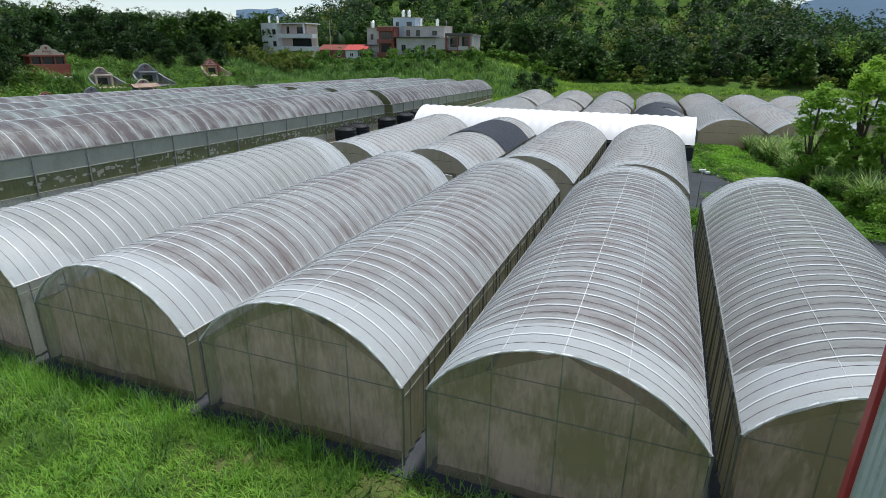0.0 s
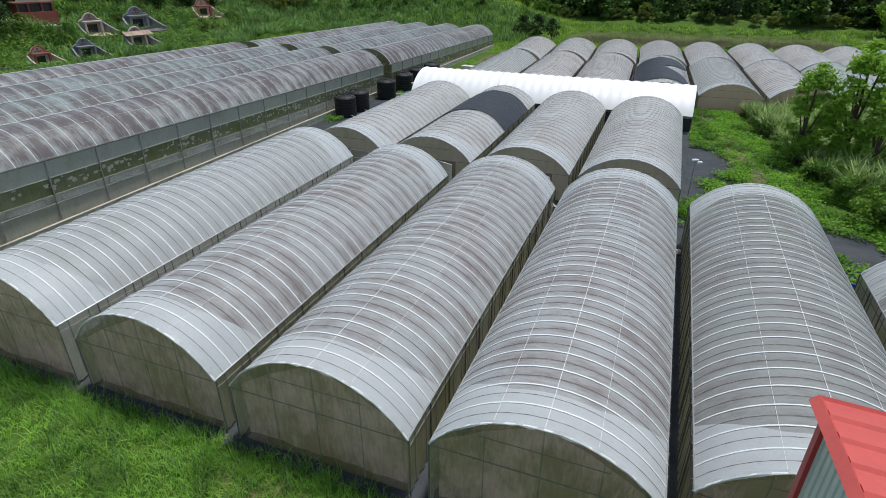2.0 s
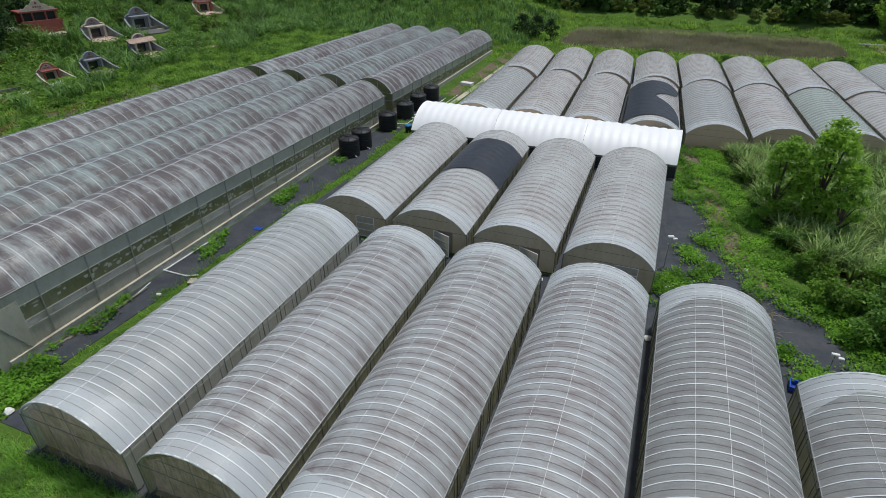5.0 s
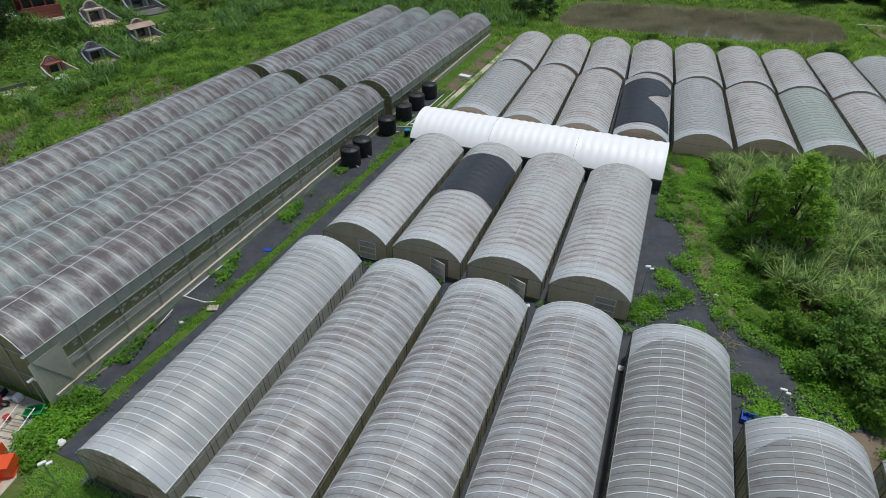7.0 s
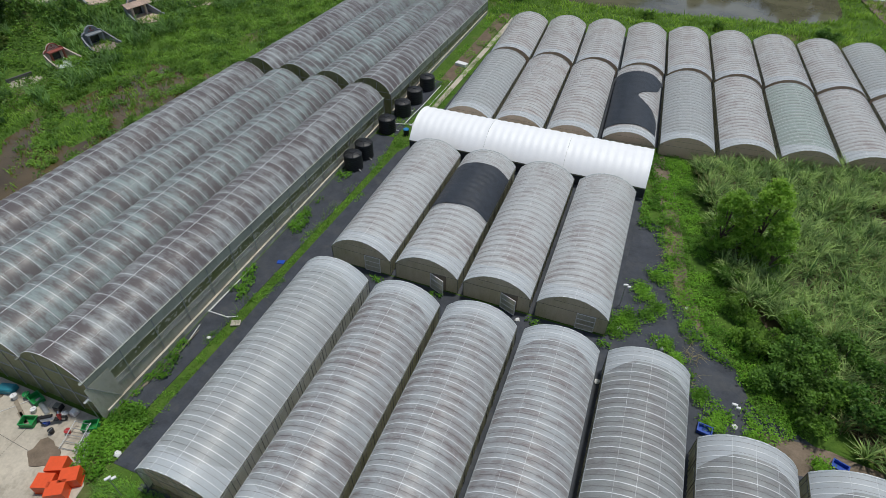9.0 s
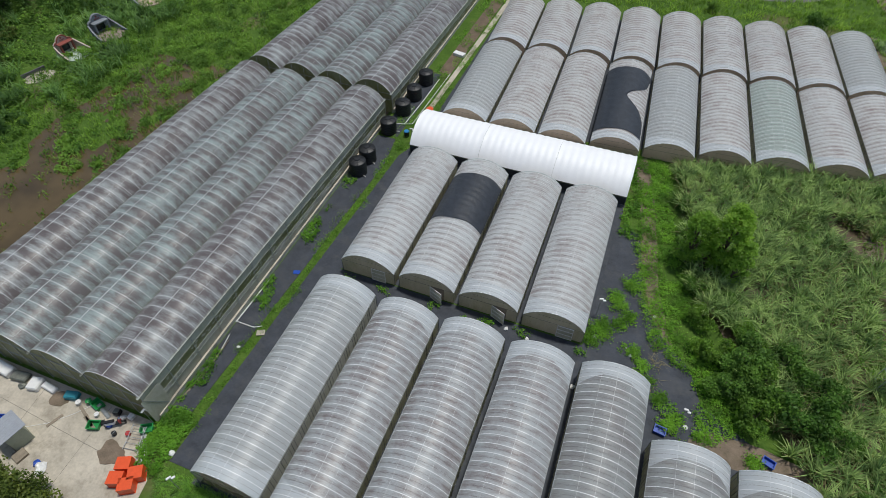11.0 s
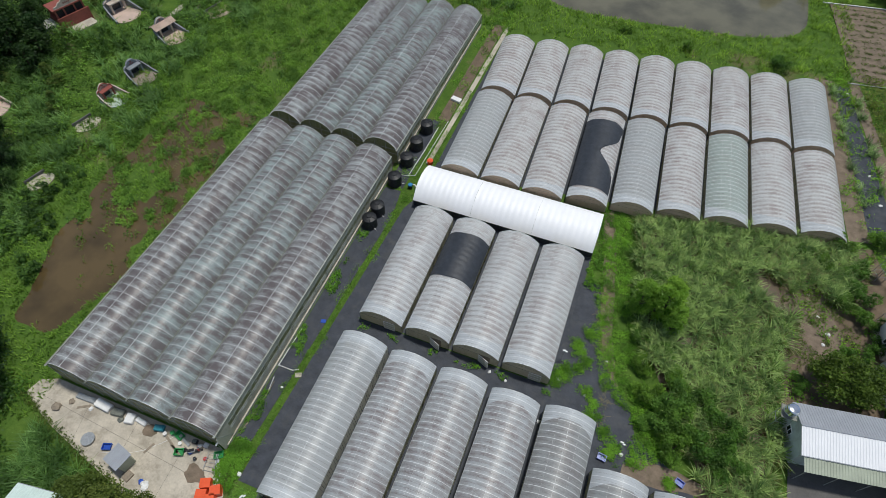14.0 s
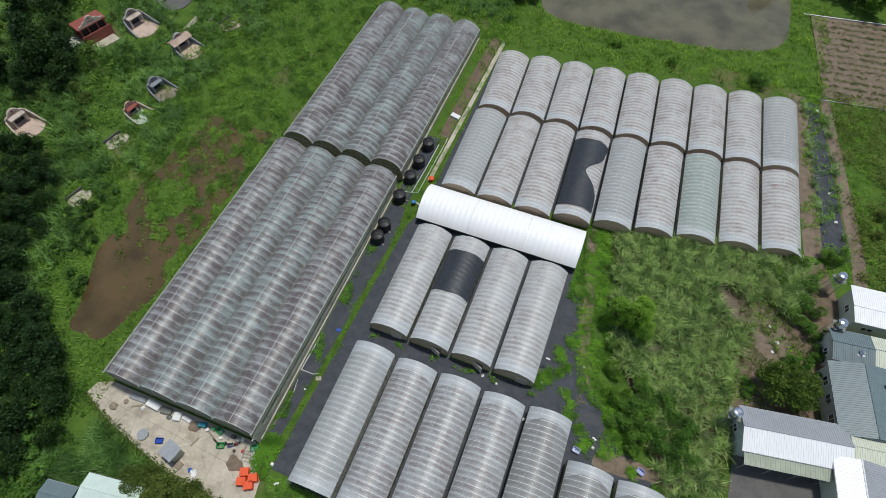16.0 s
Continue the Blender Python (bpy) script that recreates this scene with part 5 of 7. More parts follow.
put(B, row(26, -128, -88, 92, 150, 0.8, 1.3) + row(20, 0, 100, 139, 158, 0.65, 1.0) + row(20, -95, 0, 148, 172, 0.7, 1.2) + row(12, 72, 100, 100, 140, 0.5, 0.8, lambda x, y: x + y > 205))
put(C, row(11, 62, 104, 128, 150, 0.75, 1.05) + row(8, -60, -20, 152, 168, 0.7, 1.1))
put(D, row(26, 3, 88, 138, 141, 0.5, 0.8) + row(14, 74, 98, 62, 100, 0.3, 0.5, lambda x, y: x > 78))


def dome(r, h, n=9, rings=4):
    """A lumpy closed crown core."""
    v, f = [], []
    for k in range(rings + 1):
        u = k / rings
        for i in range(n):
            a = 2 * np.pi * i / n + 0.3 * k
            w = r * math.sin(math.pi * (0.12 + 0.86 * u)) ** 0.8 * RNG.uniform(0.75, 1.1)
            v.append((w * math.cos(a), w * math.sin(a), h * (0.06 + 0.9 * u) * RNG.uniform(0.92, 1.04)))
    for k in range(rings):
        for i in range(n):
            f.append((k * n + i, k * n + (i + 1) % n, (k + 1) * n + (i + 1) % n, (k + 1) * n + i))
    return np.array(v), np.array(f)


def woods(name, n, cards_each, size, material, label, x0, x1, y0, y1, keep, tall):
    """Distant woodland: many ragged crowns in one mesh."""
    p = scatter(n, x0, x1, y0, y1, keep)
    v, f, at = [], [], 0
    for x, y, z in p:
        h = RNG.uniform(*tall)
        a, b = dome(h * 0.25, h * 0.62)
        v.append(a + [x, y, z - 0.3])
        f.append(b + at)
        at += len(a)
        ls = crown_lobes(h, h * 0.5, h * 0.08, 12, h * 0.17)
        a, b = cards(lobed(ls, cards_each, 0.85) + [x, y, z], size, 0.7, 1.3)
        v.append(a)
        f.append(b + at)
        at += len(a)
    return tagged(arrays(name, np.vstack(v), np.vstack(f), material), label, "woods", kind="stuff")


hill = lambda x, y: (y > 164) & (x > -330) & (x < 40 + 0.36 * y) & (x > 30 - 1.8 * (y + 13)) & (y < 330)
woods("hill_woods", 560, 170, 0.72, LEAF_DARK, "dense dark green woods on a hillside", -320, 160, 164, 330, hill, (8, 14))
woods("hill_woods", 400, 170, 0.72, WOODS_MID, "leafy green woods on a hillside", -320, 160, 164, 330, hill, (7, 12))
woods("hill_woods", 130, 170, 0.7, WOODS_LIGHT, "lighter green bamboo stands on a hillside", -320, 160, 164, 330, hill, (6, 10))
woods("hill_woods", 160, 150, 0.7, LEAF_OLIVE, "olive-toned trees among hillside woods", -320, 160, 164, 330, hill, (7, 11))
woods("side_woods", 150, 190, 0.7, LEAF_DARK, "dark woods behind the grave slope", -260, -108, 20, 190, lambda x, y: x > 30 - 1.9 * (y + 13), (7, 11))
woods("east_woods", 110, 150, 0.7, WOODS_MID, "mixed trees east of the pond", 102, 180, 100, 240, None, (6, 10))
woods("underwood", 190, 100, 0.7, WOODS_MID, "low thicket at the foot of the woods", -25, 104, 139, 166, None, (3.0, 5.0))
woods("underwood", 150, 100, 0.8, LEAF_DARK, "shaded thicket under the western trees", -128, -88, 62, 150, lambda x, y: (x < -97) | (y > 86), (3.0, 5.0))
woods("underwood", 130, 150, 0.5, LEAF_DARK, "shaded thicket at the grave slope's foot", -90, -40, -12, 30, lambda x, y: x < -39 - 0.75 * (y + 2), (2.2, 4.5))
woods("underwood", 110, 130, 0.45, LEAF_MID, "green thicket beside the yard", -46, -22, -24, 2, lambda x, y: (y < -8 - 0.35 * (x + 22)) & (x < -24), (1.2, 2.8))
woods("underwood", 90, 110, 0.6, LEAF_MID, "shrubs between the terrace houses", -105, 4, 133, 137.4, None, (1.6, 3.0))

woods("terrace_thicket", 26, 260, 0.34, LEAF_OLIVE, "spreading bushes at the terrace's west end", -92, -62, 121, 131, None, (3.2, 5.0))
woods("terrace_thicket", 44, 260, 0.34, LEAF_MID, "green bushes along the slope below the houses", -98, -2, 117, 130.4, lambda x, y: y > 122 - 0.05 * (x + 50), (2.4, 4.4))
woods("slope_thicket", 80, 220, 0.26, LEAF_OLIVE, "olive shrubs scattered over the grave slope", -92, -58, 15, 105, lambda x, y: clear_of(x, y, 4.2), (1.6, 3.0))

woods("pool_thicket", 150, 150, 0.24, WOODS_MID, "low dark bushes beside the flooded field", -52, -30, -4, 30, lambda x, y: (x < -37.0 - 6.5 * ss(4, 24, y)) & (x > -43.5 - 6.5 * ss(4, 24, y)), (1.1, 2.4))

# far mountains, the blue of distance haze put into their colour
def mountains():
    n = 90
    v, f = [], []
    for i in range(n + 1):
        a = radians(-40 + 110 * i / n)
        z = 150 + 120 * math.exp(-((i - 52) / 9) ** 2) + 90 * math.exp(-((i - 66) / 7) ** 2) + 26 * math.sin(i * 0.9) + 14 * math.sin(i * 2.3 + 1) + 60 * math.exp(-((i - 30) / 12) ** 2)
        for r, k in ((2300, 0), (2650, 0.55), (2950, 1.0)):
            v.append((r * math.sin(a), r * math.cos(a), -20 + (z + 20) * k))
    for i in range(n):
        for k in (0, 1):
            f.append((3 * i + k, 3 * i + 3 + k, 3 * i + 4 + k, 3 * i + 1 + k))
    return tagged(arrays("backdrop", v, f, plain("far_hills_haze", (0.10, 0.17, 0.25), 1.0, vary=0.12, scale=0.004), smooth=True), "hazy blue mountains on the horizon", "mountains", kind="structure")


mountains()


# ---- buildings ----
def corrugated(o, along, down, pitch=0.3, rise=0.035, thick=0.03):
    """A ribbed roof or wall sheet from corner o."""
    o, along, down = Vector(o), Vector(along), Vector(down)
    n = max(2, round(along.length / pitch))
    up = along.cross(down).normalized()
    if up.z < 0 or (abs(up.z) < 1e-3 and False):
        up = -up
    bm = bmesh.new()
    prev = None
    for i in range(n):
        for t, k in ((0.0, 0), (0.6, 0), (0.7, 1), (0.9, 1)):
            p = o + along * ((i + t) / n) + up * (rise * k)
            ring = [bm.verts.new(p), bm.verts.new(p + down), bm.verts.new(p + down - up * thick), bm.verts.new(p - up * thick)]
            if prev:
                for a in range(4):
                    b = (a + 1) % 4
                    bm.faces.new((prev[a], prev[b], ring[b], ring[a]))
            prev = ring
    bmesh.ops.recalc_face_normals(bm, faces=bm.faces[:])
    return bm


def window(parent, x, y, z, w, h, axis, out, frame_mat=None):
    """A framed pane set on a wall; axis is the wall's direction and out its outer side."""
    t = 0.05 * out
    f = bmesh.new()

    def slab(a0, a1, z0, z1, d0, d1, bm):
        if axis == "x":
            box(x + a0, x + a1, min(y + d0, y + d1), max(y + d0, y + d1), z + z0, z + z1, bm)
        else:
            box(min(x + d0, x + d1), max(x + d0, x + d1), y + a0, y + a1, z + z0, z + z1, bm)

    for a0, a1, z0, z1 in ((-w / 2, w / 2, 0, 0.07), (-w / 2, w / 2, h - 0.07, h), (-w / 2, -w / 2 + 0.07, 0.07, h - 0.07), (w / 2 - 0.07, w / 2, 0.07, h - 0.07), (-0.03, 0.03, 0.07, h - 0.07)):
        slab(a0, a1, z0, z1, 0, t * 1.4, f)
    win = part("window", f, frame_mat or WHITEP, parent, "aluminium-framed window")
    g = bmesh.new()
    slab(-w / 2 + 0.06, w / 2 - 0.06, 0.06, h - 0.06, 0, t * 0.5, g)
    part("pane", g, GLASS_SHADE, win, "dark glass pane")
    s = bmesh.new()
    slab(-w / 2 - 0.08, w / 2 + 0.08, -0.08, -0.01, 0, t * 3, s)
    part("sill", s, CONCRETE, win)
    return win


def wall_shell(x0, x1, y0, y1, h, gable=None, thick=0.15):
    """Four walls; gable gives the ridge's y and height for end walls in x."""
    bm = bmesh.new()
    box(x0, x1, y0, y0 + thick, 0, h, bm)
    box(x0, x1, y1 - thick, y1, 0, h, bm)
    for x in (x0, x1 - thick):
        pts = [(y0 + thick, 0), (y1 - thick, 0), (y1 - thick, h)] + ([(gable[0], gable[1])] if gable else []) + [(y0 + thick, h)]
        a, b = [bm.verts.new((x, y, z)) for y, z in pts], [bm.verts.new((x + thick, y, z)) for y, z in pts]
        bm.faces.new(a)
        bm.faces.new(b)
        for i in range(len(pts)):
            j = (i + 1) % len(pts)
            bm.faces.new((a[i], a[j], b[j], b[i]))
    bmesh.ops.recalc_face_normals(bm, faces=bm.faces[:])
    return bm


def gable_house(name, m, length, near, far, eave, ridge, roof_near, roof_far, wall, label, windows=(), category="house", over=0.35, trim=None):
    """A steel-roofed house: ridge along x at y = 0, eaves at -near and +far."""
    e = thing(name, m, label, category, "steel-roofed buildings")
    part("wall", wall_shell(0, length, -near + over, far - over, eave - 0.05, (0, ridge - 0.12)), wall, e)
    part("roof", corrugated((-over, 0, ridge), (length + 2 * over, 0, 0), (0, -near, eave - ridge)), roof_near, e)
    part("roof", corrugated((-over, 0, ridge), (length + 2 * over, 0, 0), (0, far, eave - ridge)), roof_far, e)
    part("ridge_cap", bar((-over, 0, ridge + 0.03), (length + over, 0, ridge + 0.03), 0.09), trim or roof_far, e)
    for y in (-near, far):
        part("gutter", box(-over, length + over, y - 0.07, y + 0.07, eave - 0.12, eave - 0.02), trim or ROOF_GREY, e)
    for x, y, z, w, h, axis, out in windows:
        window(e, x, y, z, w, h, axis, out)
    return e


# houses east of the reed field
shed = gable_house("long_shed", pose(59.4, 23.95, 0, 0, 0, 9.5), 12.8, 2.95, 2.95, 3.9, 4.9, ROOF_WHITE, ROOF_GREY, CLAD, "long pale shed with white and grey ribbed steel roof", [(6, -2.6, 1.0, 1.4, 1.1, "x", -1), (0, 0.6, 1.2, 1.1, 1.0, "y", -1)])
part("canopy", corrugated((0.0, -2.98, 3.72), (10.6, 0, 0), (0, -1.5, -0.45)), ROOF_MOSS, shed, "mossy ribbed canopy over the yard")
for k in range(4):
    part("canopy_post", bar((0.3 + 3.3 * k, -4.35, 0), (0.3 + 3.3 * k, -4.35, 3.25), 0.05), STEEL, shed)
part("fascia", box(12.6, 13.1, -2.9, 2.9, 3.7, 4.1), RED_PAINT, shed, "dark red end fascia")
teal = gable_house("teal_roof_house", pose(75.2, 28.6, 0, 0, 0, 99.5), 9.6, 5.0, 4.2, 4.0, 5.1, ROOF_TEAL, ROOF_TEAL, WALL_GREY, "house with grey-green ribbed steel roof", [(2.2, 3.84, 1.6, 1.3, 1.2, "x", 1), (5.0, 3.84, 1.6, 1.3, 1.2, "x", 1), (7.6, 3.84, 1.6, 1.3, 1.2, "x", 1)])
low = gable_house("low_grey_house", pose(70.2, 40.9, 0, 0, 0, 7), 11.5, 2.5, 2.3, 3.7, 4.3, ROOF_TEAL, ROOF_TEAL, WALL_GREY, "low house with dark grey steel roof", [(0, -0.6, 1.3, 1.1, 1.0, "y", -1)])
part("roof_extension", corrugated((5.2, 0, 4.38), (6.6, 0, 0), (0, 2.3, -0.6)), ROOF_CREAM, low, "cream ribbed roof extension")
part("roof_extension", corrugated((5.2, 0, 4.38), (6.6, 0, 0), (0, -2.5, -0.6)), ROOF_CREAM, low, "cream ribbed roof extension")
white = gable_house("white_roof_house", pose(73.0, 47.9, 0, 0, 0, 5), 10.0, 2.6, 3.6, 4.0, 4.25, ROOF_WHITE, ROOF_WHITE, ROOF_CREAM, "pale green house with a flat white steel roof", [(0, 0.6, 1.5, 1.2, 1.1, "y", -1), (2.4, -2.25, 1.6, 1.6, 0.9, "x", -1), (6.2, -2.25, 1.6, 1.6, 0.9, "x", -1)], trim=ROOF_WHITE)
cream = gable_house("cream_roof_house", pose(72.8, 26.6, 0, 0, 0, 8), 10.0, 2.2, 2.4, 4.1, 4.4, ROOF_CREAM, ROOF_CREAM, WALL_GREY, "house with cream ribbed steel roof")
front = gable_house("white_ridge_house", pose(74.6, 14.4, 0, 0, 0, 98), 10.2, 3.2, 3.0, 4.2, 5.0, ROOF_GREY, ROOF_WHITE, ROOF_CREAM, "pale house with white ribbed steel gable roof", [(8.2, 2.66, 1.8, 1.0, 1.1, "x", 1), (5.0, 2.66, 1.8, 1.0, 1.1, "x", 1)])
for house, x, y, z in ((teal, 7.2, -2.6, 4.55), (low, 3.4, -0.9, 4.1)):
    v = part("roof_vent", bar((x, y, z - 0.1), (x, y, z + 0.45), 0.26, sides=16), CHROME, house, "shiny round roof ventilator")
    part("vent_cap", bar((x, y, z + 0.45), (x, y, z + 0.62), 0.36, sides=16, r2=0.2), CHROME, v)
    part("flashing", box(x - 0.5, x + 0.5, y - 0.45, y + 0.45, z - 0.16, z - 0.06), WHITEP, v)


def water_tower(m, stand, label, pipe=True):
    e = thing("water_tower", m, label, "water tank", "steel water towers")
    for x in (-0.6, 0.6):
        for y in (-0.6, 0.6):
            part("leg", bar((x * 1.1, y * 1.1, 0), (x, y, stand), 0.04), STEEL, e)
    for z in (0.25 * stand, 0.6 * stand, stand - 0.05):
        for a, b in (((-0.63, -0.63), (0.63, -0.63)), ((0.63, -0.63), (0.63, 0.63)), ((0.63, 0.63), (-0.63, 0.63)), ((-0.63, 0.63), (-0.63, -0.63))):
            part("brace", bar((*a, z), (*b, z), 0.025), STEEL, e)
    part("platform", box(-0.8, 0.8, -0.8, 0.8, stand - 0.02, stand + 0.05), STEEL_DARK, e)
    bm = bmesh.new()
    n, rings = 24, []
    for r, z in ((0.62, 0.05), (0.66, 0.1), (0.66, 0.4), (0.68, 0.42), (0.66, 0.44), (0.66, 0.8), (0.68, 0.82), (0.66, 0.84), (0.66, 1.15), (0.55, 1.28), (0.22, 1.36)):
        rings.append([bm.verts.new((r * math.cos(2 * math.pi * i / n), r * math.sin(2 * math.pi * i / n), stand + z)) for i in range(n)])
    for a, b in zip(rings, rings[1:]):
        for i in range(n):
            bm.faces.new((a[i], a[(i + 1) % n], b[(i + 1) % n], b[i]))
    bm.faces.new(rings[-1])
    part("tank", bm, CHROME, e, "polished steel tank")
    part("lid", bar((0, 0, stand + 1.34), (0, 0, stand + 1.42), 0.26, sides=16), CHROME, e)
    if pipe:
        part("pipe", bar((0.7, -0.5, 0), (0.7, -0.5, stand + 0.3), 0.03), WHITEP, e, "white plastic pipe")
    return e


water_tower(pose(58.0, 25.2, 0), 4.3, "shiny steel water tank on a lattice stand by a shed")
water_tower(pose(70.9, 52.2, 0, 0, 0, 20), 3.6, "shiny steel water tank on a dark stand by a path")
water_tower(pose(70.6, 43.6, 0, 0, 0, 10), 4.3, "shiny steel water tank above a low house")

# the red-trimmed tower shed beside the front tunnels
red = thing("red_trim_shed", pose(33.72, -4.4, 0), "tall shed clad in pale ribbed steel with red roof and trim", "shed")
part("side_cladding", corrugated((0.04, -9, 0.0), (0, 9, 0), (0, 0, 7.3), 0.22, 0.03), CLAD, red, "pale green ribbed steel cladding with mould stains")
part("back_cladding", corrugated((0, -0.04, 0), (6.5, 0, 0), (0, 0, 7.2), 0.22, 0.03), CLAD, red)
part("roof", corrugated((-0.12, 0.12, 7.38), (0, -9.3, 1.15), (6.8, 0, -0.35), 0.55, 0.05), ROOF_RED, red, "faded red ribbed steel roof")
part("corner_trim", box(-0.06, 0.14, -0.14, 0.06, 0, 7.36, bevel=0.01), RED_PAINT, red, "dark red corner trim")
t_bm = bmesh.new()
for a, b in (((-0.14, 0.14, 7.30), (-0.14, -9.3, 8.45)), ((-0.14, 0.14, 7.30), (6.7, 0.14, 6.95))):
    bar(a, b, 0.13, t_bm, 4)
part("eave_trim", t_bm, ROOF_RED, red, "red folded eave trim")
part("cable", bar((-0.02, -1.6, 0.5), (-0.05, -2.1, 7.4), 0.015), TANK, red, "loose black cable")

# west yard buildings
gable_house("mint_roof_shed", pose(-16.6, -13.0, 0, 0, 0, 8), 7.2, 3.4, 1.7, 2.9, 3.3, ROOF_MINT, ROOF_MINT, CLAD, "shed with pale mint ribbed steel roof")
gable_house("dark_roof_shed", pose(-21.4, -15.4, 0, 0, 0, 8), 3.8, 2.2, 1.5, 2.4, 2.8, ROOF_TEAL, ROOF_TEAL, CLAD, "small shed with dark ribbed roof")
hut = thing("pump_hut", pose(-9.6, -5.4, 0.05, 0, 0, -14), "small pump hut with a flat grey metal roof", "hut")
part("wall", wall_shell(-0.85, 0.85, -0.75, 0.75, 2.05), ROOF_MOSS, hut)
part("roof", corrugated((-1.15, -1.05, 2.15), (2.3, 0, 0), (0, 2.1, 0.1), 0.3, 0.02), ROOF_GREY, hut, "flat sheet-metal roof")
part("door", box(-0.4, 0.4, -0.8, -0.76, 0.02, 1.9), STEEL_DARK, hut)
part("step", box(1.0, 1.9, -1.3, -0.3, 0, 0.25, bevel=0.02), WOOD, hut, "stacked wooden boards")


def town_house(name, x, y, z, w, d, storeys, wall, label, balcony=None, rz=0, roof=None, extra=None, wins=3, tall=2.85):
    e = thing(name, pose(x, y, z, 0, 0, rz), label, "house", "houses on the terrace")
    h = tall * storeys
    part("wall", box(0, w, 0, d, 0, h), wall, e)
    part("parapet", wall_shell(-0.1, w + 0.1, -0.1, d + 0.1, 0.7), wall, e).location.z = h
    part("roof", box(-0.02, w + 0.02, -0.02, d + 0.02, h, h + 0.12), roof or CONCRETE, e)
    for s in range(storeys):
        for k in range(wins):
            window(e, w * (k + 0.5) / wins, -0.0, tall * s + 1.0, min(1.5, w / wins * 0.5), 1.35, "x", -1, STEEL_DARK)
        window(e, w, d * 0.5, tall * s + 1.0, 1.3, 1.3, "y", 1, STEEL_DARK)
        if balcony and s:
            part("balcony", box(w * balcony[0], w * balcony[1], -2.0, -0.02, tall * s - 0.2, tall * s + 0.9), balcony[2], e, "solid balcony front")
            # flat dark slab on the wall in place of the balcony's shade
            part("balcony_opening", box(w * balcony[0] + 0.2, w * (0.5 * balcony[0] + 0.5 * balcony[1]), -0.06, -0.012, tall * s + 0.95, tall * s + 2.7), GLASS_SHADE, e, "dark slab painting the shade of a balcony opening")
    for kx in extra or ():
        t = part("roof_tank", bar((kx, d * 0.4, h + 0.5), (kx, d * 0.4, h + 2.1), 0.6, sides=16), CHROME, e, "steel roof tank")
        part("tank_lid", bar((kx, d * 0.4, h + 2.1), (kx, d * 0.4, h + 2.35), 0.5, sides=12, r2=0.2), CHROME, t)
    return e


ZT = 5.7


def massing(name, label, blocks, wins=(), slabs=(), openings=(), tanks=()):
    """A house of joined blocks: rows of x0, x1, y0, y1, z0, z1 and a material; fronts face -y."""
    e = thing(name, Matrix(), label, "house", "houses on the terrace")
    for x0, x1, y0, y1, z0, z1, mat in blocks:
        part("wall", box(x0, x1, y0, y1, z0, z1), mat, e)
        part("roof_edge", box(x0 - 0.15, x1 + 0.15, y0 - 0.15, y1 + 0.15, z1 + 0.004, z1 + 0.22, bevel=0.02), CONCRETE if mat is not WALL_WHITE else WALL_WHITE, e, "projecting flat roof edge")
    for x, y, z, w, h in wins:
        window(e, x, y, z, w, h, "x", -1, STEEL_DARK)
    for x0, x1, y0, y1, z0, z1, mat, lab in slabs:
        part("balcony", box(x0, x1, y0, y1, z0, z1, bevel=0.02), mat, e, lab)
    for x0, x1, y, z0, z1 in openings:
        # no hole in the wall: a dark slab paints the opening's shade
        part("opening", box(x0, x1, y - 0.03, y - 0.004, z0, z1), GLASS_SHADE, e, "dark slab painting the shade of an opening")
    for x, y, z in tanks:
        t = part("roof_tank", bar((x, y, z), (x, y, z + 1.7), 0.55, sides=16), CHROME, e, "steel roof tank")
        part("tank_lid", bar((x, y, z + 1.7), (x, y, z + 2.0), 0.5, sides=12, r2=0.18), CHROME, t)
    return e


massing("white_house", "three-storey white house with two long balconies",
        [(-88.6, -83.0, 138, 146, 4.5, 15.6, WALL_WHITE), (-82.98, -73.6, 140.6, 146, 4.5, 15.3, WALL_PINK)],
        [(-87.9, 138, 12.4, 0.6, 1.6), (-83.9, 138, 12.6, 1.2, 1.5), (-83.9, 138, 9.2, 1.2, 1.5), (-76.2, 140.6, 12.9, 2.4, 1.9), (-80.6, 140.6, 12.9, 1.0, 1.9)],
        [(-82.95, -70.4, 138.2, 140.5, 11.6, 12.75, WALL_WHITE, "long solid white balcony"), (-82.95, -67.2, 137.6, 140.5, 7.9, 9.2, WALL_WHITE, "long solid white balcony"), (-83.0, -72.6, 138.6, 146.2, 15.55, 15.85, WALL_WHITE, "projecting white roof slab"), (-73.9, -73.5, 138.6, 139.0, 12.8, 15.5, WALL_WHITE, "white corner pillar")],
        [(-79.2, -72.4, 140.6, 9.0, 11.5)], [(-86.8, 140, 15.85), (-84.4, 141, 15.85)])
massing("red_house", "grey house with red-tiled balcony tower",
        [(-52.2, -48.2, 138.6, 146, 4.5, 14.2, WALL_GREY), (-48.15, -43.4, 138, 146, 4.5, 14.6, WALL_RED)],
        [(-50.6, 138.6, 11.2, 0.9, 1.5), (-44.0, 138, 11.4, 0.6, 1.5)],
        [(-52.3, -48.3, 137.4, 138.5, 9.6, 9.9, CONCRETE_DARK, "dark canopy slab"), (-48.2, -43.6, 136.9, 137.96, 10.2, 11.3, WALL_RED, "red-tiled balcony front"), (-48.2, -43.6, 136.9, 137.96, 6.6, 7.8, WALL_RED, "red-tiled balcony front"), (-48.2, -43.6, 136.9, 137.96, 13.4, 14.5, WALL_RED, "red-tiled balcony roof")],
        [(-47.4, -44.6, 138, 11.2, 13.2), (-47.4, -44.6, 138, 7.8, 10.0)], [(-51.4, 141, 14.4)])
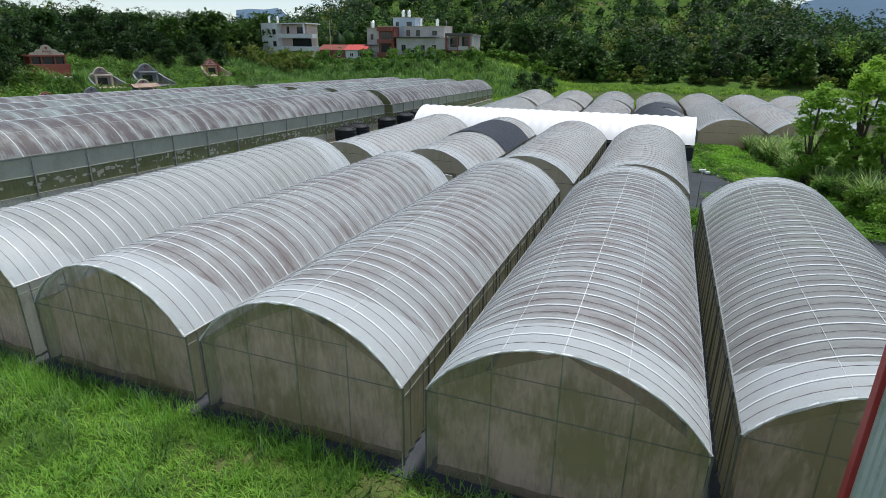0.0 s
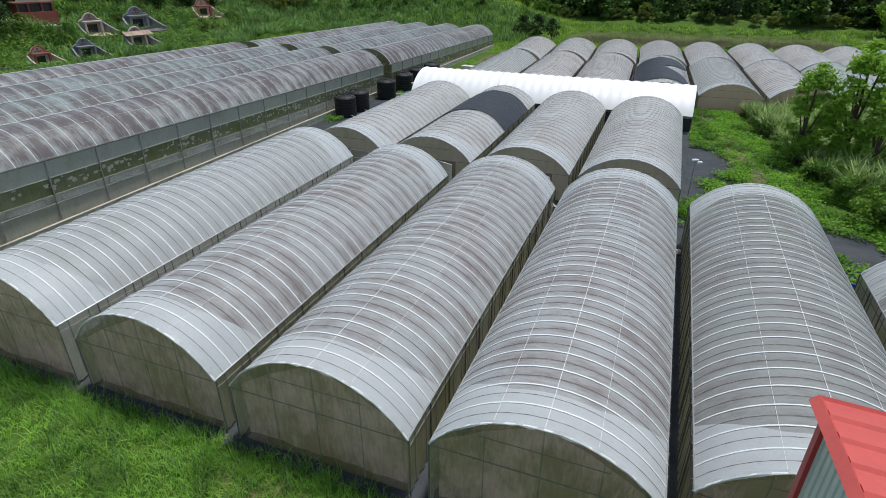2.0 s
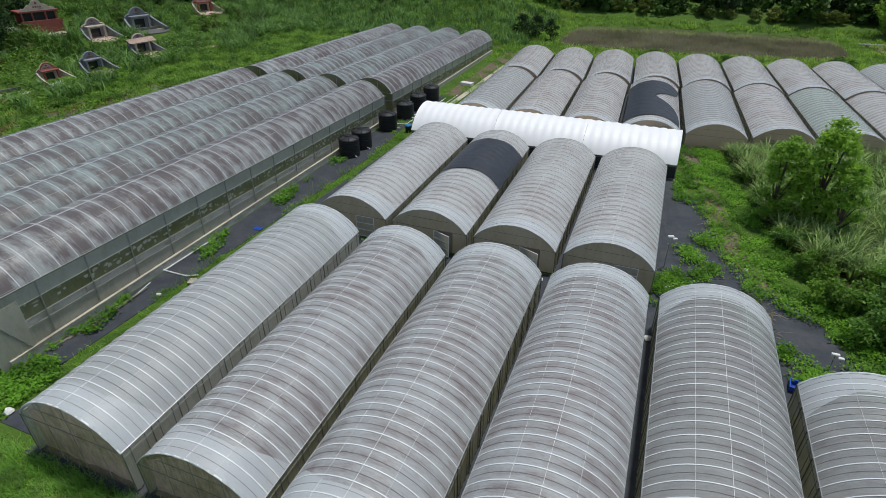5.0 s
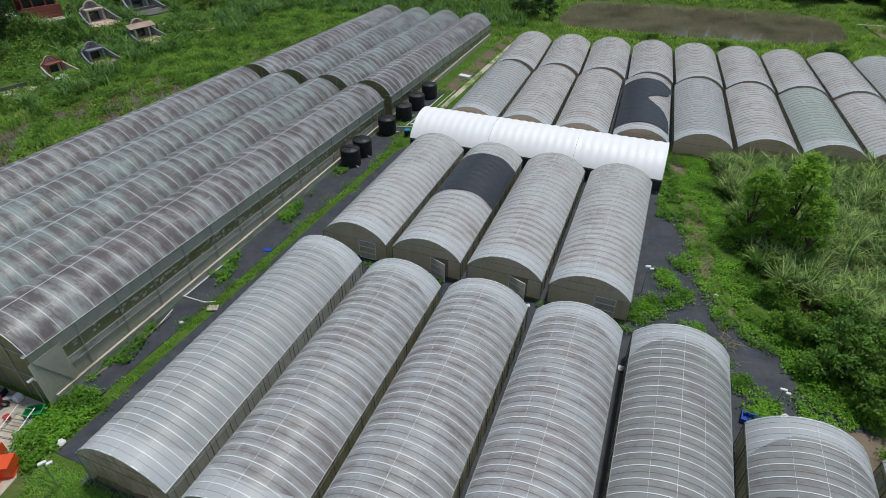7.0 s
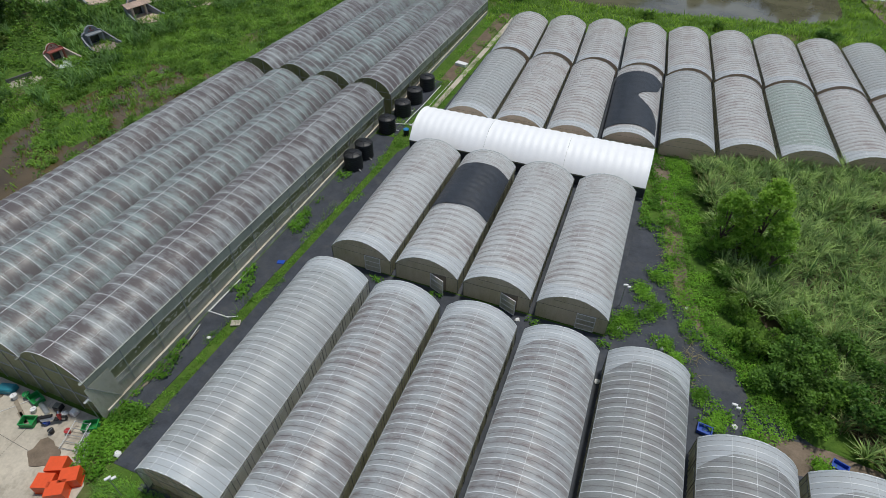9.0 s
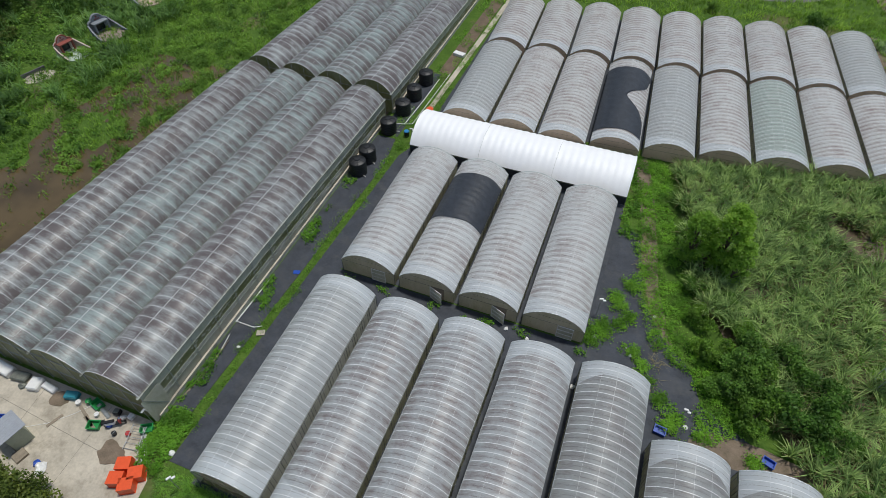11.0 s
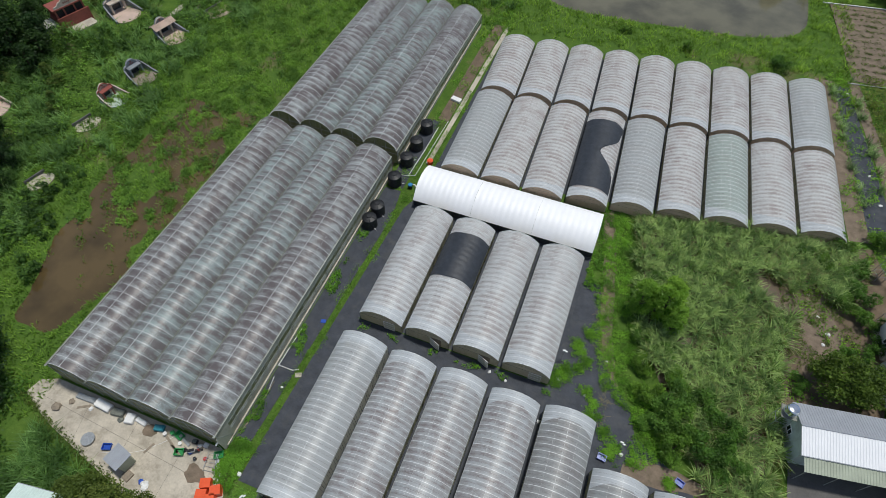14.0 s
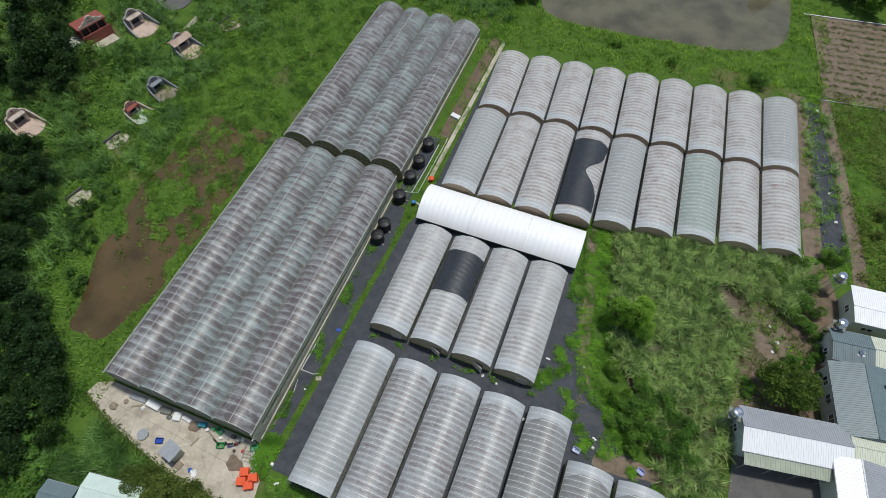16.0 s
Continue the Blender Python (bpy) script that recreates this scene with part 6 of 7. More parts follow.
massing("blue_house", "pale blue rooftop storey behind a red house", [(-45.2, -38.3, 141.5, 147, 4.5, 17.0, WALL_BLUE)], [(-43.9, 141.5, 14.4, 1.0, 1.6), (-40.2, 141.5, 14.2, 1.6, 1.8)], tanks=[(-42.6, 143, 17.2), (-40.8, 143, 17.2)])
massing("grey_house", "grey rendered house with a set-back top storey",
        [(-42.6, -27.8, 138, 147, 4.5, 11.5, WALL_GREY), (-41.7, -29.2, 140.4, 147, 11.55, 14.6, WALL_GREY)],
        [(-40.4, 138, 8.2, 1.3, 1.7), (-37.6, 138, 7.6, 1.0, 1.0), (-34.6, 138, 8.2, 1.3, 1.7), (-31.2, 138, 8.2, 1.3, 1.7), (-40.0, 140.4, 12.2, 1.2, 1.6), (-37.0, 140.4, 12.2, 1.2, 1.6), (-32.0, 140.4, 12.4, 1.4, 1.2)],
        [(-43.6, -30.4, 136.8, 140.2, 11.76, 11.95, CONCRETE_DARK, "dark weathered canopy slab"), (-44.4, -29.5, 135.6, 137.9, 6.9, 7.1, ROOF_MOSS, "mossy lean-to roof")],
        [(-42.4, -36.4, 138, 4.8, 6.7)], [(-37.2, 143, 14.8), (-32.2, 143, 14.8)])
massing("balcony_house", "low grey house with red-framed open balconies",
        [(-27.6, -20.8, 139.6, 147, 4.5, 12.4, WALL_GREY)], [(-26.4, 139.6, 10.0, 1.4, 1.6)],
        [(-27.7, -20.6, 137.2, 139.55, 12.2, 12.9, CONCRETE_DARK, "stained balcony roof slab"), (-27.7, -20.6, 137.2, 139.55, 8.3, 8.6, WALL_RED, "dark red balcony slab"), (-24.0, -20.7, 137.2, 137.5, 8.6, 9.6, WALL_GREY, "grey balcony front"), (-27.6, -27.2, 137.2, 137.6, 4.8, 12.2, WALL_RED, "dark red pillar"), (-24.2, -23.8, 137.2, 137.6, 4.8, 12.2, WALL_RED, "dark red pillar"), (-21.0, -20.6, 137.2, 137.6, 4.8, 12.2, WALL_RED, "dark red pillar")],
        [(-23.6, -21.2, 139.6, 9.0, 12.0), (-27.0, -24.4, 139.6, 9.4, 11.8), (-23.8, -21.0, 139.6, 5.0, 8.1), (-27.0, -24.4, 139.6, 5.0, 8.1)])
ball_bush = tree("round_bush", 3.0, 1.9, 0.1, 26, 0.8, 1300, 0.3, LEAF_MID, "clipped round green bush below the houses", "shrub")
ball_bush.matrix_world = pose(-17.9, 129.6, float(height(-17.9, 129.6)) - 0.1)
town_house("small_white_house", -90.5, 190, 8.0, 7.5, 6, 2, WALL_WHITE, "small white house among trees", None, 15, wins=2)
for x, y, w, r, lab, w2 in ((-66.0, 137.5, 8.5, TOMB_RED, "old brick farmhouse with dark tiled roof", WALL_RED), (-57.5, 137.6, 6.2, ROOF_RED, "low white farmhouse with bright red roof", WALL_WHITE)):
    gable_house("farmhouse", pose(x, y, ZT, 0, 0, 6), w, 3.4, 3.4, 2.7, 4.1, r, r, w2, lab, [(w * 0.3, -3.05, 0.9, 1.0, 1.0, "x", -1), (w * 0.7, -3.05, 0.9, 1.0, 1.0, "x", -1)])
town_house("hidden_red_house", 40.5, 163, 4.5, 7.0, 6, 1, WALL_RED, "small red-walled house half hidden by trees", None, -5, wins=2)
for x, y in ((-66, 141), (-57, 150), (-33, 152)):
    p = thing("utility_pole", pose(x, y, ZT), "tall grey concrete utility pole", "pole", "utility poles")
    part("shaft", bar((0, 0, 0), (0, 0, 11), 0.16, sides=10, r2=0.1), CONCRETE, p)
    part("cross_arm", box(-0.9, 0.9, -0.06, 0.06, 10.2, 10.35), STEEL_DARK, p)
wall_t = tagged(link_mesh("terrace_wall", box(-40, -12, 131.6, 132.1, 2.0, 5.0), CONCRETE_DARK), "dark retaining wall below the houses", "wall", kind="structure")
hedge_v, hedge_f = cards(np.column_stack([RNG.uniform(-62, -9, 9000), 131.0 + RNG.normal(0, 0.5, 9000), 4.6 + RNG.uniform(0, 1.6, 9000) + 0.2 * np.sin(RNG.uniform(0, 60, 9000))]), 0.32, 0.5, 1.3)
tagged(arrays("clipped_hedge", hedge_v, hedge_f, LEAF_MID), "long clipped green hedge along the terrace", "hedge", kind="stuff")


# ---- graves ----
def grave(m, s, wall, trim, pave, label, group="hillside graves", roofed=False, plaque=True):
    """A hillside grave: arched headwall with stepped shoulders, side walls and a rounded forecourt."""
    e = thing("grave", m, label, "grave", group)
    face = [(-1.5, 0), (1.5, 0), (1.5, 1.5), (1.25, 1.75), (0.95, 1.8), (0.75, 2.15), (0.4, 2.45), (0, 2.55), (-0.4, 2.45), (-0.75, 2.15), (-0.95, 1.8), (-1.25, 1.75), (-1.5, 1.5)]
    bm = bmesh.new()
    a, b = [bm.verts.new((x * s, 0, z * s)) for x, z in face], [bm.verts.new((x * s, 0.35 * s, z * s)) for x, z in face]
    bm.faces.new(a)
    bm.faces.new(b)
    for i in range(len(face)):
        j = (i + 1) % len(face)
        bm.faces.new((a[i], a[j], b[j], b[i]))
    bmesh.ops.recalc_face_normals(bm, faces=bm.faces[:])
    part("headwall", bm, wall, e)
    rim = bmesh.new()
    for (x0, z0), (x1, z1) in zip(face[1:], face[2:]):
        bar((x0 * s, -0.03 * s, z0 * s), (x1 * s, -0.03 * s, z1 * s), 0.09 * s, rim, 5)
    part("rim", rim, trim, e, "coloured moulding along the arched top")
    # shade of the niche as a dark slab on the headwall
    part("niche", box(-0.75 * s, 0.75 * s, -0.02, 0.02, 0.15 * s, 1.15 * s), GLASS_SHADE, e, "dark slab painting the shade of a niche")
    for x in (-1, 1):
        part("pillar", box((x * 1.0 - 0.13) * s, (x * 1.0 + 0.13) * s, -0.9 * s, -0.6 * s, 0, 1.45 * s, bevel=0.02), trim, e)
        w = bmesh.new()
        pts = [(1.5, 0.0, 1.4), (1.75, -1.2, 0.9), (1.9, -2.4, 0.55), (2.0, -3.3, 0.35)]
        for (x0, y0, z0), (x1, y1, z1) in zip(pts, pts[1:]):
            lo = [w.verts.new((x * q * s, y * s, 0)) for q, y in ((x0, y0), (x1, y1), (x1 + 0.22, y1), (x0 + 0.22, y0))]
            hi = [w.verts.new((x * q * s, y * s, z * s)) for q, y, z in ((x0, y0, z0), (x1, y1, z1), (x1 + 0.22, y1, z1), (x0 + 0.22, y0, z0))]
            w.faces.new(hi)
            for i in range(4):
                j = (i + 1) % 4
                w.faces.new((lo[i], lo[j], hi[j], hi[i]))
        bmesh.ops.recalc_face_normals(w, faces=w.faces[:])
        part("arm_wall", w, wall, e)
    part("lintel", box(-1.2 * s, 1.2 * s, -0.95 * s, 0.0, 1.45 * s, 1.62 * s, bevel=0.02), trim, e)
    if plaque:
        for k in range(4):
            part("inscription_bar", box((-0.42 + 0.23 * k) * s, (-0.27 + 0.23 * k) * s, -0.05 * s, -0.005, 1.78 * s, 1.92 * s), TOMB_RED, e)
        part("medallion", bar((0, -0.06 * s, 2.18 * s), (0, 0.0, 2.18 * s), 0.14 * s, sides=12), TOMB_RED, e)
    if roofed:
        part("tiled_roof", corrugated((-1.9 * s, -0.3 * s, 2.0 * s), (3.8 * s, 0, 0), (0, -1.0 * s, -0.45 * s), 0.22, 0.06), PAVE_PINK, e, "orange tiled canopy roof")
        part("tiled_roof", corrugated((-1.9 * s, -0.3 * s, 2.0 * s), (3.8 * s, 0, 0), (0, 0.9 * s, -0.4 * s), 0.22, 0.06), PAVE_PINK, e, "orange tiled canopy roof")
    out = [(-1.9 * s, 0)] + [(2.05 * s * math.cos(math.pi + math.pi * i / 14), -2.5 * s + 1.7 * s * math.sin(math.pi + math.pi * i / 14)) for i in range(15)] + [(1.9 * s, 0)]
    part("forecourt", prism(out, -1.2, 0.06), pave, e, "rounded paved forecourt")
    return e


def on_slope(x, y, rz, up=0.05):
    a = radians(rz)
    return pose(x, y, float(height(x + 2.6 * math.sin(a), y - 2.6 * math.cos(a))) + up, 0, 0, rz)


FACE = 76
KINDS = [(TOMB_PALE, TOMB_RED, plain("pale_green_paving", (0.48, 0.56, 0.48), 0.8, vary=0.15, dirt=(0.3, 0.33, 0.27)), "plaster grave with red trim and pale green forecourt"),
         (TOMB_GREY, TOMB_GREY, plain("brown_paving", (0.30, 0.24, 0.20), 0.85, vary=0.2), "blue-grey stone grave with brown forecourt"),
         (TOMB_PALE, TOMB_PALE, PAVE_PINK, "pale plaster grave with white forecourt"),
         (TOMB_GREY, TOMB_PALE, PAVE_PINK, "grave with orange tiled canopy and pink forecourt"),
         (TOMB_GREY, TOMB_PALE, PAVE_PINK, "stone grave with pillared front and pink forecourt"),
         (TOMB_GREY, TOMB_GREY, CONCRETE, "large grey stone grave with arched headwall"),
         (TOMB_PALE, TOMB_RED, PAVE_PINK, "cream grave with red-framed arched front")]
for (x, y, rz, base, s), (wall, trim, pave, lab) in zip(SITES, KINDS):
    grave(pose(x, y, base, 0, 0, rz), s, wall, trim, pave, lab, roofed="canopy" in lab)
for (x, y, r, mat, lab) in ((-53.0, 37.6, 2.0, CONCRETE, "bare concrete grave court in weeds"), (-50.6, 24.4, 1.9, CONCRETE, "pale concrete slab among weeds"), (-51.8, 74.8, 2.6, PAVE_PINK, "pale pink paved grave court"), (-61.0, 71.0, 2.6, CONCRETE, "pale concrete grave terrace"), (-65.4, 75.2, 3.2, CONCRETE_DARK, "round grey grave court"), (-57.5, 74.5, 2.0, CONCRETE, "low concrete grave terrace")):
    g = thing("grave_court", on_slope(x, y, FACE, 0.12), lab, "grave", "hillside graves")
    part("slab", prism(blob(0, 0, r * 1.1, r * 0.8, 20, 0.08, 3), -1.2, 0.06), mat, g)
    part("kerb", box(-r * 0.9, r * 0.9, r * 0.72, r * 0.72 + 0.2, -1.0, 0.55, bevel=0.03), CONCRETE_DARK, g, "dark stone back kerb")

hall = thing("grave_hall", pose(-71.4, 57.4, 5.5, 0, 0, 71) @ Matrix.Scale(0.62, 4), "red-tiled grave hall with scrolled plaster gable", "grave hall")
part("podium", box(-4.8, 4.8, -3.2, 3.0, -7.5, 0.0), TOMB_RED, hall)
part("back_wall", box(-4.4, 4.4, 2.4, 2.8, 0, 3.3), TOMB_RED, hall)
part("balustrade", box(-4.9, 4.9, -3.3, -3.0, 0, 1.1, bevel=0.03), TOMB_RED, hall, "solid red balustrade")
for x in (-4.1, -1.6, 1.6, 4.1):
    part("column", box(x - 0.22, x + 0.22, -2.3, -1.9, 0, 3.1, bevel=0.02), TOMB_RED, hall)
part("roof_slab", box(-4.9, 4.9, -2.7, 2.9, 3.1, 3.5, bevel=0.03), TOMB_RED, hall)
# dark slab behind the columns stands in for the hall's inner shade
part("dark_interior", box(-4.2, 4.2, -1.6, -1.5, 0.05, 3.05), GLASS_SHADE, hall, "dark slab painting the shade of the interior")
gb = bmesh.new()
gp = [(-4.2, 3.5), (4.2, 3.5), (4.0, 4.1), (3.0, 4.2), (2.3, 4.9), (1.4, 5.1), (0.9, 5.9), (0, 6.2), (-0.9, 5.9), (-1.4, 5.1), (-2.3, 4.9), (-3.0, 4.2), (-4.0, 4.1)]
ga, gc = [gb.verts.new((x, -2.5, z)) for x, z in gp], [gb.verts.new((x, -2.1, z)) for x, z in gp]
gb.faces.new(ga)
gb.faces.new(gc)
for i in range(len(gp)):
    j = (i + 1) % len(gp)
    gb.faces.new((ga[i], ga[j], gc[j], gc[i]))
bmesh.ops.recalc_face_normals(gb, faces=gb.faces[:])
part("gable", gb, TOMB_PALE, hall, "scrolled cream plaster gable")
for k in range(4):
    part("inscription_bar", box(-1.0 + 0.55 * k, -0.65 + 0.55 * k, -2.54, -2.49, 4.2, 4.6), TOMB_RED, hall)
part("medallion", bar((0, -2.56, 5.35), (0, -2.48, 5.35), 0.32, sides=14), TOMB_RED, hall)
part("side_wing", box(-8.5, -4.95, -1.8, 3.0, -7.5, -0.6), WALL_GREY, hall, "plain grey rendered side wing")
part("forecourt", box(-4.2, 4.2, -7.2, -3.35, -7.5, -2.2), CONCRETE, hall, "grey concrete forecourt")


# ---- clutter ----
def crate(m, w, d, h, material, label, category="crate", group="", name="crate", lipped=True):
    e = thing(name, m, label, category, group)
    bm = bmesh.new()
    t = 0.04
    box(-w / 2, w / 2, -d / 2, d / 2, 0, t, bm)
    for x0, x1, y0, y1 in ((-w / 2, w / 2, -d / 2, -d / 2 + t), (-w / 2, w / 2, d / 2 - t, d / 2), (-w / 2, -w / 2 + t, -d / 2 + t, d / 2 - t), (w / 2 - t, w / 2, -d / 2 + t, d / 2 - t)):
        box(x0, x1, y0, y1, t, h, bm)
    part("body", bm, material, e)
    rim = bmesh.new()
    for x0, x1, y0, y1 in ((-w / 2 - 0.03, w / 2 + 0.03, -d / 2 - 0.03, -d / 2), (-w / 2 - 0.03, w / 2 + 0.03, d / 2, d / 2 + 0.03), (-w / 2 - 0.03, -w / 2, -d / 2, d / 2), (w / 2, w / 2 + 0.03, -d / 2, d / 2)):
        box(x0, x1, y0, y1, h - 0.06, h, rim)
    part("rim", rim, material, e)
    for k in range(1, 5):
        part("side_rib", box(-w / 2 + w * k / 5 - 0.015, -w / 2 + w * k / 5 + 0.015, -d / 2 - 0.02, -d / 2, 0.02, h - 0.06), material, e)
    return e


for x, y, r in ((0.35, -4.1, 24), (1.75, -4.35, 32), (0.55, -5.25, 20), (1.65, -5.35, 30)):
    c = crate(pose(x, y, 0.92, 180, 0, r), 1.15, 1.0, 0.86, ORANGE, "upturned bright orange plastic bin in the yard", "plastic bin", "orange bins", "plastic_bin")
for x, y, r in ((40.25, 14.35, -8), (48.8, 14.7, -20), (-12.7, -4.8, 20)):
    crate(pose(x, y, 0.06, 0, 0, r), 0.95, 0.68, 0.34, BLUE, "blue plastic harvest crate on the ground", "crate", "blue crates")
for x, y, r in ((-4.6, -2.35, 20), (-5.7, -0.75, -15), (-0.2, -1.0, 30)):
    crate(pose(x, y, 0.06, 0, 0, r), 1.0, 0.72, 0.42, GREENP, "green plastic harvest crate in the yard", "crate", "green crates")


def lamp_post(x, y, h, rz, label):
    e = thing("insect_lamp", pose(x, y, 0, 0, 0, rz), label, "lamp", "lamp posts")
    part("post", bar((0, 0, 0), (0, 0, h), 0.03), STEEL, e)
    part("arm", bar((0, 0, h - 0.1), (0.16, 0, h), 0.02), STEEL, e)
    hd = part("lamp_head", box(-0.2, 0.2, -0.09, 0.09, h, h + 0.14, bevel=0.03), WHITEP, e, "white plastic lamp head")
    part("second_head", box(0.12, 0.42, -0.2, -0.02, h - 0.12, h + 0.02, bevel=0.03), WHITEP, e)
    return e


lamp_post(33.05, 24.5, 2.45, 20, "thin steel post with twin white lamp heads")
lamp_post(5.4, -4.0, 2.3, 60, "thin steel post with white lamp head by a lane")
lamp_post(-0.1, -0.35, 2.4, 90, "thin steel post with white lamp head at greenhouse corner")
lamp_post(5.2, 43.3, 2.0, 10, "thin post with white lamp by the fabric shed")
lamp_post(41.9, 16.4, 1.3, 0, "short post with white lamp head on the mat")

drum = thing("blue_lid_drum", pose(4.1, 44.2, 0.02), "small black drum with a blue lid", "drum")
part("body", bar((0, 0, 0), (0, 0, 0.75), 0.33, sides=18, r2=0.36), TANK, drum)
part("lid", bar((0, 0, 0.75), (0, 0, 0.85), 0.38, sides=18, r2=0.3), plain("light_blue_plastic", (0.03, 0.22, 0.5), 0.4), drum, "light blue lid")


def pipe_run(points, r, material, label):
    e = thing("water_pipe", Matrix(), label, "pipe", "water pipes")
    for a, b in zip(points, points[1:]):
        part("pipe_length", bar(a, b, r, sides=8), material, e)
    for p in points[1:-1]:
        part("elbow", bar((p[0], p[1], p[2] - r * 1.3), (p[0], p[1], p[2] + r * 1.3), r * 1.5, sides=8), material, e)
    return e


pipe_run([(3.2, 58.5, 0.1), (3.1, 52.5, 0.1), (2.8, 46.4, 0.1), (1.2, 46.0, 0.1)], 0.055, WHITEP, "white plastic water pipe beside the tanks")
pipe_run([(4.2, 60.5, 0.1), (4.0, 54.0, 0.1), (3.8, 46.8, 0.1), (2.8, 46.4, 0.1)], 0.045, WHITEP, "white plastic water pipe beside the tanks")
pipe_run([(0.5, 16.5, 0.09), (0.35, 11.0, 0.09), (2.3, 11.0, 0.09), (3.0, 11.4, 0.09)], 0.05, WHITEP, "white plastic pipe lying on black mat")
pipe_run([(0.6, 9.5, 0.07), (1.0, 7.0, 0.07), (0.8, 5.0, 0.07)], 0.03, WHITEP, "thin grey hose along a wall")
pipe_run([(68.6, 96.2, 0.16), (78, 97.6, 0.16), (97, 99.6, 0.16)], 0.09, STEEL, "long grey irrigation pipe along a plot")
pipe_run([(64.6, 123.2, 0.16), (80, 125.4, 0.16), (97, 127.4, 0.16)], 0.12, STEEL, "long grey irrigation pipe along a plot")
slab = tagged(link_mesh("concrete_slab", box(-0.4, 0.4, -0.3, 0.3, 0, 0.12, bevel=0.02), CONCRETE), "broken concrete slab in weeds", "slab")
slab.matrix_world = pose(3.3, 10.7, 0.04, 0, 0, 25)
lid = tagged(link_mesh("blue_sheet", box(-0.35, 0.35, -0.25, 0.25, 0, 0.06, bevel=0.02), BLUE), "bright blue plastic tray on black mat", "tray")
lid.matrix_world = pose(2.6, 18.5, 0.04, 0, 0, 15)


def litter(x, y, z, s, seed, material, label, category):
    rnd = random.Random(seed)
    bm = bmesh.new()
    bmesh.ops.create_icosphere(bm, subdivisions=2, radius=s)
    for v in bm.verts:
        v.co = Vector((v.co.x * rnd.uniform(0.7, 1.3), v.co.y * rnd.uniform(0.6, 1.1), max(-0.2 * s, v.co.z * rnd.uniform(0.35, 0.8))))
    ob = tagged(link_mesh("plastic_bag", bm, material), label, category, "white litter")
    ob.matrix_world = pose(x, y, z + 0.2 * s, 0, 0, seed * 47)
    return ob


for n, (x, y, s) in enumerate(((42.3, 15.5, 0.22), (38.5, 26.2, 0.16), (33.4, 21.7, 0.28), (36.9, 20.9, 0.2), (32.55, 15.8, 0.25), (36.4, 21.6, 0.09), (3.0, -1.9, 0.28), (2.2, 8.6, 0.18), (25.2, 19.6, 0.22), (27.4, 19.2, 0.2), (-6.1, -6.6, 0.5), (66.5, 50.5, 0.3), (58.5, 30.0, 0.25), (63.2, 42.5, 0.22), (64.4, 40.2, 0.3), (62.0, 45.6, 0.18), (65.2, 44.8, 0.2), (63.8, 38.4, 0.25), (72.2, 66.4, 0.3), (71.0, 72.5, 0.22), (68.4, 92.8, 0.35))):
    litter(x, y, 0.05, s, n + 1, WHITEP, "crumpled white plastic bag on the ground", "litter")

# scooter by the greenhouse
sc = thing("motor_scooter", pose(-3.0, -1.6, 0.05, 0, 0, 35), "parked dark motor scooter with red and white panels", "scooter")
for x in (-0.62, 0.62):
    w = part("wheel", bar((x, -0.06, 0.26), (x, 0.06, 0.26), 0.26, sides=18), TANK, sc)
    part("rim", bar((x, -0.07, 0.26), (x, 0.07, 0.26), 0.13, sides=12), STEEL, w)
part("body", box(-0.75, 0.1, -0.16, 0.16, 0.35, 0.72, bevel=0.08), WHITEP, sc, "white rear body panel")
part("floorboard", box(0.0, 0.5, -0.17, 0.17, 0.28, 0.36, bevel=0.03), TANK, sc)
part("seat", box(-0.7, 0.12, -0.15, 0.15, 0.72, 0.84, bevel=0.05), TANK, sc, "long black seat")
part("leg_shield", box(0.42, 0.56, -0.2, 0.2, 0.32, 0.95, bevel=0.05), RED_PAINT, sc, "red front shield")
part("handlebar", bar((0.5, -0.33, 1.02), (0.5, 0.33, 1.02), 0.02), TANK, sc)
part("headlight", box(0.5, 0.66, -0.1, 0.1, 0.9, 1.06, bevel=0.04), CHROME, sc)

# pipes, frames and odds and ends in the yard
for k in range(5):
    p = tagged(link_mesh("steel_pipe", bar((0, 0, 0), (3.2, 0, 0), 0.04, sides=8), STEEL), "loose galvanised steel pipe lying in weeds", "pipe", "loose pipes")
    p.matrix_world = pose(-0.6 + 0.16 * k, -1.0 - 0.1 * k, 0.12 + 0.01 * k, 0, 0, -62 + 3 * k)
rack = thing("pipe_frame", pose(-1.0, -3.0, 0.06, 0, 0, 10), "welded grey pipe frame leaning in the weeds", "frame")
for k in range(5):
    part("rung", bar((0, 0.45 * k, 0.1 + 0.1 * k), (1.2, 0.45 * k, 0.1 + 0.1 * k), 0.025), STEEL, rack)
for x in (0, 1.2):
    part("rail", bar((x, -0.1, 0.08), (x, 1.9, 0.52), 0.03), STEEL, rack)
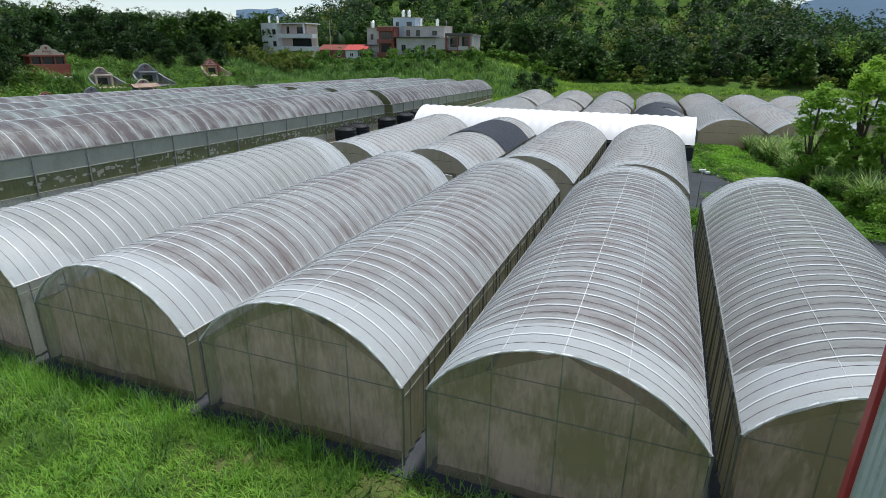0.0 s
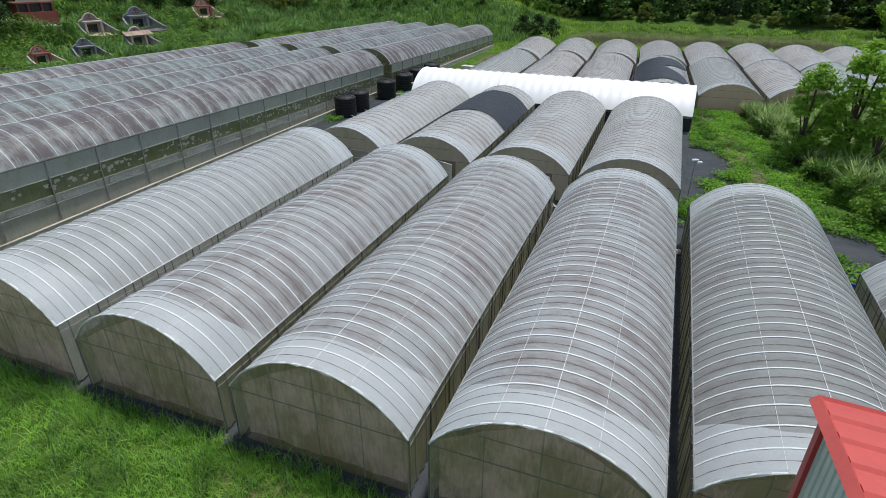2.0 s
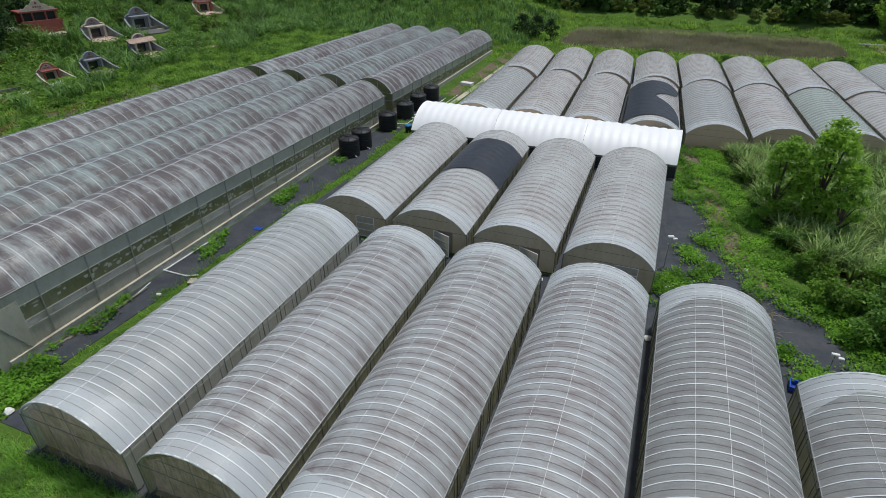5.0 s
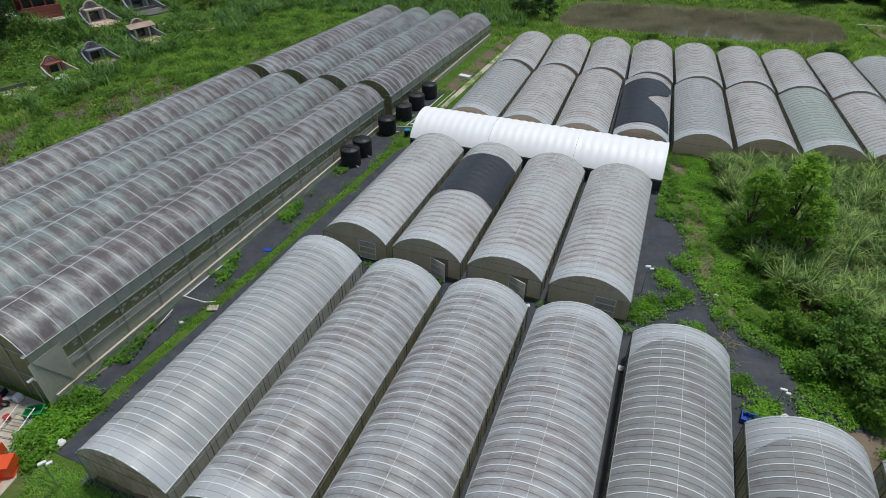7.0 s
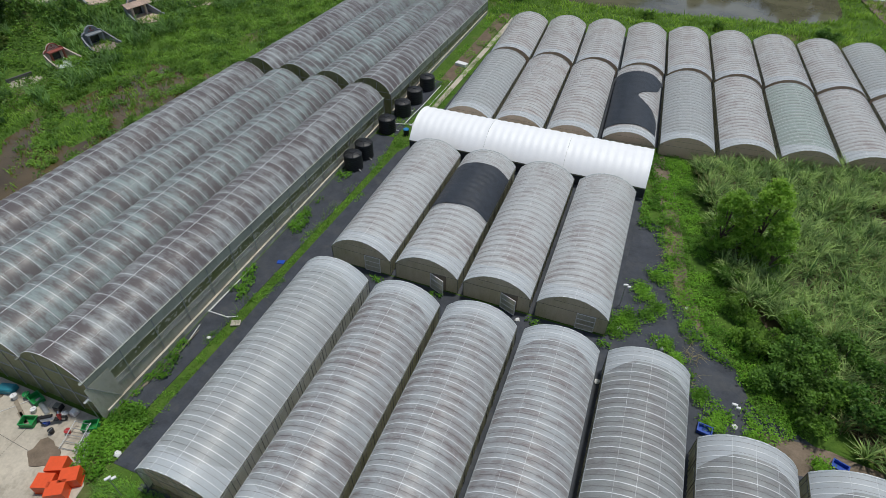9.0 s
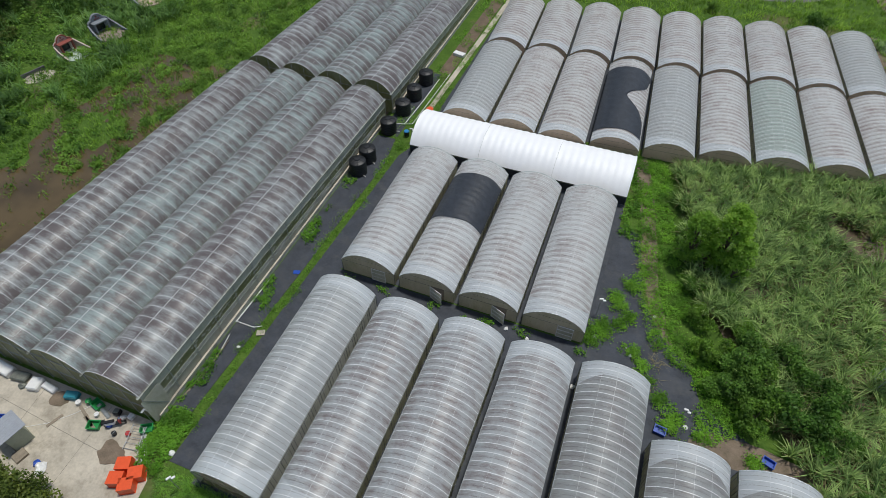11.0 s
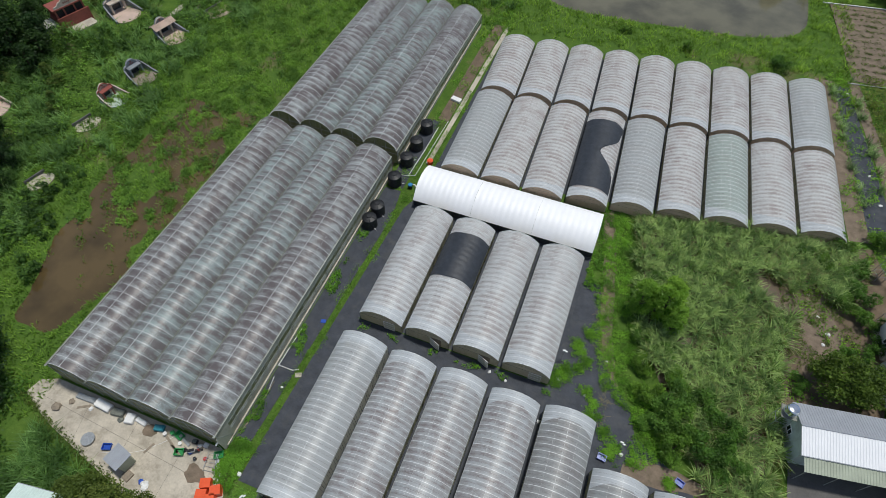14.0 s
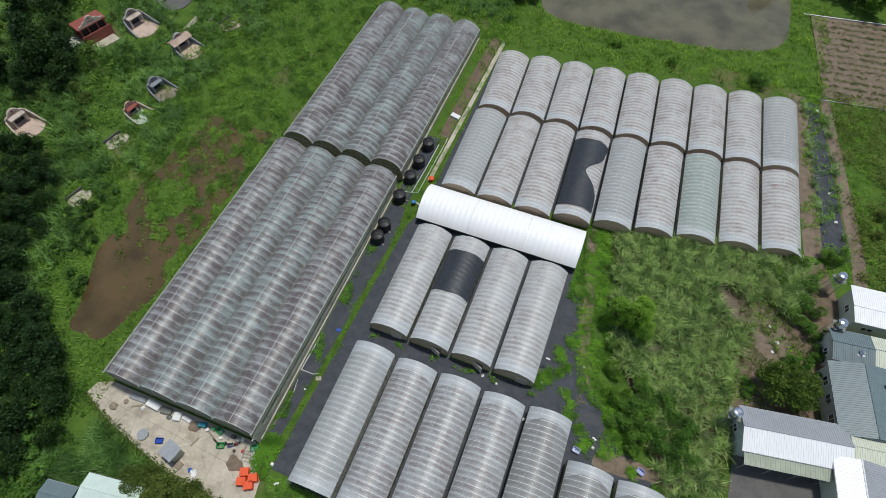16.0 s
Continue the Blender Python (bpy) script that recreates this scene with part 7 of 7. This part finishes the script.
for k, (x, y, w, d, h, mat, lab, cat, nm) in enumerate(((-16.3, -1.05, 2.2, 1.0, 0.55, WHITEP, "old white chest freezer against a greenhouse", "freezer", "chest_freezer"), (-19.0, -1.05, 2.6, 0.7, 0.2, STEEL, "stack of grey metal boards", "boards", "board_stack"), (-12.3, -1.2, 1.1, 1.2, 0.5, WHITEP, "white plastic tub in the yard", "tub", "plastic_tub"), (-10.9, -1.0, 1.5, 0.6, 0.35, WHITEP, "white boxed trough by the wall", "trough", "planting_trough"), (-14.2, -1.1, 1.6, 0.9, 0.4, STEEL_DARK, "rusty dark machine parts by the wall", "scrap", "scrap_heap"), (-8.4, -0.9, 1.2, 0.7, 0.5, plain("teal_plastic", (0.03, 0.25, 0.32), 0.5), "teal cloth over a small cart", "cart", "garden_cart"), (-4.9, -1.0, 1.9, 0.35, 0.12, STEEL, "long grey metal plank on concrete", "plank", "metal_plank"), (-3.6, -0.7, 0.6, 0.5, 0.45, TANK, "black bags of rubbish by the wall", "rubbish", "rubbish_bag"), (-2.2, -0.6, 0.5, 0.5, 0.4, WHITEP, "white bucket beside a greenhouse", "bucket", "bucket"))):
    e = thing(nm, pose(x, y, 0.05, 0, 0, (-4, 3, 12, -6, 8, 15, -20, 10, 0)[k]), lab, cat)
    part("body", box(-w / 2, w / 2, -d / 2, d / 2, 0, h, bevel=min(0.06, h * 0.2)), mat, e)
    part("top", box(-w / 2 + 0.06, w / 2 - 0.06, -d / 2 + 0.05, d / 2 - 0.05, h + 0.004, h + 0.05, bevel=0.02), STEEL_DARK if mat in (TANK, STEEL_DARK) else mat, e)
dish = thing("round_tray", pose(-15.3, -4.9, 0.05), "round pale basin at the yard's edge", "basin")
part("bowl", bar((0, 0, 0), (0, 0, 0.3), 0.55, sides=20, r2=0.75), WHITEP, dish)
part("rim", bar((0, 0, 0.3), (0, 0, 0.34), 0.78, sides=20), STEEL, dish)
patch("planter_bed", blob(-9.4, -1.5, 0.9, 0.7, 16, 0.1, 5), 0.09, SOIL, "small planted soil bed in the yard", "bed")
patch("soil_heap", blob(-1.6, -3.7, 1.3, 0.9, 18, 0.15, 8), 0.12, SOIL, "dark patch of soil and weeds in yard", "soil")
ball = thing("orange_float", pose(5.0, 50.2, 0), "round orange container beside the shed", "container")
part("body", bar((0, 0, 0), (0, 0, 0.7), 0.42, sides=16, r2=0.5), ORANGE, ball)
part("lid", bar((0, 0, 0.7), (0, 0, 0.8), 0.45, sides=16, r2=0.3), ORANGE, ball)
box2 = thing("white_foam_box", pose(3.6, 66.2, 0, 0, 0, -12), "white foam boxes on the grass", "foam box")
part("body", box(-0.9, 0.9, -0.45, 0.45, 0, 0.4, bevel=0.03), WHITEP, box2)
part("lid", box(-0.92, 0.92, -0.47, 0.47, 0.404, 0.46, bevel=0.02), WHITEP, box2)
for n in range(7):
    r = tagged(link_mesh("bamboo_pole", bar((0, 0, 0), (4.5, 0.2, 0.1), 0.03, sides=6), WOOD), "weathered bamboo pole lying by the wall", "pole", "bamboo poles")
    r.matrix_world = pose(0.5 + 0.09 * n, 2.0 + 0.4 * n, 0.07, 0, 0, 82 + n)


# heaps and oddments along the greenhouse front
for n, (x, y, r, h, mat, lab) in enumerate(((-3.4, -1.9, 0.22, 0.34, BLUE, "blue plastic bucket in the yard"), (-5.1, -1.5, 0.2, 0.3, WHITEP, "white plastic bucket in the yard"), (-2.5, -2.3, 0.19, 0.32, TANK, "black plastic bucket in the yard"), (-6.6, -0.8, 0.24, 0.4, GREENP, "green plastic bucket in the yard"), (-7.4, -1.2, 0.22, 0.35, WHITEP, "white plastic bucket in the yard"), (-1.4, -1.9, 0.2, 0.3, RED_PAINT, "red plastic bucket in the yard"))):
    e = thing("bucket", pose(x, y, 0.055, 0, 0, 40 * n), lab, "bucket", "yard buckets")
    part("body", bar((0, 0, 0), (0, 0, h), r * 0.8, sides=16, r2=r), mat, e)
    part("rim", bar((0, 0, h), (0, 0, h + 0.025), r * 1.08, sides=16), mat, e)
    part("handle", bar((-r, 0, h + 0.02), (r, 0, h + 0.05), 0.012), STEEL, e)
for n, (x, y, q, mat, lab) in enumerate(((-4.2, -1.9, 0.32, TANK, "crumpled black plastic bag in the yard"), (-2.9, -0.9, 0.3, WHITEP, "crumpled white sack in the yard"), (-5.9, -6.9, 0.42, WHITEP, "crumpled white sack at the yard's edge"), (-6.6, -6.5, 0.35, BLUE, "crumpled blue sheet at the yard's edge"), (-13.4, -1.7, 0.4, STEEL_DARK, "dark heap of scrap cloth by the wall"), (-17.6, -1.9, 0.3, WHITEP, "crumpled white sack in the yard"), (-20.4, -2.0, 0.4, WOOD, "brown heap of dead stalks in the yard"), (-21.6, -3.2, 0.6, WOOD, "brown heap of dead stalks in the yard"))):
    litter(x, y, 0.05, q, n + 31, mat, lab, "litter")
for n, (x, y, w, rz) in enumerate(((-6.0, -1.9, 2.6, -24), (-5.2, -2.3, 1.9, -20), (-18.6, -2.0, 1.6, 30), (-8.2, -3.2, 1.4, 70), (-9.0, -6.3, 1.2, -14), (-8.6, -6.7, 1.2, -14))):
    e = thing("plank", pose(x, y, 0.055, 0, 0, rz), "grey weathered plank lying on concrete", "plank", "loose planks")
    part("board", box(-w / 2, w / 2, -0.13, 0.13, 0, 0.05, bevel=0.01), WOOD, e)
    part("cleat", box(-0.04, 0.04, -0.15, 0.15, 0.052, 0.085, bevel=0.008), WOOD, e)
hose = thing("garden_hose", Matrix(), "thin pale garden hose across the yard", "hose")
for a, b in (((-9.9, -4.4), (-8.6, -3.6)), ((-8.6, -3.6), (-7.2, -2.2)), ((-7.2, -2.2), (-6.2, -0.9)), ((-9.9, -4.4), (-11.4, -5.0)), ((-11.4, -5.0), (-13.2, -5.6))):
    part("hose_length", bar((a[0], a[1], 0.075), (b[0], b[1], 0.075), 0.022), WHITEP, hose)
wrap = thing("corner_wrap", Matrix(), "plastic sheet wrapped round the greenhouse corner", "plastic sheet")
part("side_sheet", box(0.13, 0.145, -0.2, 1.9, 0.1, 3.6), FILM_PALE, wrap)
part("batten", bar((0.16, 1.9, 0.1), (0.16, 0.0, 3.7), 0.03), STEEL, wrap)
